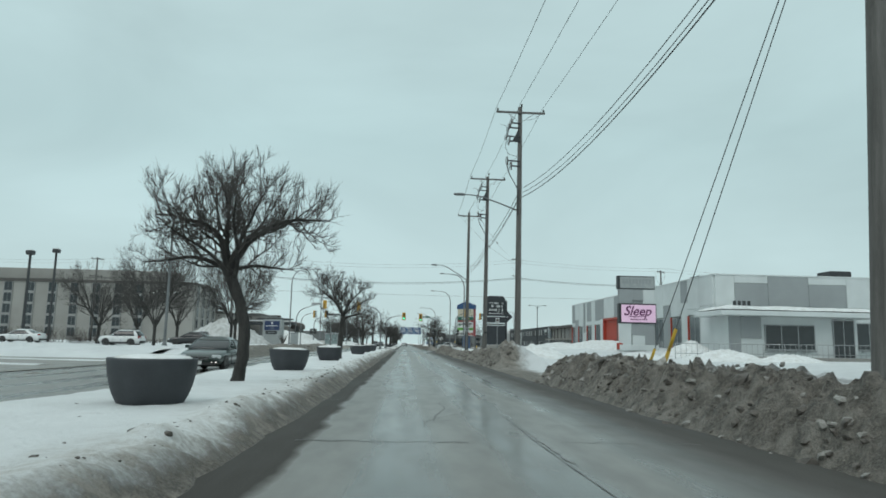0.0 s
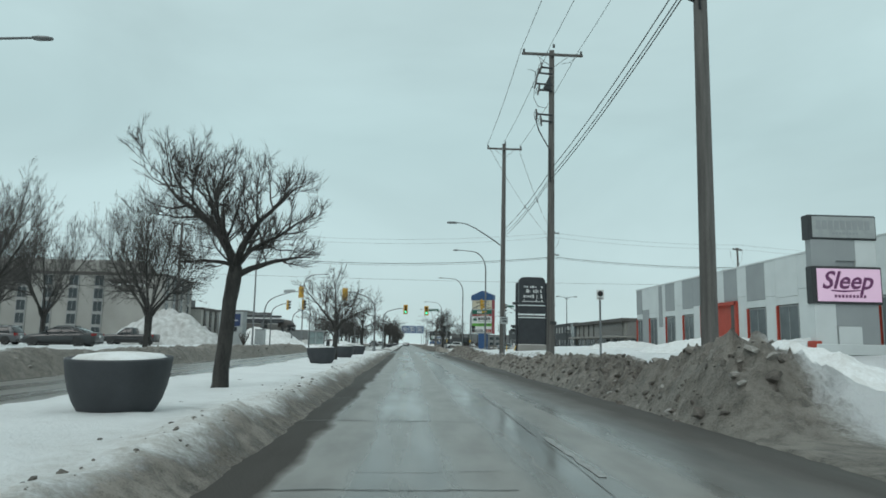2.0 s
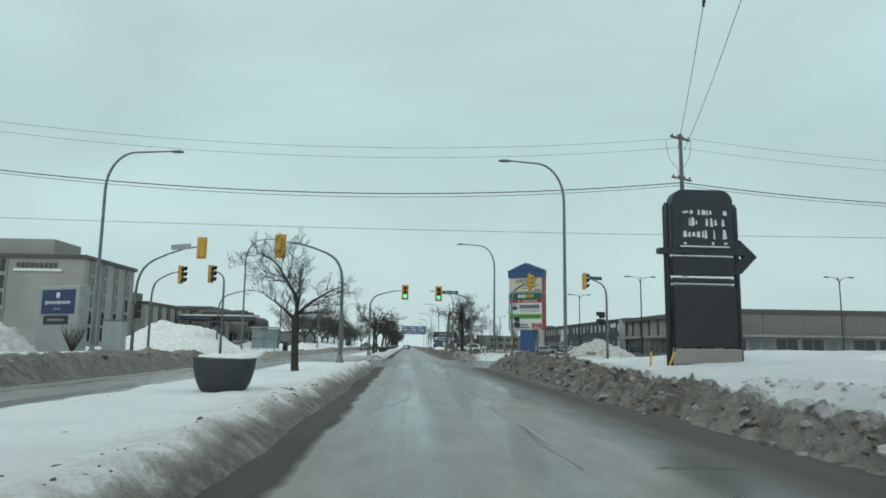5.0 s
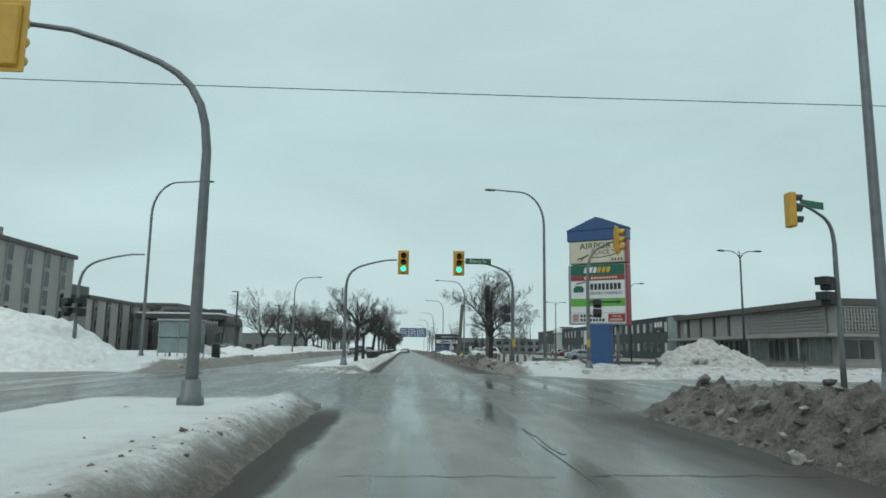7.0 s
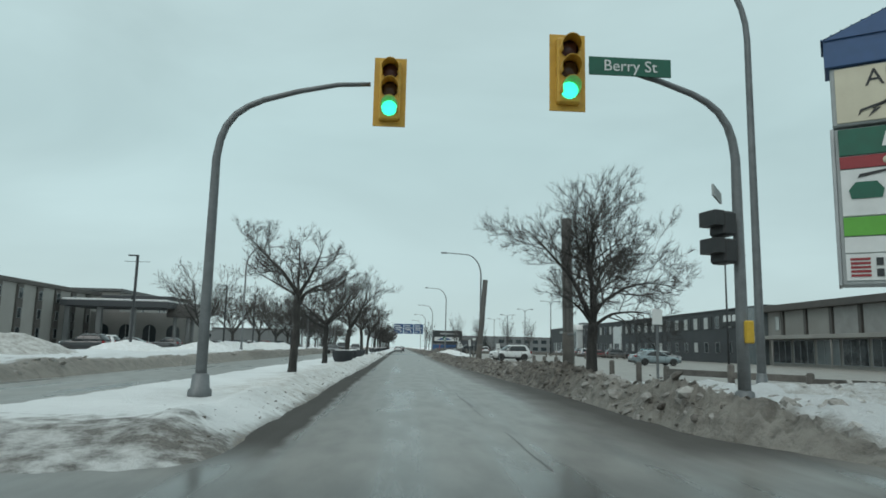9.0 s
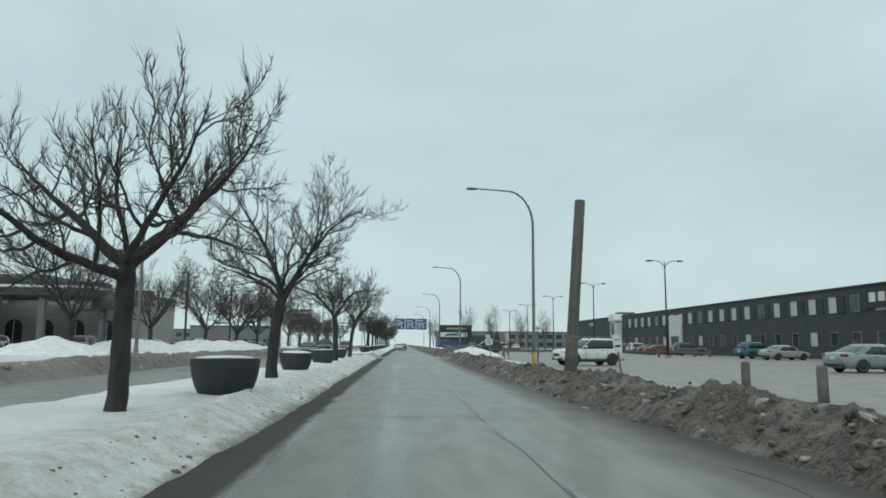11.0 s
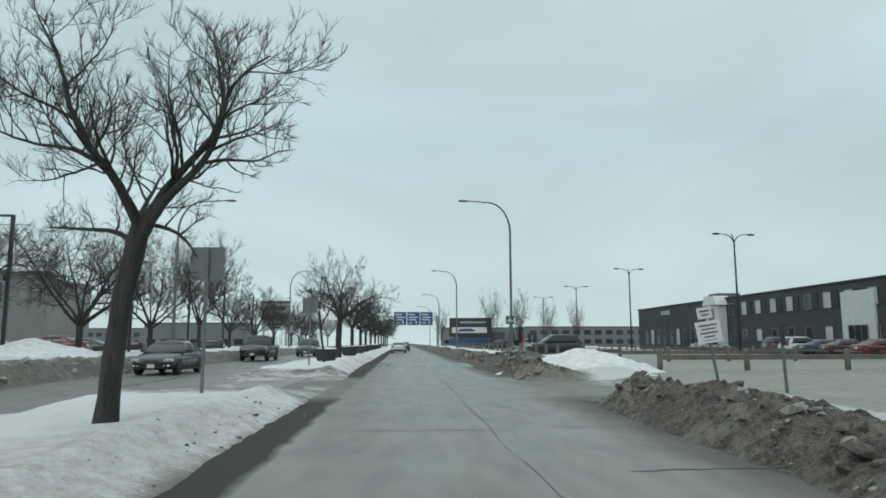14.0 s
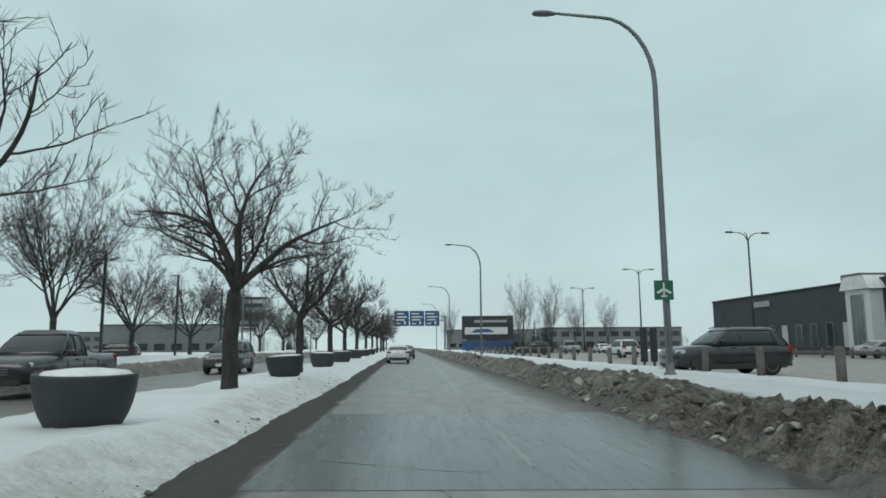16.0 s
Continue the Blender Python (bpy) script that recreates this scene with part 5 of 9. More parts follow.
for x, y, src, turn, sc, lab in (
        (-19.7, 81.0, v3, 150, 0.95, "tall bare tree on the far verge"), (-24.5, 75.5, v3, 80, 0.82, "bare tree beside the parked cars"),
        (-29.5, 77.5, v2, 20, 0.72, "bare tree beside the parked cars"), (-23.5, 66.0, v3, 222, 0.8, "bare tree on the far verge"), (-36.0, 83.0, v1, 45, 1.0, "spreading bare tree on the hotel lot"),
        (-21.8, 204.0, v1, 60, 0.98, "spreading bare tree on the far verge"), (-22.0, 219.0, v1, 200, 0.9, "spreading bare tree on the far verge"),
        (-22.3, 265.0, v1, 310, 1.05, "spreading bare tree on the far verge"),
        (-21.6, 290.0, v1, 20, 0.95, "spreading bare tree on the far verge"), (-21.8, 305.5, v1, 120, 0.95, "spreading bare tree on the far verge"),
        (-22.0, 322.0, v2, 70, 0.7, "bare tree on the far verge"), (-22.0, 340.0, v1, 250, 1.0, "bare tree on the far verge"), (-22.0, 360.0, v1, 15, 1.0, "bare tree on the far verge"),
        (-24.0, 385.0, v2, 130, 0.7, "bare tree on the far verge"), (-22.5, 410.0, v1, 190, 1.1, "bare tree on the far verge"), (-34.0, 430.0, v2, 10, 0.8, "distant bare tree beyond the lots")):
    again(src, x, y, turn, sc, lab, VER)

# trees on the near side and beyond
r1 = tree(6.3, 149.4, "large bare tree with arching twigs beside the kerb", 148, height=6.55, spread=6.7, fork=1.6, sway=(0.0, 0.05), trunk_r=0.18, density=1.25, gnarl=0.5, droop=0.07, twig=0.42,
          arms=((180, (58, 64, 46, 34), 4.7), (0, (76, 104, 78, 50), 5.1), (90, (80, 98, 92), 4.9), (0, (74, 28, 0, -26), 4.2), (10, (80, 78, 20, 0), 4.8), (350, (40, 2, -16), 2.9), (270, (56, 24, -5), 3.2), (95, (56, 24, 0), 3.2), (200, (50, 30, 10), 2.6)))
far1 = tree(16.5, 330.0, "slender upright bare tree beside the parking lot", 155, True, height=11.5, spread=5.0, fork=1.4, limbs=6, trunk_r=0.14, density=0.7, open_angle=24, gnarl=0.4, thin=0.008, twig=0.5, coarse=True, fill=0.85)
again(far1, 26.0, 355.0, 90, 1.15, "slender upright bare tree beside the parking lot")
again(far1, 44.0, 411.0, 200, 1.3, "slender upright bare poplar in the distance")
again(far1, 54.0, 415.0, 300, 1.3, "slender upright bare poplar in the distance")
again(v1, 20.0, 385.0, 40, 0.8, "bare tree beyond the parking lot")
again(far1, 12.0, 420.0, 140, 1.1, "slender bare tree beyond the gantry")


def spruce(x, y, h, seed, label):
    r = random.Random(seed)
    t = thing("spruce", label, "tree", (x, y, gz(x, y)))
    part("trunk", Geo().tube([(0, 0, -0.2), (0, 0, h * 0.5), (0, 0, h)], [0.02 * h, 0.012 * h, 0.002 * h], 6), M["bark"], t)
    g = Geo()
    z = h * 0.08
    while z < h * 0.98:
        reach = (h - z) * 0.26 + 0.05
        for k in range(11):
            a = r.uniform(0, 6.28)
            q = reach * r.uniform(0.6, 1.1)
            p = Vector((math.cos(a) * q, math.sin(a) * q, z - 0.22 * q))
            s = Vector((-math.sin(a), math.cos(a), 0)) * q * 0.2
            g.add([(0, 0, z + 0.05), p * 0.6 + s + Vector((0, 0, z * 0.4)), p, p * 0.6 - s + Vector((0, 0, z * 0.4))], [(0, 1, 2), (0, 2, 3)])
            g.add([(0, 0, z - 0.1), p * 0.55 + Vector((0, 0, z * 0.45 + 0.12 * q)), p], [(0, 1, 2)])
        z += h * 0.035
    part("crown", g.mesh("crown", M["spruce"]), None, t)
    return t


for x, y, h, s in ((-33.0, 118.0, 3.6, 1), (-31.0, 122.0, 3.0, 2), (30.0, 392.0, 8.0, 3), (33.0, 395.0, 9.0, 4), (-33.0, 460.0, 9.0, 5), (-38.0, 462.0, 8.0, 6)):
    spruce(x, y, h, s, "small dark spruce beyond the snow")


def hedge(x0, y0, x1, y1, h, seed, label):
    """A bare hedge: a thicket of short upright twigs."""
    r, g = random.Random(seed), Geo()
    for _ in range(520):
        t = r.random()
        x, y = x0 + (x1 - x0) * t + r.gauss(0, 0.5), y0 + (y1 - y0) * t + r.gauss(0, 0.5)
        z = gz(x, y)
        k = h * r.uniform(0.5, 1.1)
        a = Vector((x, y, z - 0.1))
        b = a + Vector((r.gauss(0, 0.25), r.gauss(0, 0.25), k * 0.6))
        c = b + Vector((r.gauss(0, 0.3), r.gauss(0, 0.3), k * 0.4))
        g.tube([a, b, c], [0.022, 0.016, 0.008], 3, caps=False, smooth=False)
        g.tube([b, b + Vector((r.gauss(0, 0.35), r.gauss(0, 0.35), k * 0.35))], [0.012, 0.006], 3, caps=False, smooth=False)
    return tagged(new("hedge", g.mesh("hedge", M["hedge"])), label, "hedge", kind="stuff")


hedge(-62, 84, -33, 84, 1.9, 1, "dark bare hedge in front of the hotel lot")
hedge(-60, 128, -44, 128, 1.6, 2, "dark bare hedge on the corner")
hedge(-44, 236, -28, 236, 1.2, 3, "bare shrubs beside the hotel entrance")
hedge(14, 340, 34, 350, 2.2, 4, "bare thicket beside the billboard")
hedge(-30, 470, -90, 480, 6.0, 5, "distant belt of bare trees")
hedge(40, 500, 120, 520, 6.0, 6, "distant belt of bare trees")


# shrub twigs beside the hotel sign
def shrub(x, y, h, seed, label):
    r, g = random.Random(seed), Geo()
    for _ in range(70):
        a = r.uniform(0, 6.28)
        d = Vector((math.cos(a) * 0.5, math.sin(a) * 0.5, 1.0)) * h
        p = Vector((0, 0, -0.1))
        q = p + d * r.uniform(0.4, 0.7)
        e = q + Vector((r.gauss(0, 0.2), r.gauss(0, 0.2), r.uniform(0.15, 0.45) * h))
        g.tube([p, q, e], [0.02, 0.012, 0.006], 3, caps=False, smooth=False)
    ob = new("shrub", g.mesh("shrub", M["hedge"]))
    ob.matrix_basis = Matrix.Translation((x, y, gz(x, y)))
    return tagged(ob, label, "shrub")


shrub(-19.5, 111.5, 1.7, 1, "bare twiggy shrub beside the hotel sign")
shrub(-24.2, 112.0, 1.3, 2, "bare twiggy shrub beside the hotel sign")

# ---------------------------------------------------------------- planters on the median
def planter_mesh():
    wob = lambda a, h: 1 + 0.012 * math.cos(4 * a) + 0.006 * math.sin(7 * a + h * 3)
    return Geo().lathe([(0.42, -0.10), (0.48, 0.0), (0.555, 0.10), (0.63, 0.24), (0.69, 0.42), (0.728, 0.60), (0.75, 0.78), (0.757, 0.84), (0.748, 0.865), (0.70, 0.868), (0.665, 0.85), (0.65, 0.74), (0.0, 0.72)], 44, wobble=wob)


def planter_snow():
    return Geo().lathe([(0.66, 0.72), (0.668, 0.845), (0.60, 0.90), (0.35, 0.93), (0.0, 0.935)], 32, wobble=lambda a, h: 1 + 0.03 * math.sin(3 * a + h * 9))


planter = thing("planter", "large round charcoal concrete planter capped with snow on the median", "planter", pose(-4.08, 11.65, gz(-4.08, 11.65) - 0.07) @ Matrix.Diagonal((0.93, 0.93, 0.93, 1)), "planters on the median")
part("tub", planter_mesh(), M["planter"], planter)
part("snow_cap", planter_snow(), M["clod_white"], planter, "crusted white snow filling")
for i, (x, y) in enumerate(((-4.08, 25.0), (-4.05, 38.0), (-4.06, 61.4), (-4.2, 74.2), (-4.18, 86.3), (-3.62, 172.0), (-4.12, 184.8), (-4.25, 195.3), (-4.65, 208.6), (-4.6, 244.6), (-4.4, 260.2),
                            (-4.45, 272.0), (-4.5, 284.0), (-4.5, 297.0), (-4.5, 311.0), (-4.5, 325.0))):
    k = 0.87 if 180 < y < 215 else 0.93
    m = pose(x, y, gz(x, y) - 0.07, [0, 2, -2, 1][i % 4], [1, -2, 0][i % 3], 40 * i) @ Matrix.Diagonal((k, k, k, 1))
    copy_thing(planter, m).matrix_basis = m


# ---------------------------------------------------------------- utility poles and wires
def wire(name, a, b, sag, label, r=0.012, n=14):
    a, b = Vector(a), Vector(b)
    pts = [a.lerp(b, i / n) - Vector((0, 0, 4 * sag * (i / n) * (1 - i / n))) for i in range(n + 1)]
    ob = part(name, Geo().tube(pts, r * 1.35, 4, smooth=False), M["wire"])
    return tagged(ob, label, "wire", "overhead wires")


def utility_pole(x, y, h, arm=3.3, arm_z=None, gear=0, lamp=None, label="", lean=0.0, r=0.21):
    z0 = gz(x, y)
    t = thing("utility_pole", label, "utility pole", pose(x, y, z0, 0, lean, 0), "utility poles")
    H = h - z0
    part("pole", Geo().tube([(0, 0, -0.6), (0, 0, 0), (0, 0, H * 0.5), (0, 0, H)], [r * 1.05, r, r * 0.84, r * 0.66], 14), M["wood_pole"], t)
    az = (arm_z or h - 0.4) - z0
    part("crossarm", Geo().box((0, -0.2, az), (arm, 0.11, 0.13), 0.012), M["wood_pole"], t)
    part("brace", Geo().tube([(-arm * 0.28, -0.27, az - 0.05), (0, -0.2, az - 0.75), (arm * 0.28, -0.27, az - 0.05)], 0.018, 5), M["galv"], t)
    for k in (-0.47, 0.02, 0.47):
        g = Geo().lathe([(0.03, 0), (0.07, 0.02), (0.045, 0.06), (0.075, 0.09), (0.045, 0.13), (0.07, 0.16), (0.03, 0.2), (0.0, 0.24)], 10, (k * arm, -0.2, az + 0.06 + (0.34 if k == 0.02 else 0)))
        part("insulator", g, M["porcelain"], t)
    if gear:
        # fused cut-outs on short brackets, an arrester row below, looping leads and the riser cable
        for dz, w in ((-0.75, 0.62), (-1.12, 0.80), (-1.72, 0.92), (-2.02, 0.74), (-3.40, 0.86), (-3.72, 0.60)):
            part("bracket", Geo().box((-w / 2, -0.2 - 0.1 * (w > 0.75), az + dz), (w, 0.07, 0.09), 0.01, ry=0.05), M["dark_steel"], t)
            c = (-w, -0.22 - 0.1 * (w > 0.75), az + dz)
            m = Matrix.Translation(c) @ Matrix.Rotation(radians(12 if dz > -3 else -4), 4, "Y")
            co = Geo().lathe([(0.02, -0.30), (0.055, -0.24), (0.035, -0.16), (0.065, -0.08), (0.035, 0.0), (0.065, 0.08), (0.035, 0.16), (0.055, 0.24), (0.02, 0.30)], 8)
            co.tube([(-0.11, 0, -0.26), (-0.13, 0, 0.05), (-0.04, 0, 0.27)], 0.018, 5)
            me = fix_normals(co.mesh("cut_out", M["porcelain"]))
            me.transform(m)
            part("cut_out", me, None, t)
        part("transformer_bracket", Geo().prism([(-0.52, az - 1.95), (-0.18, az - 1.25), (-0.12, az - 1.25), (-0.12, az - 2.0)], -0.3, -0.1), M["dark_steel"], t)
        for pts, q in (([(-1.35, -0.2, az - 0.9), (-1.05, -0.25, az - 0.95), (-0.85, -0.25, az - 1.2), (-0.95, -0.25, az - 1.5)], 0.014),
                       ([(-0.98, -0.3, az - 2.05), (-1.02, -0.3, az - 2.5), (-0.80, -0.3, az - 2.95), (-0.35, -0.28, az - 3.05)], 0.016),
                       ([(-0.62, -0.25, az - 0.5), (-0.72, -0.25, az - 0.2), (-0.35, -0.22, az - 0.05)], 0.014),
                       ([(-0.86, -0.3, az - 3.15), (-0.90, -0.3, az - 3.7), (-0.72, -0.28, az - 4.3), (-0.40, -0.26, az - 4.85), (-0.12, -0.2, az - 5.3), (-0.1, -0.2, az - 7.0)], 0.034),
                       ([(0.15 * arm, -0.2, az - 0.5), (0.28 * arm, -0.25, az - 0.42), (0.46 * arm, -0.2, az + 0.1)], 0.012)):
            part("jumper_lead", Geo().tube(pts, q, 5), M["wire"], t)
    if lamp:
        lx, lz, za = lamp
        D, Z, zl = lx - x, lz - za, za - z0
        pts = [(-0.1, 0, zl), (0.3 * D, 0, zl + 0.43 * Z), (0.55 * D, 0, zl + 0.78 * Z), (0.70 * D, 0, zl + 0.94 * Z), (0.82 * D, 0, zl + Z), (D + 0.3, 0, zl + Z)]
        part("lamp_arm", Geo().tube(pts, [0.05, 0.048, 0.045, 0.042, 0.038, 0.036], 8), M["galv"], t)
        part("lamp_head", head_geo((lx - x, 0, lz - z0)), M["galv"], t, "grey cobra-head lamp")
    return t


def head_geo(c):
    x, y, z = c
    rings = []
    for dx, w, h in ((-0.42, 0.05, 0.03), (-0.36, 0.14, 0.07), (-0.15, 0.17, 0.10), (0.15, 0.14, 0.10), (0.36, 0.07, 0.06)):
        rings.append([(x + dx, y + w * math.cos(a), z + (h if math.sin(a) > 0 else h * 0.8) * math.sin(a)) for a in [2 * math.pi * k / 10 for k in range(10)]])
    return Geo().loft(rings)


p1 = utility_pole(7.75, 10.7, 14.5, 2.6, 14.0, 0, None, "tall weathered wooden utility pole beside the snow bank", lean=2.6, r=0.2)
p2 = utility_pole(7.3, 44.2, 17.35, 3.3, 16.9, 3, (3.35, 11.15, 10.2), "tall wooden utility pole with street lamp arm and fused gear", 0.4)
p3 = utility_pole(7.3, 62.7, 17.1, 3.3, 16.8, 3, None, "tall wooden utility pole with crossarm and hanging gear", 0.5)
p4 = utility_pole(7.12, 79.2, 16.8, 2.7, 16.35, 0, (3.2, 10.45, 8.75), "tall wooden utility pole with street lamp arm", 0.3)


def side_pole(x, y, h, label, arms=(0.3, 3.2), r=0.19, arm=2.2):
    """A pole on the cross street; its arms lie along y."""
    z0 = gz(x, y)
    t = thing("utility_pole", label, "utility pole", (x, y, z0), "utility poles")
    H = h - z0
    part("pole", Geo().tube([(0, 0, -0.6), (0, 0, H * 0.5), (0, 0, H)], [r, r * 0.85, r * 0.65], 12), M["wood_pole"], t)
    for a in arms:
        part("crossarm", Geo().box((0, 0, H - a), (0.9 * arm, 0.12, 0.13), 0.012, rz=0.5), M["wood_pole"], t)
        for k in (-0.42, -0.15, 0.15, 0.42):
            c = (k * 0.9 * arm * math.cos(0.5), k * 0.9 * arm * math.sin(0.5), H - a + 0.06)
            part("insulator", Geo().lathe([(0.03, 0), (0.06, 0.03), (0.04, 0.08), (0.06, 0.12), (0.0, 0.2)], 8, c), M["porcelain"], t)
    for k in (-1, 1):
        part("jumper_lead", Geo().tube([(0.9 * k, 0.3, H - arms[0]), (0.75 * k, 0.35, H - 1.6), (0.2 * k, 0.2, H - 2.4), (0.1 * k, 0.1, H - arms[-1])], 0.016, 4), M["wire"], t)
    return t


side_pole(18.9, 115.8, 16.3, "tall wooden utility pole with crossarms on the street corner")
side_pole(-28.7, 114.6, 16.0, "tall wooden utility pole with crossarms across the road", r=0.21, arm=3.0)
side_pole(45.5, 119.5, 15.2, "wooden utility pole with crossarms behind the building")
side_pole(-52.0, 117.0, 14.6, "wooden utility pole beside the hotel lot")
side_pole(-76.0, 117.0, 14.6, "wooden utility pole beside the hotel lot")

arms = {"p0": (7.3, -30.0, 16.0, 3.3), "p1": (7.75, 10.5, 14.1, 2.6), "p2": (7.3, 44.0, 17.15, 3.3), "p3": (7.3, 62.5, 17.05, 3.3), "p4": (7.12, 79.0, 16.6, 2.7)}
for a, b, sag in (("p0", "p2", 0.9), ("p2", "p3", 0.25), ("p3", "p4", 0.25)):
    for k in (-0.47, 0.02, 0.47):
        A, B = arms[a], arms[b]
        e = 0.34 if k == 0.02 else 0.0
        wire("power_line", (A[0] + k * A[3], A[1], A[2] + e), (B[0] + k * B[3], B[1], B[2] + e), sag, "thin dark power line between the utility poles", 0.011)
for k, dz in ((-0.06, 0.0), (0.06, 0.35), (0.0, 0.62)):
    wire("phone_line", (7.9 + k, 10.7, 10.8 + dz), (7.45 + k, 44.2, 11.05 + dz), 1.1, "dark cable bundle between the utility poles", 0.014 if dz else 0.02)
    wire("phone_line", (7.45 + k, 44.2, 11.05 + dz), (7.45 + k, 62.7, 10.0 + dz), 0.25, "dark cable bundle between the utility poles", 0.016)
    wire("phone_line", (7.45 + k, 62.7, 10.0 + dz), (7.3 + k, 79.2, 9.5 + dz), 0.25, "dark cable bundle between the utility poles", 0.014)
wire("guy_wire", (7.90, 21.8, 0.8), (7.60, 10.75, 10.6), 0.0, "taut steel guy wire from the leaning pole to the snow", 0.010)
wire("guy_wire", (6.88, 17.95, 0.8), (7.82, 10.8, 11.0), 0.0, "taut steel guy wire from the leaning pole to the snow", 0.010)
wire("power_line", (6.0, 79.1, 16.5), (18.6, 115.6, 15.2), 0.7, "thin dark power line to the corner pole", 0.011)
wire("power_line", (8.3, 79.1, 16.5), (19.2, 115.9, 15.2), 0.7, "thin dark power line to the corner pole", 0.011)
# suspended insulators on those two lines
for t0, a, b in ((0.45, (6.0, 79.1, 16.5), (18.6, 115.6, 15.2)), (0.38, (8.3, 79.1, 16.5), (19.2, 115.9, 15.2))):
    c = Vector(a).lerp(Vector(b), t0) - Vector((0, 0, 4 * 0.7 * t0 * (1 - t0)))
    g = Geo().lathe([(0.02, -0.3), (0.07, -0.2), (0.04, -0.1), (0.08, 0.0), (0.04, 0.1), (0.07, 0.2), (0.02, 0.3)], 10)
    ob = part("line_insulator", g, M["porcelain"], at=pose(*c, 70, 0, -18))
    tagged(ob, "dark strain insulator hanging in the power line", "insulator")
for dx, z, sag, r in ((-0.5, 15.9, 1.3, 0.008), (0.5, 15.5, 1.3, 0.008), (-0.1, 12.8, 1.25, 0.024), (0.15, 12.66, 1.3, 0.013)):
    wire("street_line", (-28.7, 114.6 + dx, z - 0.4), (18.9, 115.8 + dx, z), sag, "dark line across the cross street", r, 22)
    wire("street_line", (18.9, 115.8 + dx, z), (45.5, 119.5 + dx, z - 0.4), sag * 0.3, "dark line along the cross street", r)
    wire("street_line", (-52.0, 117.0 + dx, z - 1.6), (-28.7, 114.6 + dx, z - 0.4), sag * 0.3, "dark line along the cross street", r)
    wire("street_line", (-76.0, 117.0 + dx, z - 1.8), (-52.0, 117.0 + dx, z - 1.6), sag * 0.3, "dark line along the cross street", r)
    wire("street_line", (45.5, 119.5 + dx, z - 0.4), (90, 123 + dx, z - 0.6), sag * 0.5, "dark line along the cross street", r)
wire("street_line", (-60, 120.5, 10.7), (70, 118.5, 10.3), 0.8, "thin dark line along the cross street", 0.011, 22)


def guy_guard(x, y, lean, label, top=0.85):
    z0 = gz(x, y)
    t = thing("guy_wire_guard", label, "guy guard", pose(x, y, z0, 0, lean, 0))
    part("sleeve", Geo().tube([(0, 0, -0.3), (0, 0, top * 0.75)], 0.045, 8), M["yellow"], t)
    part("sleeve", Geo().tube([(0, 0, top * 0.75), (0, 0, top)], 0.042, 8), M["sig_black"], t, "black upper sleeve")
    return t


def sleeve_on(a, b, lo, hi, label):
    """A guard sleeve round the foot of a guy wire that runs from a to b."""
    a, b = Vector(a), Vector(b)
    d = (b - a).normalized()
    t = thing("guy_wire_guard", label, "guy guard", a)
    part("sleeve", Geo().tube([d * lo, d * (lo + 0.62 * (hi - lo))], 0.05, 8), M["yellow"], t)
    part("sleeve", Geo().tube([d * (lo + 0.62 * (hi - lo)), d * hi], 0.045, 8), M["yellow"], t, "faded upper sleeve")


sleeve_on((7.90, 21.8, 0.8), (7.60, 10.75, 10.6), -0.5, 0.75, "yellow guy wire guard leaning out of the snow bank")
sleeve_on((6.88, 17.95, 0.8), (7.82, 10.8, 11.0), -0.5, 1.25, "yellow guy wire guard leaning out of the snow bank")
guy_guard(10.35, 99.2, 6, "striped guy wire guard beside the black sign")
guy_guard(11.1, 99.0, 22, "striped guy wire guard beside the black sign")


# two cut-off poles
def stub_pole(x, y, top, label, r=0.2, lean=-0.8):
    z0 = gz(x, y)
    t = thing("pole_stub", label, "pole", pose(x, y, z0, 0, lean, 0), "cut-off poles")
    H = top - z0
    part("shaft", Geo().tube([(0, 0, -0.4), (0, 0, 1.0), (0, 0, H - 0.06), (0, 0, H - 0.04), (0, 0, H)], [r, r * 0.98, r * 0.9, r * 0.86, r * 0.84], 16), M["wood_pole"], t)
    part("splint", Geo().tube([(0, 0, -0.35), (0, 0, 1.55), (0, 0, 1.6)], [r * 1.07, r * 1.06, r * 1.0], 16), M["rail_wood"], t, "grey timber splint round the foot")
    part("plate", Geo().box((0.05, -r * 1.08, 1.52), (0.26, 0.03, 0.07), 0.008), M["galv"], t)
    return t


stub_pole(6.68, 154.0, 6.6, "cut-off weathered wooden pole beside the bare tree", 0.22)
stub_pole(6.38, 183.0, 6.95, "cut-off weathered wooden pole in the snow bank", 0.225, 4.2)


# ---------------------------------------------------------------- street lamps
def street_lamp(x, y, head_x, head_z, label):
    """A tapered steel pole whose top bends over into an arm along x."""
    z0 = gz(x, y)
    t = thing("street_lamp", label, "street lamp", (x, y, z0), "street lamps")
    s = 1 if head_x > x else -1
    reach, H = abs(head_x - x), head_z - z0
    pts, rad = [(0, 0, -0.2), (0, 0, 2.0), (0, 0, H - 2.45)], [0.115, 0.108, 0.085]
    for k in range(1, 9):
        a = k / 8 * math.pi / 2
        pts.append((s * 1.75 * (1 - math.cos(a)), 0, H - 2.45 + 2.35 * math.sin(a)))
        rad.append(0.085 - 0.03 * k / 8)
    pts.append((s * (reach - 0.3), 0, H + 0.02))
    rad.append(0.045)
    part("pole", Geo().tube(pts, rad, 12), M["galv"], t)
    part("base_plate", Geo().lathe([(0.2, -0.05), (0.2, 0.06), (0.15, 0.1), (0.13, 0.35), (0.115, 0.4)], 14), M["galv"], t)
    part("lamp_head", head_geo((s * reach, 0, H)), M["galv"], t, "flat grey lamp head")
    return t


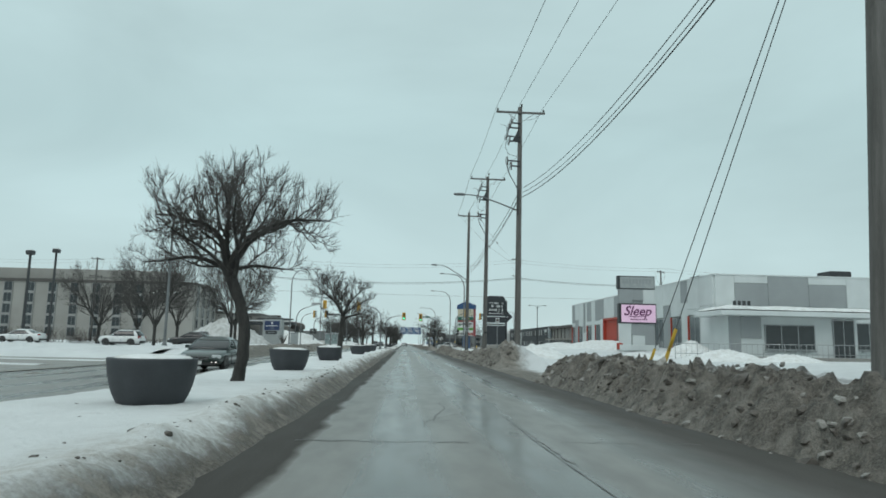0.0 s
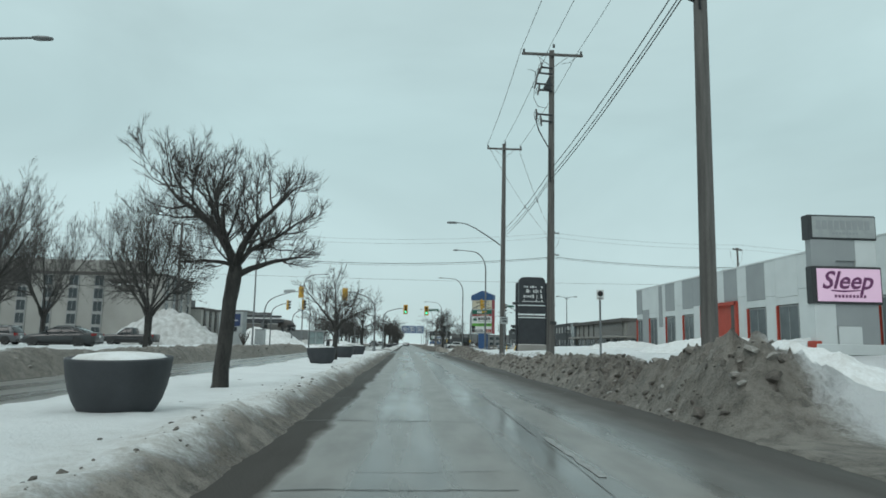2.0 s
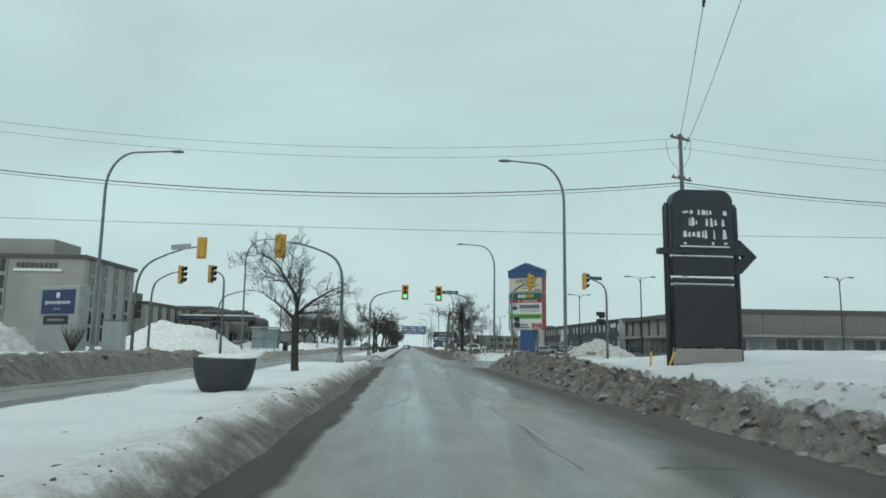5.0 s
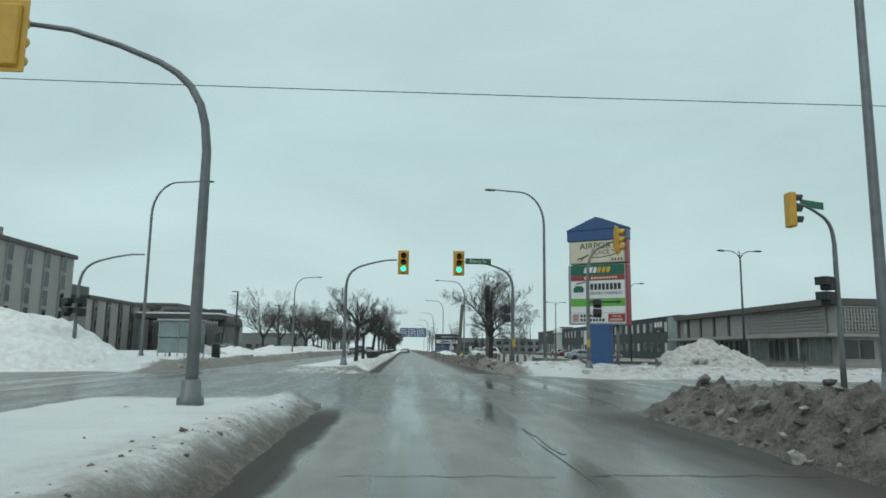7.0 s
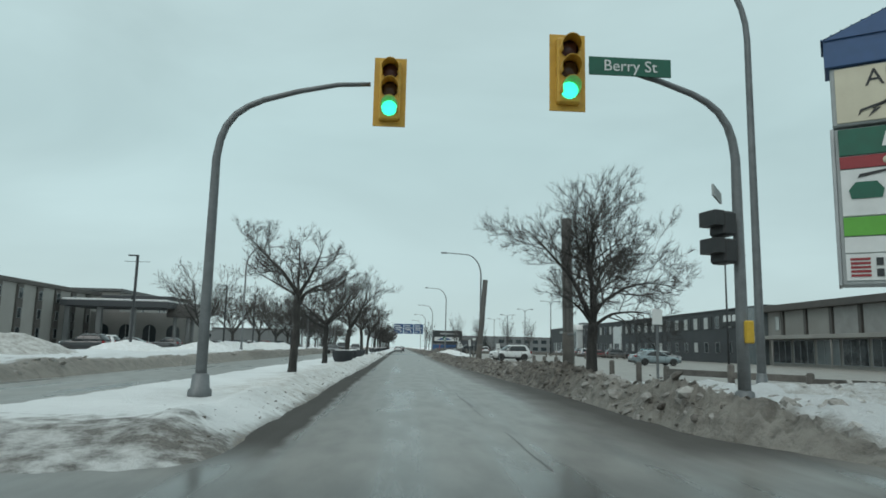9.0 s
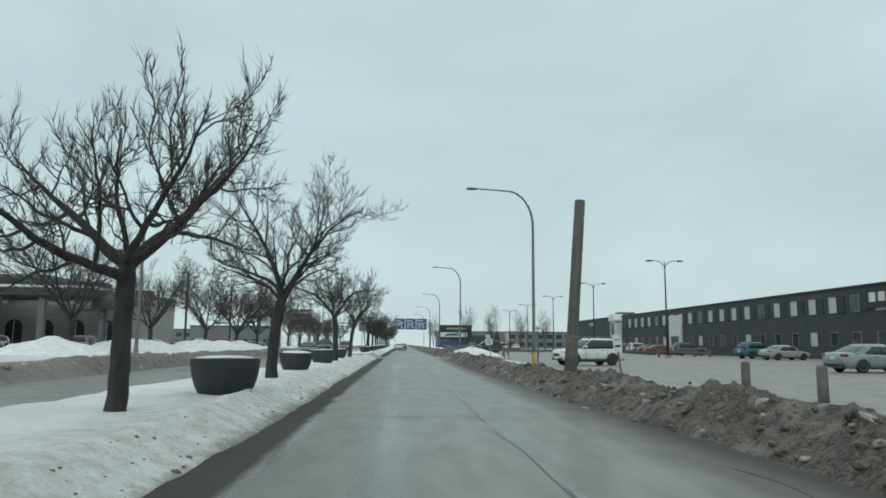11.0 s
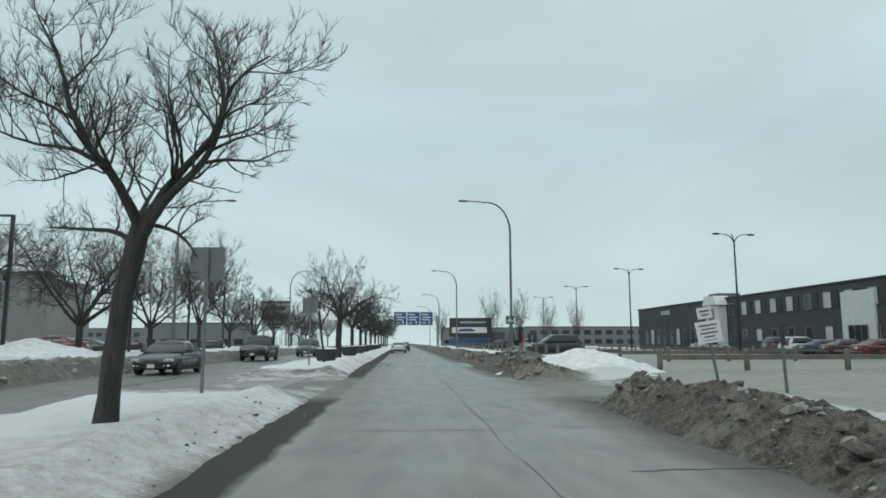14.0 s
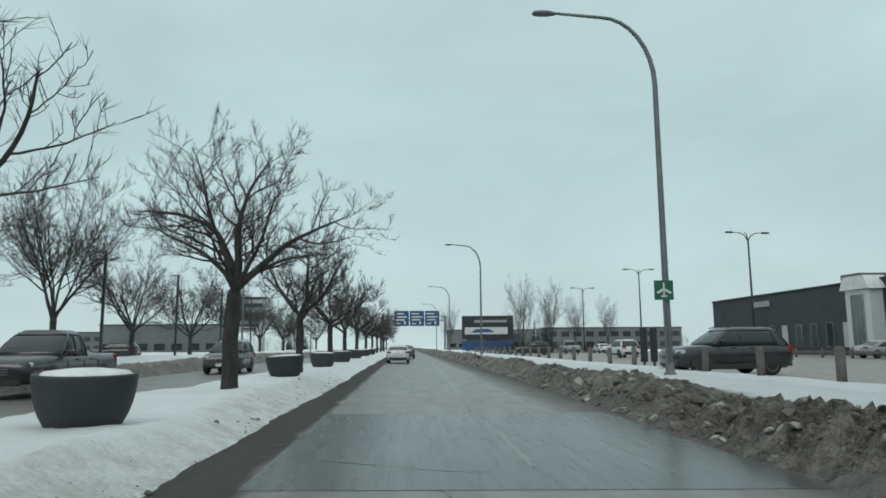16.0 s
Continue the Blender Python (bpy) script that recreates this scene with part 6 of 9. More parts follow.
for px, y, hx, hz in ((9.5, 111.2, 5.85, 12.75), (9.42, 144.6, 5.65, 12.45), (8.72, 202.2, 4.62, 11.75), (8.37, 255.7, 4.7, 12.4), (8.2, 308.0, 4.75, 12.3), (8.2, 361.0, 4.75, 12.3), (8.2, 414.0, 4.75, 12.3)):
    street_lamp(px, y, hx, hz, "tall grey steel street lamp with a curved arm over the road")
for px, y, hx, hz in ((-18.3, 53.7, -14.3, 12.7), (-18.6, 112.0, -14.4, 13.0), (-17.8, 145.3, -14.05, 12.7), (-17.2, 203.2, -13.45, 12.0), (-17.2, 255.5, -13.3, 12.2), (-17.2, 308.0, -13.3, 12.2), (-17.2, 361.0, -13.3, 12.2)):
    street_lamp(px, y, hx, hz, "tall grey steel street lamp with a curved arm across the road")


def double_lamp(x, y, h=10.8):
    z0 = gz(x, y)
    t = thing("parking_lot_lamp", "slim dark lamp post with two curved arms in the parking lot", "lamp post", (x, y, z0), "parking lot lamps")
    H = h - z0
    part("pole", Geo().tube([(0, 0, -0.2), (0, 0, H - 0.6)], [0.12, 0.07], 10), M["dark_steel"], t)
    part("base", Geo().lathe([(0.3, -0.2), (0.3, 0.6), (0.26, 0.65)], 14), M["concrete"], t)
    for s in (-1, 1):
        pts = [(0, 0, H - 0.7), (s * 0.3, 0, H - 0.25), (s * 0.8, 0, H - 0.02), (s * 1.5, 0, H + 0.02)]
        part("lamp_arm", Geo().tube(pts, [0.05, 0.045, 0.04, 0.035], 7), M["dark_steel"], t)
        part("lamp_head", head_geo((s * 1.75, 0, H + 0.0)), M["dark_steel"], t)
    part("lamp_arm", Geo().tube([(0, 0, H - 0.7), (0.1, 0.3, H - 0.1), (0.2, 0.7, H + 0.15)], [0.05, 0.045, 0.035], 7), M["dark_steel"], t)
    return t


dl = double_lamp(29.3, 231.7)
for x, y in ((29.75, 262.2), (29.9, 291.6), (30.1, 320.4), (30.2, 349.0), (30.0, 188.6), (30.9, 159.5), (56.0, 156.0)):
    copy_thing(dl, pose(x, y, gz(x, y), 0, 0, (y * 7) % 9))


def verge_post(x, y, h=7.8):
    """A square dark post with a lamp on top and two thin cross rods."""
    z0 = gz(x, y)
    t = thing("banner_post", "square dark post with cross rods and a small lamp", "lamp post", (x, y, z0), "banner posts")
    H = h - z0
    part("post", Geo().box((0, 0, H / 2 - 0.1), (0.17, 0.17, H + 0.2), 0.02), M["dark_steel"], t)
    part("lamp_head", Geo().box((-0.3, 0, H + 0.02), (0.75, 0.26, 0.09), 0.02), M["dark_steel"], t)
    for z in (H - 0.45, H - 2.9):
        part("cross_rod", Geo().tube([(-0.95, 0, z), (0.95, 0, z)], 0.018, 6), M["dark_steel"], t)
    part("outlet_box", Geo().box((-0.12, -0.1, H * 0.55), (0.1, 0.18, 0.32), 0.015), M["dark_steel"], t)
    return t


vp = verge_post(-20.0, 238.6)
for y in (207.0, 222.5, 254.8, 268.5, 281.0, 295.8, 310.5, 325.0, 180.0):
    copy_thing(vp, pose(-20.1, y, gz(-20.1, y)))


def lot_lamp(x, y, h, label):
    z0 = gz(x, y)
    t = thing("lot_lamp", label, "lamp post", (x, y, z0), "hotel lot lamps")
    part("post", Geo().box((0, 0, (h - z0) / 2), (0.3, 0.3, h - z0 + 0.2), 0.03, taper=0.75), M["dark_steel"], t)
    part("lamp_head", Geo().box((0, 0, h - z0 + 0.25), (0.8, 0.8, 0.5), 0.05), M["dark_steel"], t)
    part("snow_cap", Geo().box((0, 0, h - z0 + 0.54), (0.7, 0.7, 0.08), 0.03), M["clod_white"], t)
    return t


lot_lamp(-45.5, 84.5, 11.0, "square dark lamp post on the hotel lot")
lot_lamp(-47.5, 94.5, 12.5, "square dark lamp post on the hotel lot")


# ---------------------------------------------------------------- traffic signals
def signal_head(t, c, face, lit=True, board=True, big=1.0):
    """A yellow three-lamp signal; face is the angle to which its lenses look, 0 towards -y."""
    m = Matrix.Translation(c) @ Matrix.Rotation(radians(face), 4, "Z")

    def put(name, g, mat, parent, label=""):
        me = fix_normals(g.mesh(name, mat))
        me.transform(m)
        return part(name, me, None, parent, label)

    s = big
    head = put("signal_head", Geo().box((0, 0, 0), (0.42 * s, 0.24 * s, 1.22 * s), 0.04), M["sig_yellow"], t, "yellow three-lamp signal head")
    if board:
        put("backboard", Geo().box((0, 0.03, 0), (0.64 * s, 0.03, 1.42 * s), 0.012), M["sig_yellow"], t)
    for k, mat in ((0.38, "lens_red"), (0.0, "lens_amber"), (-0.38, "lens_green" if lit else "lens_red")):
        z = k * s
        put("lens", Geo().lathe([(0.0, -0.03), (0.10 * s, -0.012), (0.155 * s, 0.02), (0.155 * s, 0.05)], 18, (0, -0.155 * s, z), "Y"), M[mat], head, "lit green lens" if mat == "lens_green" else "")
        v, f = [], []
        for i in range(13):
            a = radians(-30 + 240 * i / 12)
            x, zz = 0.175 * s * math.cos(a), 0.175 * s * math.sin(a)
            v += [(x, -0.12 * s, z + zz), (x * 1.0, (-0.34 - 0.08 * math.sin(a)) * s, z + zz)]
            v += [(x * 0.93, -0.12 * s, z + zz * 0.93), (x * 0.93, (-0.34 - 0.08 * math.sin(a)) * s, z + zz * 0.93)]
        for i in range(12):
            a, b = 4 * i, 4 * i + 4
            f += [(a, a + 1, b + 1, b), (a + 2, b + 2, b + 3, a + 3), (a + 1, a + 3, b + 3, b + 1)]
        put("visor", Geo().add(v, f), M["sig_black" if not board else "sig_yellow"], head)
    return head


def walk_head(t, c, face, label="dark pedestrian signal box"):
    m = Matrix.Translation(c) @ Matrix.Rotation(radians(face), 4, "Z")
    for dz in (0.26, -0.26):
        g = Geo().box((0, 0, dz), (0.44, 0.30, 0.46), 0.04)
        g.prism([(-0.22, dz - 0.05), (0.22, dz - 0.05), (0.22, dz + 0.23), (-0.22, dz + 0.23)], -0.36, -0.15)
        me = fix_normals(g.mesh("walk_signal", M["sig_black"]))
        me.transform(m)
        part("walk_signal", me, None, t, label)
    g = Geo()
    for dz in (0.45, -0.45):
        g.tube([(c[0], c[1], c[2] + dz), (0, 0, c[2] + dz)], 0.022, 6)
    part("bracket", g, M["galv"], t)


def mast(x, y, tip, arm_z, label, curve=2.0, r=0.11):
    """A signal pole whose top bends over into an arm; tip is the arm's end in the plan."""
    z0 = gz(x, y)
    t = thing("traffic_signal", label, "traffic signal", (x, y, z0), "traffic signals")
    d = Vector((tip[0] - x, tip[1] - y, 0))
    L = d.length
    d.normalize()
    top = arm_z - z0
    pts, rad = [Vector((0, 0, -0.2)), Vector((0, 0, 1.5)), Vector((0, 0, top - 1.15 * curve))], [r * 1.1, r, r * 0.85]
    for k, (out, down) in enumerate(((0.0, 0.875), (0.018, 0.675), (0.05, 0.525), (0.11, 0.39), (0.19, 0.295), (0.29, 0.22), (0.52, 0.11), (0.78, 0.02), (1.0, 0.0))):
        pts.append(d * L * out + Vector((0, 0, top - down * curve)))
        rad.append(r * (0.84 - 0.42 * (k + 1) / 9))
    part("mast", Geo().tube(pts, rad, 12), M["galv"], t)
    part("base_flange", Geo().lathe([(0.24, -0.1), (0.24, 0.12), (0.19, 0.16), (0.17, 0.42), (r, 0.46)], 12), M["galv"], t, "cast pole base")
    return t


sA = mast(-3.93, 141.45, (-0.75, 141.4), 6.95, "grey mast signal showing green on the median", 2.0)
signal_head(sA, (3.6, -0.05, 6.80 - gz(-3.93, 141.45)), 0, big=1.09)
sB = mast(6.45, 139.7, (3.5, 139.4), 6.75, "grey mast signal showing green with a green street name sign", 1.9)
signal_head(sB, (-3.38, -0.35, 6.55 - gz(6.45, 139.7)), 0, big=1.07)
zB = gz(6.45, 139.7)
nm = part("street_name_sign", Geo().box((-2.2, -0.42, 6.68 - zB), (1.58, 0.03, 0.36), 0.01), M["sign_green"], sB, "green street name sign with white letters")
part("letters", text_mesh("Berry St", 0.31, 0.004), M["white"], nm, at=(-2.2, -0.442, 6.68 - zB))
walk_head(sB, (-0.36, -0.12, 3.5 - zB), -75)
part("button_box", Geo().box((0.05, -0.16, 1.75 - zB), (0.16, 0.1, 0.42), 0.02), M["yellow"], sB, "yellow push button box")
part("street_name_sign", Geo().box((-0.35, 0.1, 4.4 - zB), (0.04, 0.9, 0.22), 0.005, rz=-0.6), M["grey_face"], sB)
sC = mast(-18.5, 117.6, (-13.7, 115.2), 7.55, "grey mast signal seen from behind across the road", 3.2)
signal_head(sC, (5.0, -2.5, 7.45 - gz(-18.5, 117.6)), 180, lit=False)
part("street_name_sign", Geo().box((3.4, -1.75, 7.6 - gz(-18.5, 117.6)), (1.7, 0.03, 0.36), 0.01, rz=-0.45), M["grey_face"], sC)
walk_head(sC, (0.3, -0.2, 3.4 - gz(-18.5, 117.6)), 200)
sC2 = mast(-17.8, 118.6, (-15.6, 117.4), 6.1, "short grey signal pole with a side-facing yellow head", 1.9, 0.085)
signal_head(sC2, (2.3, -1.2, 5.9 - gz(-17.8, 118.6)), 80, lit=False, board=False)
sC3 = mast(-12.6, 117.5, (-13.3, 117.6), 6.2, "short grey signal pole with a side-facing yellow head", 1.1, 0.085)
signal_head(sC3, (-0.95, 0.1, 6.0 - gz(-12.6, 117.5)), 70, lit=False, board=False)
sD = mast(-3.9, 110.7, (-7.2, 110.4), 7.25, "grey mast signal seen from behind on the median", 2.6)
signal_head(sD, (-3.65, -0.3, 7.0 - gz(-3.9, 110.7)), 180, lit=False)
sE = mast(14.9, 120.9, (13.25, 120.3), 6.45, "grey mast signal with a green street name sign on the corner", 1.5, 0.095)
signal_head(sE, (-1.8, -0.5, 6.25 - gz(14.9, 120.9)), 90, lit=False, board=False)
part("street_name_sign", Geo().box((-0.9, -0.3, 6.5 - gz(14.9, 120.9)), (1.2, 0.03, 0.26), 0.01, rz=0.4), M["sign_green"], sE)
walk_head(sE, (-0.4, -0.1, 3.5 - gz(14.9, 120.9)), -70)
sF = mast(9.9, 135.1, (11.9, 135.3), 7.5, "grey mast signal with pedestrian heads on the far corner", 2.4, 0.11)
signal_head(sF, (1.75, 0.1, 7.5 - gz(9.9, 135.1)), 60, lit=False, big=1.15)
walk_head(sF, (0.5, -0.1, 3.65 - gz(9.9, 135.1)), -20)
part("button_box", Geo().box((-0.05, -0.17, 1.75 - gz(9.9, 135.1)), (0.16, 0.1, 0.42), 0.02), M["yellow"], sF, "yellow push button box")
sG = mast(-17.9, 136.0, (-14.9, 137.0), 6.4, "grey mast signal on the corner across the road", 2.2, 0.1)
walk_head(sG, (0.35, -0.2, 3.3 - gz(-17.9, 136.0)), -30)
walk_head(sG, (-0.5, -0.1, 3.3 - gz(-17.9, 136.0)), 60)


# ---------------------------------------------------------------- small signs on posts
def post_sign(x, y, w, h, top, mat, label, face=0.0, marks=(), lean=0.0, post="galv"):
    z0 = gz(x, y)
    t = thing("road_sign", label, "road sign", pose(x, y, z0, 0, lean, face))
    H = top - z0
    part("post", Geo().box((0, 0.03, H / 2 - 0.2), (0.07, 0.05, H + 0.3), 0.008), M[post], t)
    p = part("plate", Geo().box((0, -0.01, H - h / 2), (w, 0.018, h), 0.006), M[mat], t)
    for bx, bz, bw, bh, bm in marks:
        part("marking", Geo().box((bx, -0.022, H - h / 2 + bz), (bw, 0.005, bh)), M[bm], p)
    return t


ns = post_sign(7.2, 53.2, 0.28, 0.37, 3.42, "white", "small white sign with a dark ring on a steel post", marks=((0, -0.13, 0.18, 0.04, "sig_black"),))
part("ring", Geo().lathe([(0.075, -0.028), (0.11, -0.028), (0.11, -0.018), (0.075, -0.018)], 20, (0, 0, 3.42 - gz(7.2, 53.2) - 0.15), "Y"), M["sig_black"], ns, "dark ring")
part("symbol", Geo().box((0, -0.024, 3.42 - gz(7.2, 53.2) - 0.15), (0.07, 0.008, 0.07)), M["sign_red"], ns)
post_sign(6.95, 77.0, 0.55, 0.52, 3.3, "grey_face", "square pale sign board on a post beside the utility pole", marks=((0, 0.12, 0.36, 0.08, "dark_steel"), (0.03, -0.06, 0.3, 0.12, "dark_steel")))
post_sign(-4.35, 218.3, 0.75, 0.75, 3.45, "galv", "grey back of a square road sign on the median", 180)
post_sign(-4.55, 236.8, 0.75, 0.75, 3.5, "galv", "grey back of a square road sign on the median", 180)
post_sign(8.0, 181.8, 0.3, 0.62, 1.75, "white", "small white sign leaning out of the snow bank", lean=-7, marks=((0, 0.12, 0.2, 0.03, "sig_black"), (0, -0.1, 0.2, 0.08, "sig_black")))
post_sign(7.0, 192.2, 0.28, 0.22, 2.3, "white", "small white sign on a pale post in the snow bank", marks=((0, 0, 0.2, 0.03, "sig_black"),))
nb = post_sign(8.35, 220.7, 0.68, 0.58, 1.9, "white", "white notice boards with rows of dark lines on a tilted post", lean=-9,
               marks=((0, 0.18, 0.5, 0.035, "dark_steel"), (0, 0.08, 0.4, 0.03, "dark_steel"), (0, -0.02, 0.48, 0.035, "dark_steel"), (0, -0.12, 0.3, 0.03, "dark_steel"), (0, -0.21, 0.4, 0.03, "grey_face")))
part("upper_plate", Geo().box((-0.02, -0.01, 2.12 - gz(8.35, 220.7)), (0.40, 0.018, 0.30), 0.006), M["white"], nb)
bars(nb, [(-0.02, 2.17 - gz(8.35, 220.7), 0.28, 0.035), (-0.02, 2.07 - gz(8.35, 220.7), 0.2, 0.03)], -0.024, "dark_steel")
post_sign(9.0, 214.2, 0.30, 0.72, 2.35, "white", "narrow striped marker board on a tilted post", lean=-6, marks=((-0.07, 0, 0.06, 0.66, "dark_steel"), (0.08, 0, 0.05, 0.66, "grey_face")))
post_sign(9.35, 219.3, 0.12, 0.5, 1.75, "dark_steel", "thin dark marker stake beside the lot", lean=-2)
post_sign(7.6, 147.0, 0.3, 0.45, 2.6, "white", "small white sign on a post beside the tree")
ps = post_sign(8.22, 255.5, 0.62, 0.62, 3.35, "sign_green", "green airport sign with a white aeroplane symbol on the lamp post")
plane = Geo().box((0, 0, 0.0), (0.05, 0.006, 0.46)).box((-0.1, 0, -0.02), (0.28, 0.006, 0.07), ry=-0.55).box((0.1, 0, -0.02), (0.28, 0.006, 0.07), ry=0.55).box((0, 0, -0.19), (0.2, 0.006, 0.05))
part("symbol", plane, M["white"], ps, at=(0, -0.024, 3.35 - gz(8.22, 255.5) - 0.31))
for x, y, z, s in ((7.3, 62.48, 2.45, 0.3), (7.12, 78.97, 3.35, 0.28)):
    ob = part("pole_plate", Geo().box((0.05, -0.01, 0), (s * 1.1, 0.015, s * 0.55), 0.004), M["sig_black"], at=(x + 0.06, y, z))
    tagged(ob, "small dark plate nailed to the utility pole", "plate")
ob = part("bollard", Geo().tube([(0, 0, -0.3), (0, 0, 0.98), (0, 0, 1.03)], [0.085, 0.085, 0.06], 14), M["yellow"], at=pose(8.3, 199.6, gz(8.3, 199.6), 0, -5, 0))
tagged(ob, "yellow steel bollard beside the parking lot", "bollard")


# ---------------------------------------------------------------- timber rail fences round the lots
def rail_run(pts, label, h=0.85, rail=True):
    for i, (x, y) in enumerate(pts):
        lv = lambda a, b: max(gz(a, b), 0.08) if b > 143 else gz(a, b)
        t = thing("fence_post", label, "fence post", (x, y, lv(x, y)), "timber fence posts")
        part("post", Geo().lathe([(0.12, -0.3), (0.12, h - 0.05), (0.09, h), (0.0, h + 0.02)], 10), M["rail_wood"], t)
        if rail and i + 1 < len(pts):
            q = pts[i + 1]
            d = Vector((q[0] - x, q[1] - y, lv(*q) - lv(x, y)))
            g = Geo().box((d.x / 2, d.y / 2, h * 0.62 + d.z / 2), (math.hypot(d.x, d.y), 0.12, 0.22), 0.015, rz=math.atan2(d.y, d.x))
            part("rail", g, M["rail_wood"], t)


rail_run([(9.6, 176), (9.6, 172.5), (9.6, 169), (9.6, 165.5), (9.7, 162), (9.8, 158.5), (9.9, 155.2)], "grey timber post along the parking lot", rail=False)
rail_run([(10.2, 153.0), (11.4, 150.3), (12.8, 148.0), (14.9, 146.2), (17.6, 145.8), (20.5, 145.6), (24, 145.4), (28, 145.2)], "grey timber post with a rail at the lot corner", 0.72)
rail_run([(10.9, 251 + 3.9 * i) for i in range(24)], "grey timber post along the parking lot", rail=False)
rail_run([(11.2, 232.5), (15, 232.3), (19.5, 232.2), (24, 232.2), (28.5, 232.2)], "grey timber post with a rail beside the driveway", 0.95)
rail_run([(11.4, 246.0), (13.8, 246.2), (17.0, 246.3), (21.0, 246.4), (25.5, 246.5)], "grey timber post with a rail across the lot", 0.95)
rail_run([(36.0, 236 + 4 * i) for i in range(24)], "grey timber post with a rail before the dark building", 0.8)
kiosk = thing("entry_sign", "pair of tall dark sign boards beside the lot", "sign", (12.5, 269.0, gz(12.5, 269.0)))
for x in (-0.28, 0.28):
    part("board", Geo().box((x, 0.2 * x, 1.5), (0.36, 0.12, 1.75), 0.02), M["dark_steel"], kiosk)
    part("leg", Geo().box((x, 0.2 * x, 0.35), (0.1, 0.1, 0.9), 0.01), M["dark_steel"], kiosk)


# ---------------------------------------------------------------- hydrant half buried in the bank, with its marker
z0 = gz(6.55, 241.0)
hy = thing("fire_hydrant", "red fire hydrant half buried in the ploughed snow", "fire hydrant", (6.55, 241.0, z0))
part("barrel", Geo().lathe([(0.16, -0.4), (0.16, 0.12), (0.20, 0.14), (0.20, 0.19), (0.17, 0.21)], 18), M["hydrant"], hy)
part("bonnet", Geo().lathe([(0.18, 0.20), (0.16, 0.29), (0.10, 0.36), (0.04, 0.39), (0.04, 0.44), (0.0, 0.45)], 18), M["hydrant"], hy)
for k in (-1, 1):
    part("outlet_cap", Geo().lathe([(0.085, 0.0), (0.085, 0.16), (0.05, 0.19), (0.0, 0.20)] if k > 0 else [(0.0, -0.20), (0.05, -0.19), (0.085, -0.16), (0.085, 0.0)], 12, (k * 0.14, 0, 0.06), "X"), M["hydrant"], hy)
far_hydrant = copy_thing(hy, pose(-18.4, 243.6, gz(-18.4, 243.6) + 0.15))
far_hydrant["label"] = "red fire hydrant in the snow beside a verge tree"
z0 = gz(6.3, 239.3)
mk = thing("marker_pole", "bent red marker pole standing beside the hydrant", "marker pole", (6.3, 239.3, z0))
part("rod", Geo().tube([(0, 0, -0.3), (0.02, 0, 0.40), (0.05, 0, 0.95), (0.12, 0, 1.55)], [0.035, 0.032, 0.028, 0.02], 8), M["hydrant"], mk)
part("flag", Geo().box((0.10, 0, 1.38), (0.10, 0.02, 0.28), 0.01, ry=0.15), M["hydrant"], mk)

# ---------------------------------------------------------------- pylon signs
# grey and white pylon with a lit display, before the red and grey building
z0 = gz(20.0, 58.3)
py = thing("pylon_sign", "grey and white pylon sign with a pink lit display panel", "sign", (19.95, 58.3, z0))
part("header", Geo().box((0, 0, 6.95 - z0), (3.25, 0.55, 1.15), 0.03), M["dark_steel"], py)
hd = part("header_face", Geo().box((0.06, -0.29, 6.95 - z0), (3.0, 0.04, 0.98), 0.01), M["grey_face"], py)
bars(hd, [(-1.15 + 0.29 * i, 7.05 - z0, 0.21, 0.42) for i in range(9)], -0.317, "panel_grey")
bars(hd, [(-0.45 + 0.16 * i, 6.66 - z0, 0.1, 0.1) for i in range(8)], -0.317, "panel_grey")
for x, w, m, a, b in ((-0.95, 1.15, "panel_grey", 5.1, 6.4), (0.1, 1.0, "panel_grey", 5.4, 6.4), (1.1, 1.0, "panel_white", 5.1, 6.4), (-1.0, 1.0, "panel_white", 1.4, 3.5), (0.1, 1.2, "panel_grey", 2.4, 3.5), (0.15, 1.1, "panel_white", 1.4, 2.4), (1.1, 0.9, "panel_grey", 1.4, 3.5)):
    part("column_panel", Geo().box((x, 0.02 * x, (a + b) / 2 - z0), (w, 0.42 + 0.02 * abs(x), b - a), 0.015), M[m], py)
part("column_core", Geo().box((0, 0.05, 3.9 - z0), (2.6, 0.3, 5.6), 0.02), M["panel_grey"], py)
part("display_case", Geo().box((0.05, -0.08, 4.27 - z0), (3.3, 0.5, 1.72), 0.03), M["dark_steel"], py)
dp = part("display", Geo().box((0.12, -0.345, 4.27 - z0), (3.0, 0.03, 1.5), 0.008), M["led_pink"], py, "lit pink display")
script = text_mesh("Sleep", 1.12, 0.004, 0.022)
script.transform(Matrix(((1, 0, 0.32, 0), (0, 1, 0, 0), (0, 0, 1, 0), (0, 0, 0, 1))))
part("letters", script, M["led_purple"], dp, "dark slanted script lettering", at=pose(0.1, -0.372, 4.45 - z0))
part("underline", Geo().tube([(-0.75, -0.37, 4.02 - z0), (-0.2, -0.37, 3.98 - z0), (0.8, -0.37, 4.05 - z0)], [0.03, 0.045, 0.02], 5), M["led_purple"], dp)
bars(dp, [(-0.55 + 0.17 * i, 3.76 - z0, 0.11, 0.13) for i in range(9)], -0.372, "led_purple")
part("planter_base", Geo().box((0.1, 0, 1.35 - z0), (3.4, 0.9, 0.5), 0.03), M["panel_white"], py)
part("stripe", Geo().box((-1.5, -0.1, 1.45 - z0), (0.35, 0.6, 0.55), 0.02), M["red"], py, "red corner block")

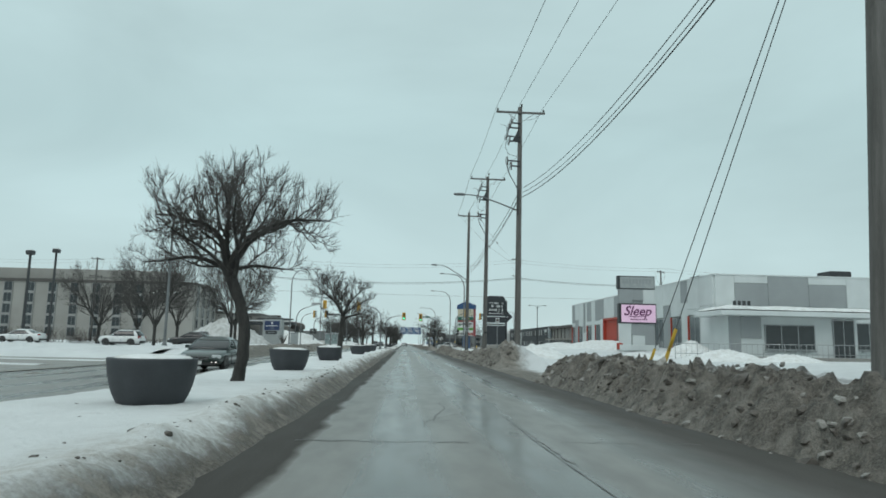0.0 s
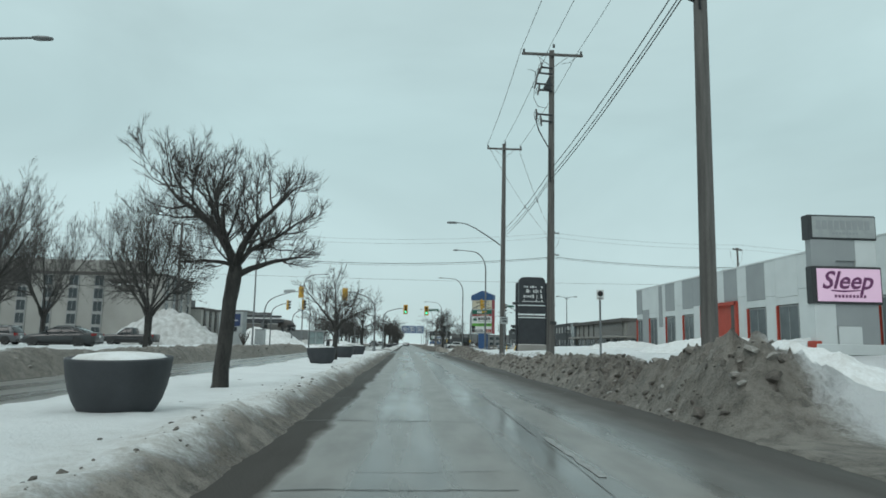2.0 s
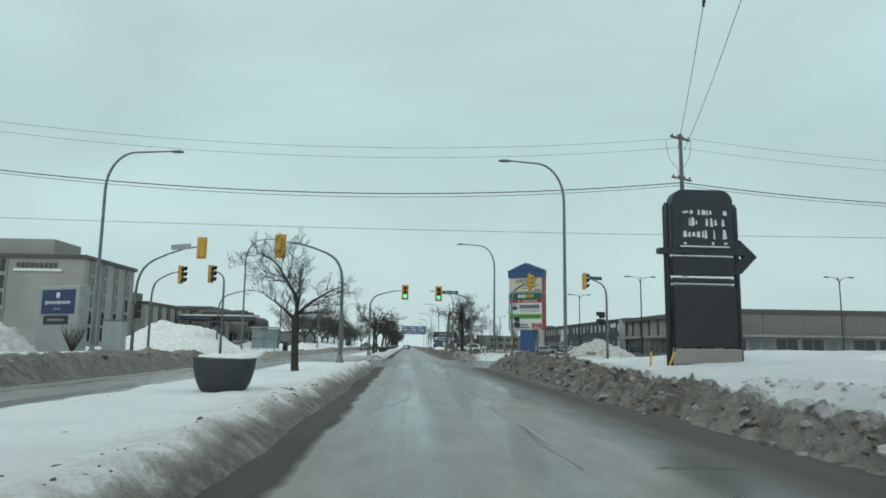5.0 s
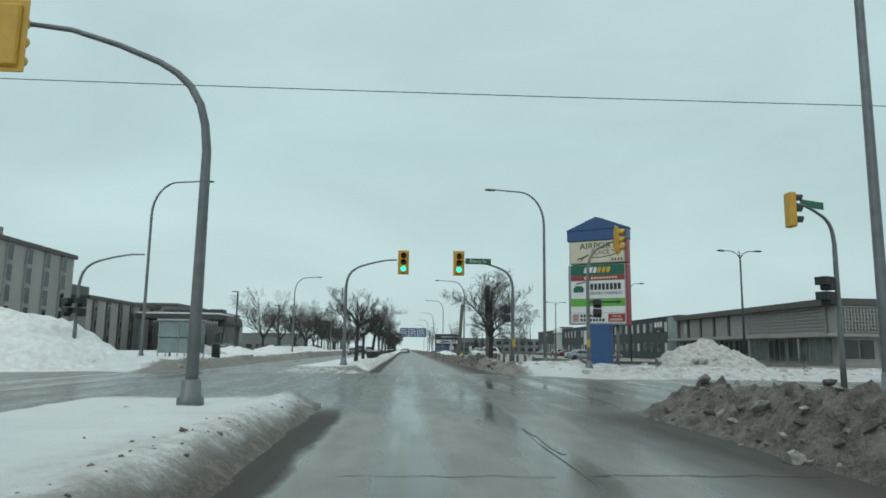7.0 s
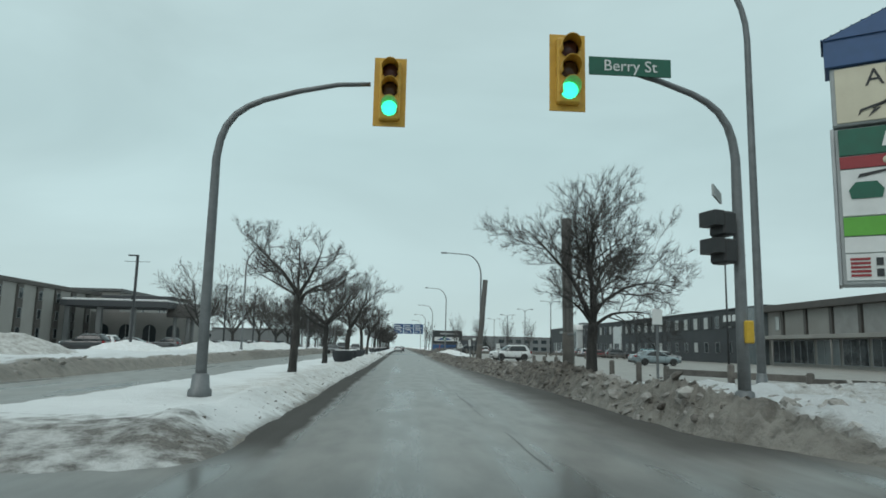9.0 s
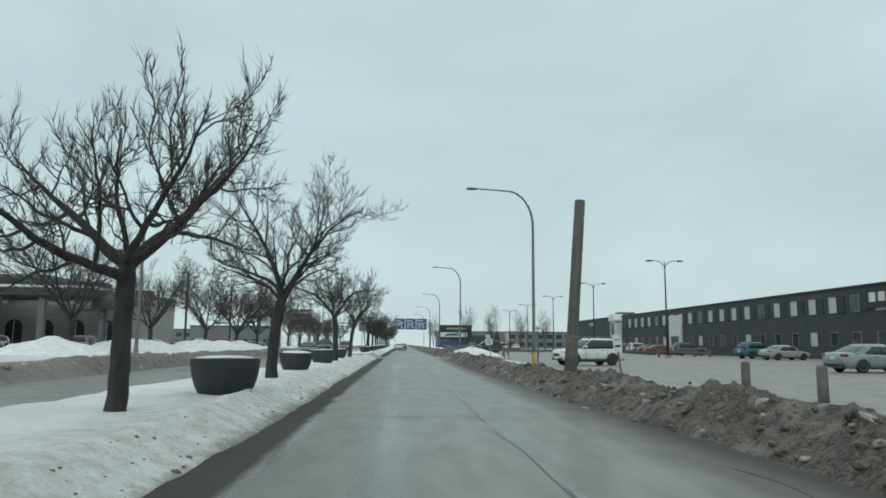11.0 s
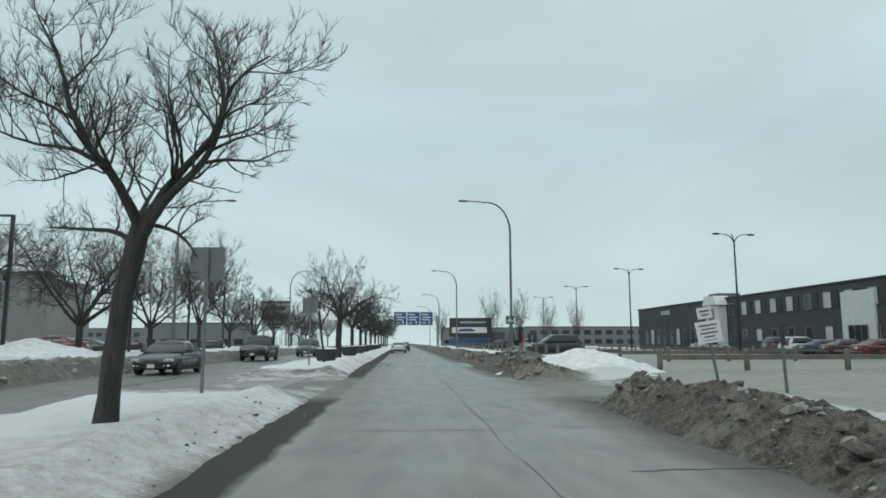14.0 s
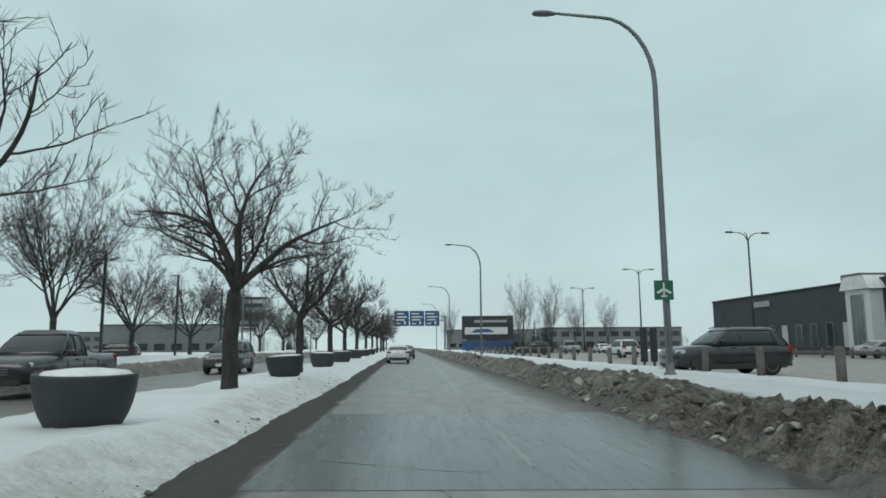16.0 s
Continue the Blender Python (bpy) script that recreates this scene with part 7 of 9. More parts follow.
# black pylon with torn lettering and an arrow
z0 = gz(13.2, 100.3)
bk = thing("pylon_sign", "tall black weathered pylon sign with torn panels and an arrow", "sign", pose(13.2, 100.2, z0, 0, 0, 2))
for x in (-1.62, 1.62):
    part("post", Geo().tube([(x, 0, -0.3), (x, 0, 7.7 - z0), (x * 0.97, 0, 7.9 - z0)], [0.14, 0.14, 0.1], 12), M["black_sign"], bk)
W, zt, zb = 1.42, 8.5 - z0, 5.75 - z0
out = [(-W, zb), (W, zb)] + [(W - 0.55 + 0.55 * math.cos(a), zt - 0.55 + 0.55 * math.sin(a)) for a in [math.pi / 2 * k / 6 for k in range(7)]]
out += [(-W + 0.55 - 0.55 * math.sin(a), zt - 0.55 + 0.55 * math.cos(a)) for a in [math.pi / 2 * k / 6 for k in range(7)]]
up = part("upper_cabinet", Geo().prism(out, -0.3, 0.3), M["black_sign"], bk)
r = random.Random(3)
for row, (z, h) in enumerate(((7.45, 0.22), (7.0, 0.42), (6.45, 0.45), (6.05, 0.16))):
    x = -0.95
    while x < 1.0:
        w = r.uniform(0.06, 0.2)
        if r.random() < 0.62:
            hh = h * r.uniform(0.35, 1.0)
            g = Geo().prism([(x, z - z0 - hh / 2), (x + w, z - z0 - hh / 2 + r.uniform(-0.05, 0.05)), (x + w * r.uniform(0.6, 1.0), z - z0 + hh / 2), (x + w * 0.1, z - z0 + hh / 2 + r.uniform(-0.04, 0.04))], -0.312, -0.303)
            part("torn_letter", g, M["white"], up, "scrap of torn white lettering" if x < -0.9 else "")
        x += w + r.uniform(0.02, 0.1)
part("torn_strip", Geo().box((0.05, -0.307, 5.9 - z0), (2.3, 0.008, 0.06)), M["white"], up)
part("crossbar", Geo().box((-0.1, -0.1, 5.68 - z0), (3.95, 0.4, 0.26), 0.02), M["black_sign"], bk)
part("arrow", Geo().prism([(1.5, 6.25 - z0), (1.78, 6.25 - z0), (2.55, 5.5 - z0), (1.78, 4.72 - z0), (1.5, 4.72 - z0), (1.5, 5.15 - z0), (1.95, 5.5 - z0), (1.5, 5.9 - z0)], -0.15, 0.15), M["black_sign"], bk, "black arrow head")
part("middle_cabinet", Geo().box((0, 0, 5.02 - z0), (2.9, 0.5, 0.82), 0.03), M["black_sign"], bk)
for z in (4.5, 4.22, 5.47):
    part("light_strip", Geo().box((0, -0.02, z - z0), (2.8, 0.42, 0.05), 0.01), M["white"], bk, "pale aluminium strip")
part("slat", Geo().box((0, 0, 4.36 - z0), (2.9, 0.45, 0.16), 0.02), M["black_sign"], bk)
part("lower_cabinet", Geo().box((0, 0, 2.78 - z0), (2.9, 0.5, 2.75), 0.03), M["black_sign"], bk)
part("base_slab", Geo().box((0, 0.1, 1.0 - z0), (3.1, 0.9, 0.7), 0.05), M["concrete"], bk)

# shopping plaza pylon with a blue roof
z0 = gz(12.5, 142.2)
yaw = math.degrees(math.atan2(141.0 - 143.1, 14.1 - 10.9))
ap = thing("pylon_sign", "tall multi-tenant pylon sign with a blue metal roof", "sign", pose(12.5, 142.3, z0, 0, 0, yaw))
W = 3.84
part("pedestal", Geo().box((0.05, 0.35, (3.1 - z0) / 2 - 0.1), (1.42, 0.75, 3.2 - z0 + 0.2), 0.02), M["sign_blue"], ap, "blue metal pedestal")
part("pedestal_post", Geo().tube([(1.15, 0.4, -0.3), (1.15, 0.4, 3.2 - z0)], 0.1, 10), M["galv"], ap)
part("cabinet", Geo().box((0, 0.35, 5.05 - z0), (W - 0.02, 0.78, 3.95), 0.03), M["grey_face"], ap)
part("side_trim", Geo().box((W / 2 + 0.02, 0.35, 5.05 - z0), (0.1, 0.86, 3.98), 0.01), M["sign_red"], ap, "red side trim")
part("side_trim", Geo().box((-W / 2 - 0.02, 0.35, 5.05 - z0), (0.08, 0.86, 3.98), 0.01), M["alu"], ap)
part("side_trim", Geo().box((W / 2 + 0.02, 0.35, 7.88 - z0), (0.1, 0.86, 1.55), 0.01), M["sign_red"], ap)
part("header_cabinet", Geo().box((0, 0.35, 7.88 - z0), (W - 0.02, 0.78, 1.55), 0.03), M["grey_face"], ap)
rf = part("roof_band", Geo().box((0, 0.35, 9.03 - z0), (W + 0.2, 1.0, 0.74), 0.015), M["sign_blue"], ap, "blue metal roof band")
rg = Geo()
for s in (-1, 1):
    for k in range(9):
        a, b = k / 9, (k + 1) / 9
        xa, xb = s * (W / 2 + 0.14) * (1 - a), s * (W / 2 + 0.14) * (1 - b)
        rg.add([(xa, -0.2, 9.4 - z0 + 0.82 * a), (xb, -0.2, 9.4 - z0 + 0.82 * b), (xb, 0.35, 9.4 - z0 + 0.82 * b + 0.04), (xa, 0.35, 9.4 - z0 + 0.82 * a + 0.04)], [(0, 1, 2, 3)])
        rg.add([(xa, 0.9, 9.4 - z0 + 0.82 * a), (xb, 0.9, 9.4 - z0 + 0.82 * b), (xb, 0.35, 9.4 - z0 + 0.82 * b + 0.04), (xa, 0.35, 9.4 - z0 + 0.82 * a + 0.04)], [(0, 1, 2, 3)])
        part("roof_rib", Geo().tube([(xa, -0.2, 9.41 - z0 + 0.82 * a), (xa, 0.35, 9.45 - z0 + 0.82 * a), (xa, 0.9, 9.41 - z0 + 0.82 * a)], 0.022, 5), M["sign_blue"], rf)
rg.prism([(-W / 2 - 0.14, 9.38 - z0), (W / 2 + 0.14, 9.38 - z0), (0, 10.2 - z0)], -0.2, -0.18).prism([(-W / 2 - 0.14, 9.38 - z0), (W / 2 + 0.14, 9.38 - z0), (0, 10.2 - z0)], 0.88, 0.9)
part("roof", rg, M["sign_blue"], rf, "ribbed blue gable roof")


def tenant(name, za, zb, mat, label=""):
    return part(name, Geo().box((0, -0.06, (za + zb) / 2 - z0), (W - 0.22, 0.04, zb - za), 0.008), M[mat], ap, label)


F = -0.092
hdr = tenant("name_panel", 7.17, 8.6, "cream", "cream panel with dark serif lettering")
part("letters", text_mesh("AIRPORT", 0.62, 0.004), M["sig_black"], hdr, at=pose(0.1, F, 8.25 - z0))
part("letters", text_mesh("PLACE", 0.44, 0.004), M["sig_black"], hdr, at=pose(0.25, F, 7.82 - z0))
part("plane_shape", Geo().prism([(-1.35, 7.3 - z0), (-1.25, 7.42 - z0), (-0.55, 7.62 - z0), (-0.5, 7.68 - z0), (-0.7, 7.64 - z0), (-1.3, 7.47 - z0)], F - 0.01, F).prism([(-1.05, 7.45 - z0), (-0.55, 7.78 - z0), (-0.75, 7.55 - z0)], F - 0.01, F)
     .prism([(-1.0, 7.45 - z0), (-1.15, 7.24 - z0), (-0.85, 7.47 - z0)], F - 0.01, F), M["sig_black"], hdr, "dark aeroplane shape")
sw = ribbon([(-0.55, 7.5), (0.3, 7.5), (1.0, 7.6), (1.4, 7.75), (1.42, 7.86), (1.0, 7.95)], 0.07, 0, 5)
part("swoosh", Geo().add([(v[0], F, v[1] - z0) for v in sw.v], sw.f), M["sig_black"], hdr)
bars(hdr, [(1.05 + 0.2 * i, 7.32 - z0, 0.1, 0.17) for i in range(4)], F, "sig_black")
sb = tenant("tenant_panel", 6.32, 7.0, "sign_green", "green tenant panel")
for i in range(6):
    part("marking", Geo().prism([(-0.9 + 0.3 * i, 6.48 - z0), (-0.68 + 0.3 * i, 6.48 - z0), (-0.58 + 0.3 * i, 6.84 - z0), (-0.8 + 0.3 * i, 6.84 - z0)], F - 0.01, F), M["white" if i < 3 else "yellow"], sb)
rb = tenant("tenant_panel", 5.98, 6.29, "sign_red", "dark red tenant panel")
bars(rb, [(-0.35 + 0.2 * i, 6.13 - z0, 0.13, 0.14) for i in range(9)], F, "cream")
part("marking", Geo().lathe([(0.0, F - 0.01), (0.1, F - 0.01), (0.1, F)], 14, (-0.8, 0, 6.13 - z0), "Y"), M["cream"], rb)
pk = tenant("tenant_panel", 4.78, 5.95, "white", "white tenant panel with dark lettering")
bars(pk, [(-0.62 + 0.26 * i, 5.55 - z0, 0.19, 0.42) for i in range(9)], F, "sig_black")
part("letters", text_mesh("AIRPORT PARKING", 0.27, 0.004), M["sig_black"], pk, at=pose(0.5, F, 5.1 - z0))
part("vehicle_shape", Geo().prism([(-1.6, 5.2 - z0), (-0.95, 5.2 - z0), (-0.9, 5.42 - z0), (-1.05, 5.62 - z0), (-1.5, 5.62 - z0), (-1.65, 5.42 - z0)], F - 0.01, F), M["sign_green"], pk)
part("vehicle_shape", Geo().prism([(-1.45, 5.72 - z0), (-0.75, 5.86 - z0), (-0.7, 5.92 - z0), (-1.4, 5.82 - z0)], F - 0.01, F), M["sig_black"], pk)
gr = tenant("tenant_panel", 4.28, 4.75, "lime", "lime green arrow panel")
part("arrow", Geo().prism([(-0.7, 4.48 - z0), (1.3, 4.48 - z0), (1.3, 4.4 - z0), (1.62, 4.53 - z0), (1.3, 4.66 - z0), (1.3, 4.58 - z0), (-0.7, 4.58 - z0)], F - 0.01, F), M["sig_black"], gr)
tenant("tenant_panel", 3.86, 4.25, "white", "blank white tenant panel")
sc = tenant("tenant_panel", 3.18, 3.83, "white", "white tenant panel with a red corner")
part("marking", Geo().box((1.25, F - 0.002, 3.5 - z0), (1.1, 0.01, 0.52)), M["sign_red"], sc)
part("letters", text_mesh("Leasing", 0.2, 0.004), M["cream"], sc, at=pose(1.25, F - 0.012, 3.62 - z0))
bars(sc, [(0.85 + 0.12 * i, 3.38 - z0, 0.08, 0.13) for i in range(7)], F - 0.01, "cream")
bars(sc, [(-1.5, 3.3 - z0 + 0.1 * i, 0.42, 0.06) for i in range(5)], F, "sign_red")
bars(sc, [(-1.1 + 0.21 * i, 3.63 - z0, 0.15, 0.19) for i in range(7)], F, "dark_steel")
bars(sc, [(-1.1 + 0.21 * i, 3.36 - z0, 0.15, 0.19) for i in range(8)], F, "dark_steel")

# hotel monument sign
z0 = gz(-21.8, 114.2)
yaw = math.degrees(math.atan2(-1.8, 3.3))
hs = thing("monument_sign", "pale stone monument sign with a blue hotel panel", "sign", pose(-21.8, 114.2, z0, 0, 0, yaw))
part("body", Geo().box((0, 0.3, (4.75 - z0) / 2 - 0.1), (3.85, 0.75, 4.75 - z0 + 0.2), 0.04), M["grey_face"], hs)
bl = part("panel", Geo().box((0, -0.09, 3.75 - z0), (3.1, 0.06, 1.5), 0.01), M["navy"], hs, "blue hotel panel")
bars(bl, [(-1.1 + 0.2 * i, 3.7 - z0, 0.12, 0.26 if i in (0, 6) else 0.17) for i in range(12)], -0.127, "white")
bars(bl, [(-0.3 + 0.14 * i, 3.3 - z0, 0.08, 0.1) for i in range(5)], -0.127, "grey_face")
part("marking", Geo().lathe([(0.14, -0.135), (0.2, -0.135), (0.2, -0.12), (0.14, -0.12)], 18, (0, 0, 4.15 - z0), "Y"), M["white"], bl)
dk = part("panel", Geo().box((-0.1, -0.09, 2.62 - z0), (2.3, 0.06, 0.55), 0.01), M["black_sign"], hs, "dark lower panel")
bars(dk, [(-0.75 + 0.17 * i, 2.62 - z0, 0.11, 0.13) for i in range(9)], -0.127, "grey_face")
box = thing("utility_cabinet", "pale grey metal utility cabinet in the snow", "cabinet", (-18.0, 113.5, gz(-18.0, 113.5)))
part("case", Geo().box((0, 0, 0.85), (1.2, 0.7, 1.9), 0.04), M["grey_face"], box)
part("lid", Geo().box((0, 0, 1.83), (1.28, 0.78, 0.08), 0.02), M["galv"], box)

# blue overhead gantry
z0 = 0.0
gn = thing("sign_gantry", "blue airport direction signs on a steel gantry over the road", "sign gantry", (0, 425, 0))
for x in (-6.2, 11.0):
    part("post", Geo().tube([(x, 0, -0.5), (x, 0, 9.8)], [0.26, 0.2], 12), M["galv"], gn)
for z in (8.4, 9.6):
    part("beam", Geo().tube([(-6.2, 0, z), (11.0, 0, z)], 0.11, 8), M["galv"], gn)
for i in range(12):
    x = -6.2 + 17.2 * i / 12
    part("brace", Geo().tube([(x, 0, 8.4), (x + 17.2 / 12, 0, 9.6)], 0.05, 5), M["galv"], gn)
for x in (-1.0, 3.25, 7.5):
    p = part("panel", Geo().box((x, -0.3, 9.0), (4.0, 0.08, 4.2), 0.04), M["sign_blue"], gn, "blue direction panel with white bars")
    for k, (dx, z, w, h) in enumerate(((-0.5, 10.3, 2.2, 0.35), (0, 9.4, 3.0, 0.35), (-0.3, 8.6, 2.4, 0.35), (0.9, 7.8, 0.5, 0.8), (-0.9, 7.6, 1.2, 0.3))):
        part("marking", Geo().box((x + dx, -0.35, z), (w, 0.01, h)), M["white"], p)

# billboard beside the lot
bb = thing("billboard", "wide roadside billboard with a dark and white picture panel", "billboard", pose(16.6, 372, gz(16.6, 372), 0, 0, -6))
for x in (-4, 0, 4):
    part("leg", Geo().tube([(x, 0.3, -0.3), (x, 0.3, 6.0)], 0.16, 8), M["dark_steel"], bb)
p = part("panel", Geo().box((0, 0, 5.2), (10.4, 0.3, 4.6), 0.04), M["dark_steel"], bb)
part("marking", Geo().box((-0.3, -0.17, 4.5), (8.6, 0.02, 1.4)), M["white"], p)
part("marking", Geo().box((0.6, -0.17, 6.4), (6.5, 0.02, 0.5)), M["grey_face"], p)
part("marking", Geo().prism([(-3.5, 4.1), (1.5, 4.2), (0.2, 4.9), (-2.5, 4.8)], -0.2, -0.18), M["sign_blue"], p)
part("base_board", Geo().box((0, 0.1, 1.6), (10.4, 0.2, 1.8), 0.03), M["sign_blue"], bb)

# ---------------------------------------------------------------- buildings
def window(parent, x, y, z, w, h, normal, glass="glass", frame=0.07, mullions=1, label="", sill=True, trans=False, deep=0.12):
    """A framed window set on a wall whose outward normal is '-x', '+x' or '-y'; (x, y, z) is its centre on the wall plane."""
    turn = {"-y": 0, "-x": -90, "+x": 90, "+y": 180}[normal]
    m = pose(x, y, z, 0, 0, turn)
    win = part("window", Geo().box((0, -0.02, 0), (w, 0.02, h)), M[glass], parent, label, at=m)
    fr = Geo()
    for s in (-1, 1):
        fr.box((s * (w / 2 - frame / 2), -0.01, 0), (frame, deep, h), 0.008)
        fr.box((0, -0.01, s * (h / 2 - frame / 2)), (w - 2 * frame, deep * 0.98, frame), 0.008)
    for k in range(mullions):
        fr.box((-w / 2 + w * (k + 1) / (mullions + 1), -0.005, 0), (frame * 0.8, deep * 0.8, h - 2 * frame), 0.006)
    if trans:
        fr.box((0, -0.004, h * 0.2), (w - 2 * frame, deep * 0.75, frame * 0.8), 0.006)
    part("frame", fr, M["alu"], win)
    if sill:
        part("sill", Geo().box((0, -0.09, -h / 2 - 0.04), (w + 0.12, 0.2, 0.07), 0.01), M["panel_grey"], win)
    return win


# --- long low building with grey and white panels and red entrances
sb = thing("office_building", "long low building clad in grey and white panels with red entrances", "building", (0, 0, 0))
X0, Y0, Y1, HT = 25.0, 54.0, 101.0, 7.35
part("wall", Geo().box(((X0 + 43) / 2 + 0.15, (Y0 + Y1) / 2, HT / 2 - 0.2), (43 - X0 - 0.3, Y1 - Y0 - 0.3, HT + 0.1), 0.03), M["panel_white"], sb)
part("roof", Geo().box((34, 77.5, HT - 0.02), (17.4, 46.4, 0.14), 0.02), M["clod_white"], sb, "snow-covered flat roof")
r = random.Random(12)
wins = [(99.2, 101.0), (95.0, 97.2), (90.4, 92.7), (86.3, 88.6), (74.2, 76.8), (70.2, 72.8), (64.8, 67.5), (60.5, 62.9), (56.6, 59.0)]
openings = wins + [(78.2, 84.6)]
cuts = sorted({Y0, Y1} | {v for w in openings for v in w})
# which pieces of the cladding are grey: by where they begin, the lower and the upper part
grey_low, grey_high = (62.9, 97.2), (59.0, 74.2, 84.6, 86.3, 90.4, 99.2)
for a, b in zip(cuts, cuts[1:]):
    mid = (a + b) / 2
    hole = any(lo <= mid <= hi for lo, hi in openings)
    low = (4.25 if (a, b) != (78.2, 84.6) else 4.9) if hole else -0.3
    tall = HT + r.choice((-0.02, 0.03, 0.0))
    if hole and b - a > 4:
        for p, q, m in ((78.2, 80.4, "panel_grey"), (80.4, 82.6, "panel_white"), (82.6, 84.6, "panel_white")):
            part("panel", Geo().box((X0, (p + q) / 2, (low + tall) / 2), (0.34, q - p - 0.02, tall - low), 0.012), M[m], sb)
        continue
    split = 4.9 + 0.25 * (int(a) % 3) if not hole else 4.75
    m1, m2 = "panel_grey" if a in grey_low else "panel_white", "panel_grey" if a in grey_high else "panel_white"
    part("panel", Geo().box((X0, mid, (low + split) / 2), (0.30, b - a - 0.02, split - low), 0.012), M[m1], sb)
    part("panel", Geo().box((X0, mid, (split + tall) / 2), (0.34, b - a - 0.02, tall - split - 0.01), 0.012), M[m2], sb)
part("panel", Geo().box((X0 - 0.08, 93.9, 5.3), (0.30, 0.8, 4.0), 0.012), M["panel_grey"], sb)
for a, b in wins:
    w = b - a - 0.35
    window(sb, X0 - 0.1, (a + b) / 2 - 0.15, 2.75, w, 2.85, "-x", "glass_sky", mullions=1, trans=False, label="dark window with a red reveal")
    part("reveal", Geo().box((X0 - 0.08, b - 0.12, 2.75), (0.34, 0.15, 2.9), 0.01), M["red"], sb, "red window reveal")
g = Geo().box((X0 + 0.02, 81.4, 2.3), (0.1, 6.2, 5.1)).box((X0 - 0.1, 78.35, 2.3), (0.45, 0.3, 5.1), 0.01).box((X0 - 0.1, 84.45, 2.3), (0.45, 0.3, 5.1), 0.01).box((X0 - 0.1, 81.4, 4.75), (0.45, 6.3, 0.25), 0.01)
part("entrance", g, M["red"], sb, "large recessed red entrance panel")
part("grille", Geo().box((X0 - 0.14, 78.9, 2.4), (0.12, 0.8, 4.6), 0.01), M["brown_trim"], sb)
# south face panels
for xa, xb, za, zb, m in ((X0, 43.0, -0.3, 4.9, "panel_white"), (X0, 26.6, 4.9, HT, "panel_white"), (26.6, 29.4, 4.9, 6.75, "panel_grey"), (29.4, 32.8, 4.9, HT, "panel_grey"), (32.8, 36.0, 4.9, 6.75, "panel_grey"),
                          (36.0, 43.0, 4.9, HT, "panel_white"), (26.6, 29.4, 6.75, HT, "panel_white"), (32.8, 36.0, 6.75, HT, "panel_white")):
    part("panel", Geo().box(((xa + xb) / 2, Y0, (za + zb) / 2), (xb - xa - 0.02, 0.30, zb - za - 0.015), 0.012), M[m], sb)
part("coping", Geo().box((34, Y0, HT + 0.05), (18.3, 0.42, 0.12), 0.02), M["panel_white"], sb)
part("coping", Geo().box((X0, 77.5, HT + 0.05), (0.42, 47.3, 0.12), 0.02), M["panel_white"], sb)
for x, y, w, d, h in ((28.5, 63, 2.6, 2.0, 0.8), (39, 60, 2.0, 2.0, 1.2), (33, 85, 2.2, 2.0, 0.8)):
    part("roof_unit", Geo().box((x, y, HT + h / 2), (w, d, h), 0.06), M["dark_steel"], sb, "dark roof ventilation unit")
# front block with its snow-covered canopy
part("porch_wall", Geo().box((29.3, 52.1, 1.9), (10.0, 3.5, 4.2), 0.02), M["panel_white"], sb)
part("porch_panel", Geo().box((24.75, 50.32, 1.85), (0.9, 0.12, 4.0), 0.012), M["panel_grey"], sb)
part("porch_panel", Geo().box((26.0, 50.32, 3.05), (1.58, 0.12, 1.6), 0.012), M["panel_grey"], sb)
part("canopy", Geo().box((29.4, 51.3, 4.05), (12.6, 4.9, 0.36), 0.03), M["panel_white"], sb, "white flat canopy")
cn = Geo()
xs, ys = np.linspace(23.2, 35.6, 60), np.linspace(49.0, 53.6, 16)
XX, YY = np.meshgrid(xs, ys)
edge = np.minimum(np.minimum(XX - 23.1, 35.7 - XX), np.minimum(YY - 48.9, 53.7 - YY))
ZZ = 4.24 + 0.42 * np.clip(edge / 1.0, 0, 1) ** 0.6 * (0.8 + 0.5 * fbm(XX * 0.5, YY * 0.5, 91)) - 0.04
idx = np.arange(15)[:, None] * 60 + np.arange(59)[None, :]
cn.add(np.stack([XX, YY, ZZ], -1).reshape(-1, 3).tolist(), np.stack([idx, idx + 1, idx + 61, idx + 60], -1).reshape(-1, 4).tolist(), True)
part("canopy_snow", cn, M["clod_white"], sb, "thick snow on the canopy")
window(sb, 29.0, 50.33, 2.35, 3.9, 1.9, "-y", mullions=2, label="wide dark front window")
window(sb, 33.2, 50.33, 2.3, 1.7, 2.9, "-y", mullions=1, label="tall glazed front door")
window(sb, 37.6, 53.73, 2.6, 2.2, 2.2, "-y", mullions=1, label="dark front window")
bars(sb, [(24.1 + 0.36 * i, 4.75, 0.24, 0.34) for i in range(4)], 48.86, "dark_steel")
# ramp with railings and steps
part("ramp", Geo().box((27.5, 48.6, 0.62), (13.5, 1.4, 0.55), 0.02), M["concrete"], sb)
rl = part("railing", Geo().tube([(19.2, 47.9, 1.72), (35.6, 47.9, 1.85), (38.0, 47.2, 1.2)], 0.028, 6), M["alu"], sb, "steel ramp railing")
part("rail", Geo().tube([(19.2, 47.9, 1.02), (35.6, 47.9, 1.15)], 0.022, 5), M["alu"], rl)
for i in range(42):
    x = 19.2 + 0.4 * i
    part("baluster", Geo().tube([(x, 47.9, 0.4), (x, 47.9, 1.72 + 0.13 * i / 41)], 0.024 if i % 4 == 0 else 0.013, 5), M["alu"], rl)
for i in range(4):
    part("step", Geo().box((37.2, 47.6 - 0.28 * i, 0.95 - 0.17 * i), (2.4, 0.32, 0.17), 0.012), M["concrete"], sb)

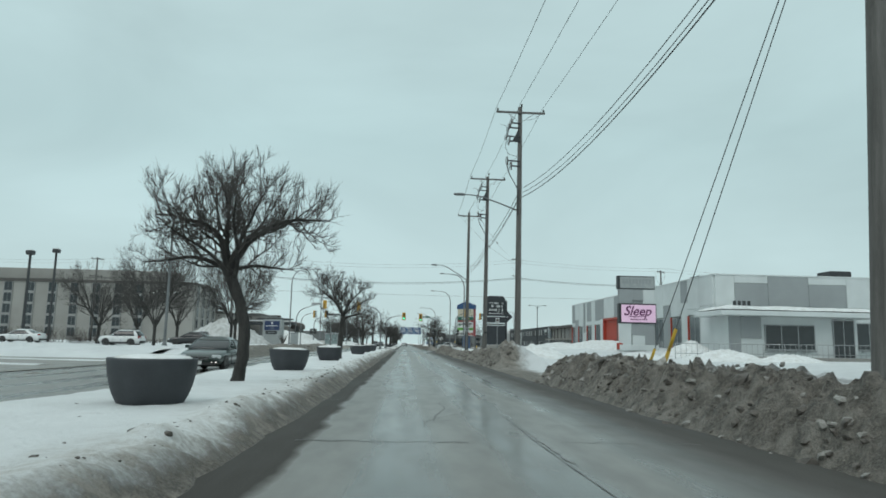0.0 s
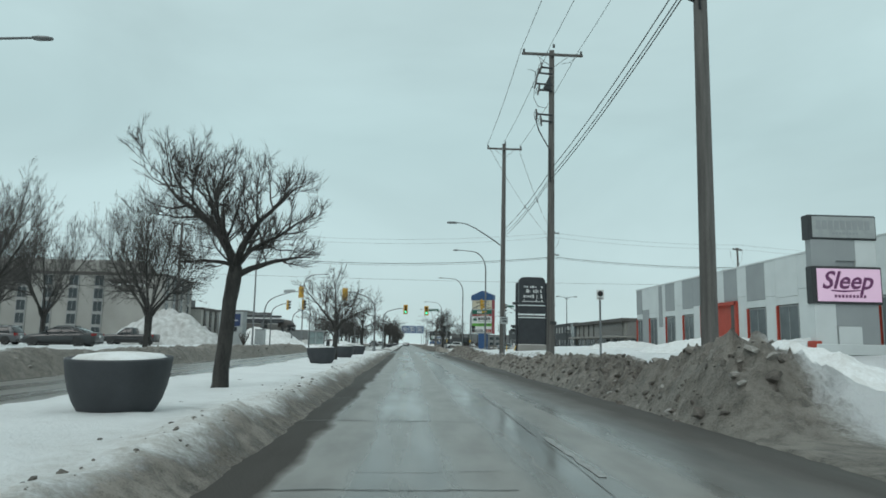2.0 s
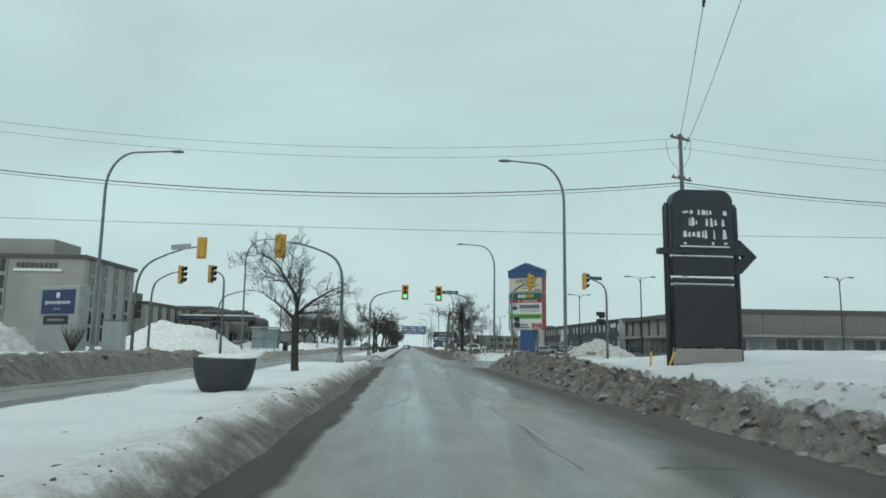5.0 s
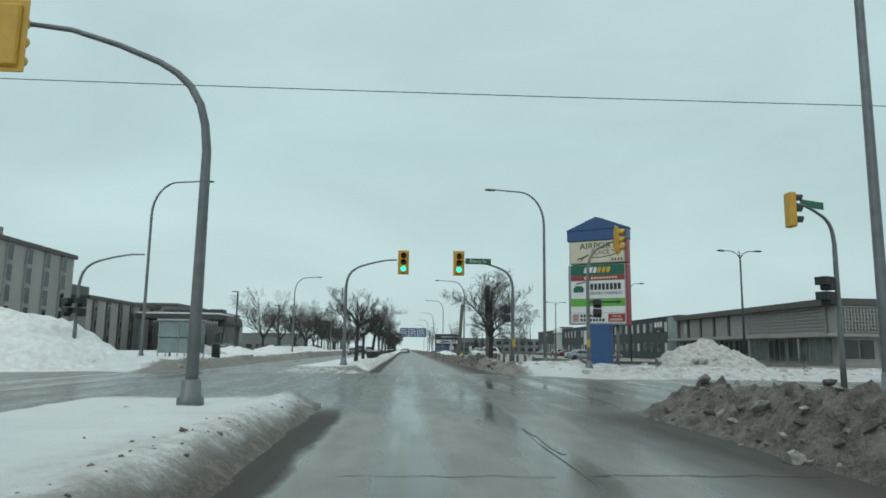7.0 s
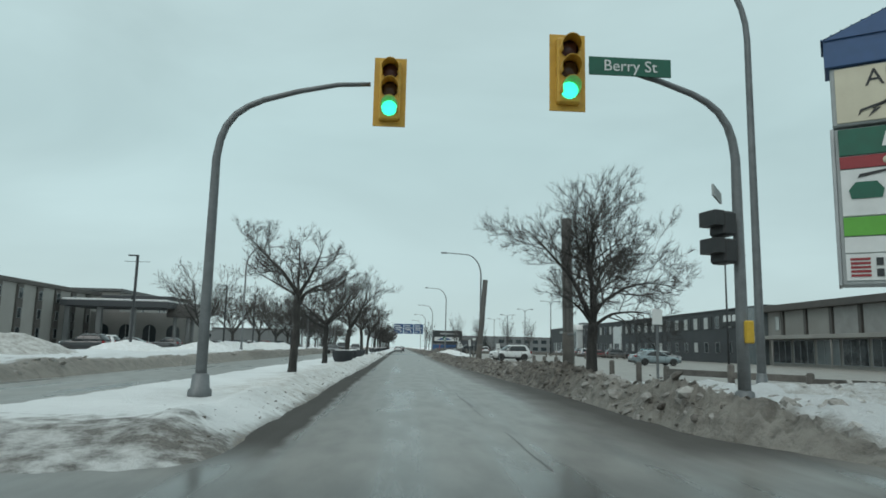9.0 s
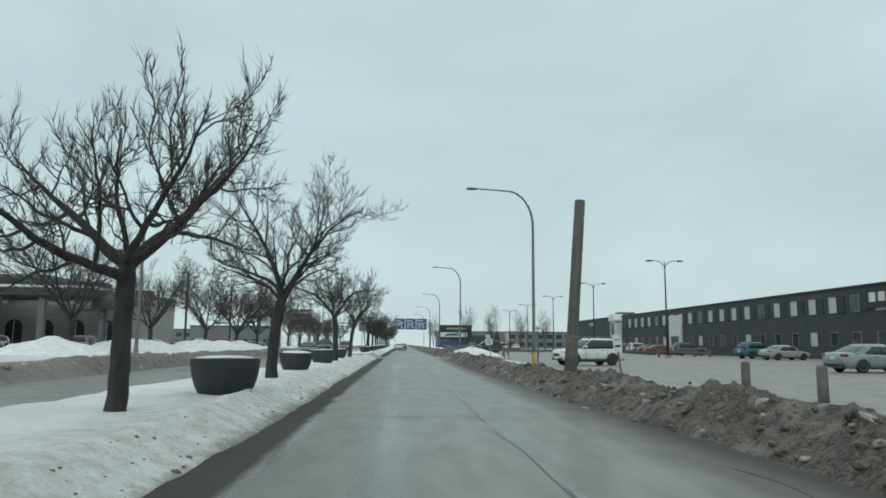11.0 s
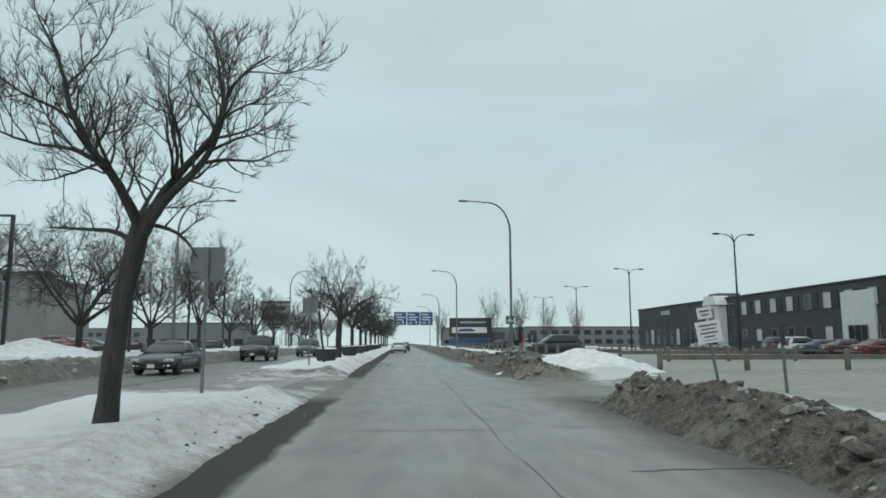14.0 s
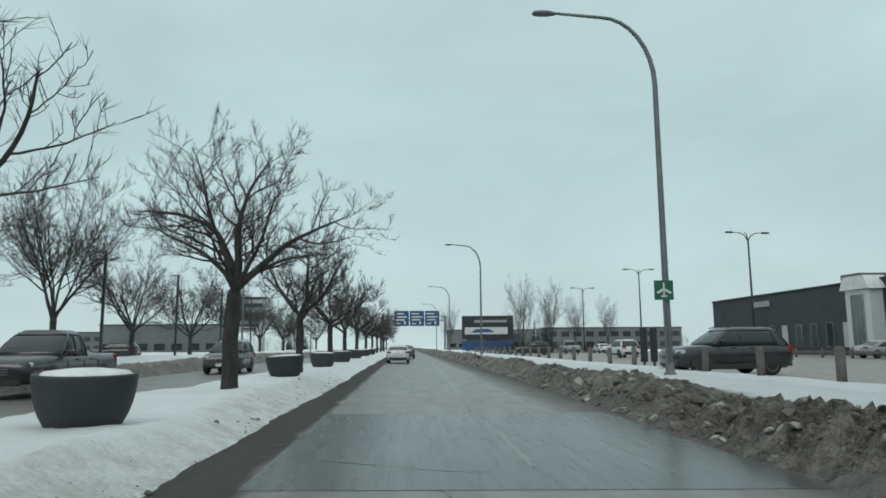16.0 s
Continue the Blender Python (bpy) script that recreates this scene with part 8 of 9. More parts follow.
# --- dark two-storey building behind the parking lot
db = thing("office_building", "long dark two-storey brick building with rows of windows", "building", (0, 0, 0))
DX, DA, DB, DH = 45.2, 168.0, 333.0, 7.4
part("wall", Geo().box((DX + 12.2, (210 + DB) / 2, DH / 2 - 0.2), (24, DB - 210, DH + 0.4), 0.04), M["dark_brick"], db)
part("parapet", Geo().box((DX + 12.2, (210 + DB) / 2, DH + 0.06), (24.3, DB - 210 + 0.2, 0.2), 0.03), M["dark_steel"], db)
y = 216.0
i = 0
while y < 329:
    if not 295.5 < y < 301.5:
        up = y < 297
        pale = (i * 7) % 5 < 4
        if up:
            window(db, DX + 0.16, y, 5.75, 1.35, 1.7, "-x", "blind" if pale else "glass", mullions=0, sill=False, frame=0.05)
            part("panel", Geo().box((DX + 0.17, y - 1.3, 5.75), (0.1, 1.1, 1.75), 0.01), M["sig_black"], db)
        window(db, DX + 0.16, y, 2.2, 1.3, 1.5 if y < 297 else 2.6, "-x", "blind" if (i * 3) % 4 == 0 else "glass", mullions=0, sill=False, frame=0.05)
    y += 3.6 if y < 300 else 2.9
    i += 1
part("white_panel", Geo().box((DX + 0.08, 268.6, 3.7), (0.3, 5.0, 5.4), 0.02), M["panel_white"], db, "white entrance panel")
window(db, DX - 0.09, 268.6, 1.9, 3.0, 2.2, "-x", mullions=2, sill=False)
part("porch", Geo().box((DX - 0.5, 298.5, 3.2), (1.4, 3.6, 6.6), 0.04), M["panel_white"], db, "white stair tower porch")
window(db, DX - 1.22, 298.5, 3.4, 1.9, 5.2, "-x", "glass_sky", mullions=2, sill=False)
part("porch_roof", Geo().prism([(296.3, 6.5), (300.7, 6.5), (300.0, 7.8), (297.0, 7.8)], DX - 1.5, DX + 0.6, "X"), M["clod_white"], db, "snowy sloped porch roof")
part("roof_unit", Geo().box((DX + 3.0, 303.0, DH + 0.5), (3.5, 3.0, 1.2), 0.06), M["galv"], db)
lg = part("sign_panel", Geo().box((DX + 0.02, 219.0, 6.1), (0.12, 4.6, 1.9), 0.02), M["sig_black"], db, "dark sign with pale letter bars")
for k in range(3):
    part("marking", Geo().box((DX - 0.05, 220.4 - 1.3 * k, 6.2), (0.02, 0.9, 0.9)), M["white"], lg)
part("marking", Geo().box((DX + 0.1, 319.0, 6.3), (0.1, 4.0, 0.7), 0.01), M["grey_face"], db)
part("glazed_corner", Geo().box((DX - 0.2, 211.2, 3.6), (0.8, 4.0, 7.3), 0.03), M["glass_sky"], db, "pale glazed corner stair")

# --- older building with block screens beside the corner
ob2 = thing("office_building", "grey mid-century building with pierced block screens", "building", (0, 0, 0))
part("wall", Geo().box((DX + 16, (DA + 209.5) / 2, 3.3), (32, 209.5 - DA, 6.9), 0.04), M["concrete"], ob2)
part("fascia", Geo().box((DX + 15.7, (DA + 209.5) / 2, 6.85), (33.2, 209.5 - DA + 0.9, 0.75), 0.03), M["brown_trim"], ob2, "dark flat fascia")
part("awning", Geo().box((DX - 1.0, (DA + 209.5) / 2, 3.35), (2.2, 209.5 - DA + 0.6, 0.42), 0.03), M["concrete"], ob2, "flat concrete awning")
part("awning", Geo().box((DX + 15, DA - 0.7, 3.35), (34, 1.6, 0.36), 0.03), M["concrete"], ob2)


def screen(cx, cy, w, normal):
    """A pierced screen: a lattice of blocks standing before a dark wall."""
    n, rows = round(w / 0.36), 7
    m = pose(cx, cy, 0, 0, 0, {"-y": 0, "-x": -90}[normal])
    sc = part("block_screen", Geo().box((0, 0, 3.72), (w, 0.17, 0.12)), M["screen"], ob2, "pierced pale block screen", at=m)
    rib, bar = Geo().box((0, 0, 0), (0.12, 0.18, 2.75)).mesh("screen_rib", M["screen"]), Geo().box((0, 0, 0), (w, 0.17, 0.12)).mesh("screen_bar", M["screen"])
    for k in range(n + 1):
        part("screen_rib", rib, None, sc, at=(-w / 2 + w * k / n, 0, 5.05))
    for k in range(1, rows + 1):
        part("screen_bar", bar, None, sc, at=(0, 0, 3.72 + 2.66 * k / rows))


for k in range(3):
    screen(DX - 0.25, 172.2 + 5.8 * k, 5.4, "-x")
for k in range(5):
    screen(DX + 3.3 + 6.2 * k, DA - 0.25, 5.6, "-y")
for k in range(4):
    yk = 189.5 + 4.6 * k
    part("panel", Geo().box((DX - 0.05, yk, 5.05), (0.14, 3.9, 2.8), 0.015), M["screen" if k < 2 else "concrete"], ob2)
    part("pilaster", Geo().box((DX - 0.16, yk + 2.3, 5.0), (0.3, 0.45, 3.2), 0.015), M["brown_trim"], ob2)
for k in range(6):
    window(ob2, DX - 0.02, 196 + 2.2 * k, 5.1, 0.9, 1.6, "-x", "blind" if k % 2 else "glass", mullions=0, sill=False, frame=0.05)
for k in range(9):
    window(ob2, DX - 0.02, 171.0 + 4.4 * k, 1.75, 3.9, 2.7, "-x", "glass_sky" if k % 3 == 0 else "glass", mullions=2, sill=False)
for k in range(8):
    window(ob2, DX + 2.3 + 3.9 * k, DA - 0.02, 1.9, 3.4, 2.2, "-y", "glass_sky" if k % 3 == 1 else "glass", mullions=1, sill=False)
for k in range(4):
    part("column", Geo().tube([(DX - 1.9, 172 + 11 * k, -0.2), (DX - 1.9, 172 + 11 * k, 3.2)], 0.09, 8), M["concrete"], ob2)

# --- hotel across the road
ho = thing("hotel_building", "pale stucco five-storey hotel with dark vertical window strips", "building", (0, 0, 0))
HX, HY = -61.8, 203.0
part("wall", Geo().box((HX - 40, HY + 12, 8.5), (80, 24, 17.4), 0.08), M["hotel"], ho)
part("fascia", Geo().box((HX - 40, HY + 12, 17.25), (80.9, 24.9, 0.75), 0.05), M["brown_trim"], ho)
part("penthouse", Geo().box((HX - 33, HY + 8.5, 19.2), (51, 11, 3.6), 0.06), M["hotel"], ho)
part("wing", Geo().box((HX - 6.5, HY + 42.1, 4.9), (19, 36, 10.2), 0.08), M["hotel"], ho)
part("wing_fascia", Geo().box((HX - 6.5, HY + 42.5, 10.05), (19.8, 36.8, 0.7), 0.05), M["brown_trim"], ho)
part("wing_penthouse", Geo().box((HX - 8, HY + 31.6, 11.6), (10, 12, 2.6), 0.06), M["far_wall"], ho)
# strips proud of the wall; shade of recessed bays is put into their colour
for k in range(9):
    x = HX - 15.5 - 6.2 * k
    part("bay", Geo().box((x, HY - 0.05, 8.2), (2.6, 0.4, 16.6), 0.04), M["screen"], ho, "darker vertical window bay" if k == 0 else "")
    for f in range(5):
        window(ho, x, HY - 0.27, 2.6 + 3.2 * f, 2.2, 2.6, "-y", mullions=1, sill=False, frame=0.06)
for k in range(4):
    y = HY + 3.0 + 5.6 * k
    part("bay", Geo().box((HX + 0.05, y, 8.2), (0.5, 1.7, 16.6), 0.04), M["screen"], ho)
    for f in range(5):
        window(ho, HX + 0.32, y, 2.6 + 3.2 * f, 1.5, 2.7, "+x", mullions=0, sill=False, frame=0.06)
for k in range(6):
    y = HY + 27.0 + 5.8 * k
    part("bay", Geo().box((HX + 3.05, y, 4.8), (0.5, 1.7, 9.6), 0.04), M["brown_trim"], ho)
    for f in range(3):
        window(ho, HX + 3.32, y, 2.2 + 3.0 * f, 1.1, 1.6, "+x", mullions=0, sill=False, frame=0.06)
sg = part("name_board", Geo().box((HX - 8.5, HY - 0.25, 14.6), (9.0, 0.2, 0.5), 0.02), M["white"], ho, "pale sign board under dark letter bars")
bars(sg, [(HX - 12.2 + 0.86 * i, 15.5, 0.6, 0.95) for i in range(9)], HY - 0.2, "brown_trim")

# --- hotel entrance canopy
cb = thing("canopy_building", "low building with a wide dark entrance canopy and snowy roof", "building", (0, 0, 0))
part("roof", Geo().box((-48.5, 252, 7.5), (18, 12, 1.0), 0.06), M["dark_brick"], cb)
part("roof_snow", Geo().box((-48.5, 252, 8.16), (17.6, 11.6, 0.34), 0.1), M["clod_white"], cb, "snow on the canopy roof")
part("roof_top", Geo().box((-48.0, 256, 9.2), (13, 3, 0.5), 0.05), M["dark_brick"], cb)
for x in (-53.5, -43.0):
    part("roof_prop", Geo().box((x, 256, 8.6), (0.4, 0.4, 0.9), 0.03), M["far_wall"], cb)
for x in (-56.5, -51.2, -45.6):
    part("column", Geo().box((x, 247.0, 3.3), (0.8, 0.8, 7.2), 0.05), M["far_wall"], cb)
part("wall", Geo().box((-49.5, 263.5, 3.2), (20, 5, 7.0), 0.06), M["stucco_grey"], cb)
for k in range(4):
    x = -56.5 + 4.4 * k
    arch = [(x - 1.2, 0.6), (x + 1.2, 0.6)] + [(x + 1.2 * math.cos(a), 3.2 + 1.2 * math.sin(a)) for a in [math.pi * i / 10 for i in range(11)]]
    w = part("arched_window", Geo().prism(arch, 260.9, 261.05), M["glass"], cb, "dark arched window" if k == 0 else "")
    part("mullion", Geo().box((x, 260.88, 2.4), (0.1, 0.06, 3.6)), M["blind"], w)
pc = thing("domed_porch", "dark rounded porch canopy on columns before the building", "porch", (-39.0, 252.0, gz(-39.0, 252.0)))
part("dome", Geo().lathe([(2.6, 5.3), (2.65, 6.0), (2.45, 6.9), (1.8, 7.4), (0.9, 7.65), (0.0, 7.7)], 28), M["brown_trim"], pc)
for a in (0.6, 2.5, 4.4, 5.6):
    part("column", Geo().tube([(1.9 * math.cos(a), 1.9 * math.sin(a), -0.3), (1.9 * math.cos(a), 1.9 * math.sin(a), 5.4)], 0.32, 12), M["far_wall"], pc)

# --- pale building behind the far lots
pb = thing("stucco_building", "grey stucco building with narrow upper windows behind the parked cars", "building", (0, 0, 0))
part("wall", Geo().box((-64.9, 296, 5.4), (19.5, 62, 11.6), 0.06), M["stucco_grey"], pb)
part("fascia", Geo().box((-64.9, 296, 11.1), (20.2, 62.6, 0.6), 0.05), M["far_wall"], pb)
part("roof_unit", Geo().box((-59, 316, 12.0), (4, 4, 1.4), 0.08), M["brown_trim"], pb)
for y in (272.0, 277.0, 287.0, 290.0, 296.0, 299.5, 307.0, 310.0):
    window(pb, -55.12, y, 8.3, 1.1, 2.9, "+x", mullions=0, sill=True, frame=0.08)

# --- buildings far off
def far_block(x, y, w, d, h, label, mat="far_wall", rows=1):
    t = thing("distant_building", label, "building", (x, y, -0.4))
    part("wall", Geo().box((0, 0, h / 2), (w, d, h), 0.08), M[mat], t)
    part("roof_edge", Geo().box((0, 0, h + 0.1), (w + 0.4, d + 0.4, 0.35), 0.05), M["brown_trim"], t)
    n = max(3, int(w / 4))
    for k in range(n):
        for f in range(rows):
            part("window", Geo().box((-w / 2 + w * (k + 0.5) / n, -d / 2 - 0.03, 2.0 + 3.4 * f), (w / n * 0.62, 0.1, 1.7)), M["glass"], t)
    return t


far_block(70, 470, 46, 18, 7.4, "long low grey building in the distance", rows=2)
far_block(40, 560, 40, 18, 9.0, "low pale building in the distance")
far_block(-62, 420, 30, 16, 7.5, "low building beyond the far lots", rows=1)
ps2 = thing("pylon_sign", "tall pale pylon sign on two posts beyond the trees", "sign", (-33.0, 382.0, 0.0))
for k in (-1, 1):
    part("post", Geo().box((k * 2.9, 0, 2.2), (0.6, 0.6, 5.4), 0.03), M["grey_face"], ps2)
bd = part("board", Geo().box((0, 0, 8.0), (6.8, 0.7, 7.0), 0.04), M["grey_face"], ps2)
part("cap", Geo().box((0, 0, 11.75), (7.4, 1.0, 0.5), 0.05), M["dark_brick"], ps2)
for z, w, h, k in ((10.2, 5.4, 0.9, "dark_steel"), (7.9, 6.2, 1.6, "maroon_face"), (6.0, 4.0, 0.6, "dark_steel"), (5.2, 3.0, 0.4, "dark_steel")):
    part("marking", Geo().box((0, -0.37, z), (w, 0.05, h)), M[k], bd)
far_block(-120, 520, 60, 20, 8.0, "low pale building in the distance", rows=2)
far_block(110, 300, 30, 60, 8.0, "low grey building behind the lot", rows=2)
far_block(-130, 330, 50, 20, 9.0, "low pale building in the distance", rows=2)
far_block(30, 470, 18, 10, 5.5, "low dark building beyond the gantry", "dark_brick")

# --- bus shelter
sx, sy = -15.4, 146.0
bs = thing("bus_shelter", "glazed bus shelter with a flat metal roof at the corner", "bus shelter", (sx, sy, gz(sx, sy)))
for x in (-1.3, 0.0, 1.3):
    for y in (-0.75, 0.75):
        part("post", Geo().box((x, y, 1.15), (0.07, 0.07, 2.5), 0.01), M["alu"], bs)
part("roof", Geo().box((0, 0, 2.45), (2.9, 1.8, 0.14), 0.03), M["alu"], bs)
for x in (-0.65, 0.65):
    for z in (0.75, 1.8):
        part("pane", Geo().box((x, -0.75, z), (1.2, 0.02, 0.98), 0.004), M["shelter_glass"], bs, "tinted glass pane")
        part("pane", Geo().box((x, 0.75, z), (1.2, 0.02, 0.98), 0.004), M["shelter_glass"], bs)
for x in (-1.3, 1.3):
    part("pane", Geo().box((x, 0, 1.3), (0.02, 1.35, 2.0), 0.004), M["shelter_glass"], bs)
part("bench", Geo().box((0, 0.45, 0.5), (2.2, 0.35, 0.07), 0.015), M["galv"], bs)
for x in (-0.9, 0.9):
    part("bench_leg", Geo().box((x, 0.45, 0.2), (0.06, 0.3, 0.55), 0.01), M["galv"], bs)
tr = thing("litter_bin", "round metal litter bin beside the bus shelter", "litter bin", (-13.6, 148.0, gz(-13.6, 148.0)))
part("drum", Geo().lathe([(0.26, -0.1), (0.3, 0.0), (0.3, 0.85), (0.27, 0.95), (0.12, 1.02)], 18), M["dark_steel"], tr)

# ---------------------------------------------------------------- cars
PROFILE = {
    # stations: place along the length, underside, top of the body, half width, all as shares of length, height and width
    "sedan": dict(L=4.70, W=1.82, H=1.44, body=((-.50, .34, .56, .76), (-.482, .23, .665, .90), (-.43, .15, .70, .96), (-.20, .14, .665, 1.0), (.08, .14, .64, 1.0), (.22, .14, .625, .99), (.34, .15, .585, .97), (.44, .17, .52, .93), (.485, .22, .45, .84), (.50, .28, .40, .70)),
                  cabin=((-.40, .235), (-.205, .065)), roof=.93, belt=.655),
    "suv": dict(L=4.42, W=1.82, H=1.73, body=((-.50, .32, .52, .82), (-.488, .21, .60, .92), (-.44, .15, .635, .97), (-.20, .14, .632, 1.0), (.08, .14, .618, 1.0), (.20, .14, .61, .99), (.30, .15, .612, .98), (.42, .17, .585, .95), (.478, .20, .535, .90), (.50, .26, .45, .80)),
                cabin=((-.478, .225), (-.375, .045)), roof=.955, belt=.645),
    "pickup": dict(L=5.60, W=2.0, H=1.90, body=((-.50, .32, .60, .92), (-.49, .24, .62, .96), (-.42, .20, .62, .98), (-.20, .18, .62, 1.0), (.06, .18, .61, 1.0), (.18, .18, .61, .99), (.30, .19, .60, .98), (.44, .21, .57, .96), (.485, .24, .52, .92), (.50, .30, .46, .84)),
                   cabin=((-.12, .22), (-.085, .085)), roof=.955, belt=.61),
}


def car(x, y, z, heading, kind, colour, label, size=1.0, lamps=False, roof_snow=False, dirty=False):
    """A parked or standing car; heading is the angle from +y, to the left."""
    p = PROFILE[kind]
    L, W, H = p["L"] * size, p["W"] * size, p["H"] * size
    t = thing("car", label, "car" if kind != "pickup" else "pickup truck", pose(x, y, z, 0, 0, heading), "cars")
    pm = paint(*colour)
    rings = []
    for s, lo, hi, w in p["body"]:
        yy, a, b, hw = s * L, lo * H, hi * H, w * W / 2
        half = [(0.0, a), (hw * 0.80, a), (hw * 0.95, a + 0.08 * H), (hw, a + 0.45 * (b - a)), (hw * 0.985, a + 0.72 * (b - a)), (hw * 0.95, b - 0.035 * H), (hw * 0.86, b), (hw * 0.4, b + 0.012 * H)]
        ring = [(q[0], yy, q[1]) for q in half] + [(0.0, yy, b + 0.018 * H)] + [(-q[0], yy, q[1]) for q in reversed(half[1:])]
        rings.append(ring)
    part("body", Geo().loft(rings), pm, t)
    # cabin: glass below, painted roof above, pillars on its corners
    (b0, b1), (r0, r1) = p["cabin"]
    belt, roof = p["belt"] * H, p["roof"] * H

    def ring_at(k, grow=0.0):
        e = k ** 1.25
        ya, yb = (b0 + (r0 - b0) * e) * L - grow, (b1 + (r1 - b1) * e) * L + grow
        hw = W / 2 * (0.925 - 0.06 * k - 0.15 * k ** 2.4) + grow
        zz = belt - 0.05 + (roof - belt + 0.05) * k
        out = []
        for sx, yy, sy in ((1, ya, 1), (1, yb, -1), (-1, yb, -1), (-1, ya, 1)):
            quad = [(sx * (hw - 0.20), yy + sy * 0.0), (sx * (hw - 0.08), yy + sy * 0.05), (sx * (hw - 0.015), yy + sy * 0.16), (sx * hw, yy + sy * 0.32)]
            if (sx, sy) in ((1, -1), (-1, 1)):
                quad.reverse()
            out += [(q[0], q[1], zz) for q in quad]
        return out

    levels = (0, 0.25, 0.5, 0.75, 0.93)
    part("glazing", Geo().loft([ring_at(k) for k in levels]), M["car_glass"], t, "dark tinted glass")
    rings2 = [ring_at(k, 0.012) for k in (0.90, 0.97)] + [[(v[0] * f, v[1] * g + (1 - g) * (r0 + r1) / 2 * L, zz) for v in ring_at(1.0)] for f, g, zz in ((0.97, 0.985, roof + 0.012), (0.82, 0.92, H - 0.012), (0.4, 0.6, H))]
    part("roof", Geo().loft(rings2), pm if not roof_snow else M["clod_white"], t)
    for i in (2, 5, 10, 13):
        part("pillar", Geo().tube([ring_at(k, 0.004)[i] for k in levels], 0.032 if i in (5, 10) else 0.05, 5), pm, t)
    # broad painted pillars behind the rear doors
    for s in (-1, 1):
        rows = []
        for k in (0.0, 0.3, 0.6, 0.93):
            hw = W / 2 * (0.925 - 0.06 * k - 0.15 * k ** 2.4) + 0.012
            ya = (b0 + (r0 - b0) * k ** 1.25) * L
            zz = belt - 0.05 + (roof - belt + 0.05) * k
            w = {"sedan": 0.62 - 0.22 * k, "suv": 0.50 - 0.16 * k, "pickup": 0.34}[kind] * size
            rows.append([(s * (hw - 0.02), ya + 0.14, zz), (s * hw, ya + 0.30, zz), (s * hw, ya + w, zz), (s * (hw - 0.06), ya + w, zz), (s * (hw - 0.10), ya + 0.16, zz)])
        part("rear_pillar", Geo().loft(rows, smooth=False), pm, t)
    for s in (-1, 1):
        for fy in (((b0 + b1) / 2 * 0.6,) if kind != "suv" else ((b0 + b1) / 2 * 0.3, b0 + 0.14)):
            post = Geo().tube([(s * (W / 2 * (0.925 - 0.06 * k - 0.15 * k ** 2.4) + 0.002), fy * L * (1 - 0.05 * k), belt - 0.05 + (roof - belt + 0.05) * k) for k in levels], 0.028, 5)
            part("door_post", post, M["plastic"], t)
    # wheels and arches
    rw = {"sedan": 0.33, "suv": 0.385, "pickup": 0.41}[kind] * size
    for fy in (-0.29, 0.31):
        for s in (-1, 1):
            c = (s * (W / 2 - 0.12), fy * L, rw)
            ty = part("tyre", Geo().lathe([(rw * 0.62, -0.11), (rw * 0.93, -0.115), (rw, -0.07), (rw, 0.07), (rw * 0.93, 0.115), (rw * 0.62, 0.11)], 20, c, "X"), M["rubber"], t)
            g = Geo().lathe([(0.0, s * 0.07), (rw * 0.16, s * 0.085), (rw * 0.2, s * 0.06), (rw * 0.2, s * 0.05)], 8, c, "X").lathe([(rw * 0.52, s * 0.05), (rw * 0.66, s * 0.112), (rw * 0.60, s * 0.115), (rw * 0.5, s * 0.06)], 16, c, "X")
            for k in range(5):
                a = 2 * math.pi * k / 5 + fy
                g.box((c[0] + s * 0.07, c[1] + math.cos(a) * rw * 0.36, c[2] + math.sin(a) * rw * 0.36), (0.04, rw * 0.5, rw * 0.16), 0.01, rx=a)
            part("rim", g, M["rim"], ty)
            arch = [(W / 2 * s * 0.985, fy * L + (rw * 1.10) * math.cos(a), rw * 1.0 + rw * 1.10 * math.sin(a)) for a in [math.pi * k / 12 for k in range(13)]]
            gg = Geo().prism([(v[1], v[2]) for v in arch] + [(fy * L - rw * 1.1, 0.2 * H), (fy * L + rw * 1.1, 0.2 * H)], s * (W / 2 - 0.2), s * (W / 2 * 1.003), "X")
            part("wheel_arch", gg, M["plastic"], t)
    # bumpers, lamps, plates, mirrors, handles, grille
    nose, tail = p["body"][-1], p["body"][0]
    zl = (p["body"][-3][2] - 0.10) * H
    for s in (-1, 1):
        part("headlamp", Geo().box((s * W * 0.36, 0.455 * L, zl + 0.02), (W * 0.2, 0.30, 0.14 * size), 0.04, rz=-s * 0.42), M["lamp_clear"], t, "clear headlamp")
        if lamps:
            part("running_lamp", Geo().box((s * W * 0.34, 0.488 * L, zl - 0.20), (W * 0.12, 0.05, 0.03), 0.008, rz=-s * 0.3), M["car_lamp_on"], t, "lit running lamp")
        zt = (0.60 if kind == "sedan" else 0.53) * H
        hh = 0.16 if kind == "sedan" else 0.30
        part("tail_lamp", Geo().box((s * W * 0.385, -0.473 * L, zt), (W * 0.19, 0.20, hh * size), 0.04, rz=s * 0.35), M["tail_red"], t, "red tail lamp")
        part("mirror", Geo().box((s * (W / 2 + 0.06), 0.135 * L, belt + 0.07), (0.20, 0.11, 0.14), 0.035), pm, t)
        for yy in (-0.13, 0.03):
            part("door_handle", Geo().box((s * W / 2 * 0.992, yy * L, belt - 0.14), (0.03, 0.19, 0.03), 0.008), M["plastic"], t)
        for yy in (-0.21, -0.045, 0.135):
            part("door_seam", Geo().box((s * W / 2 * 0.9975, yy * L, belt - 0.28 * H), (0.012, 0.010, 0.40 * H)), M["plastic"], t)
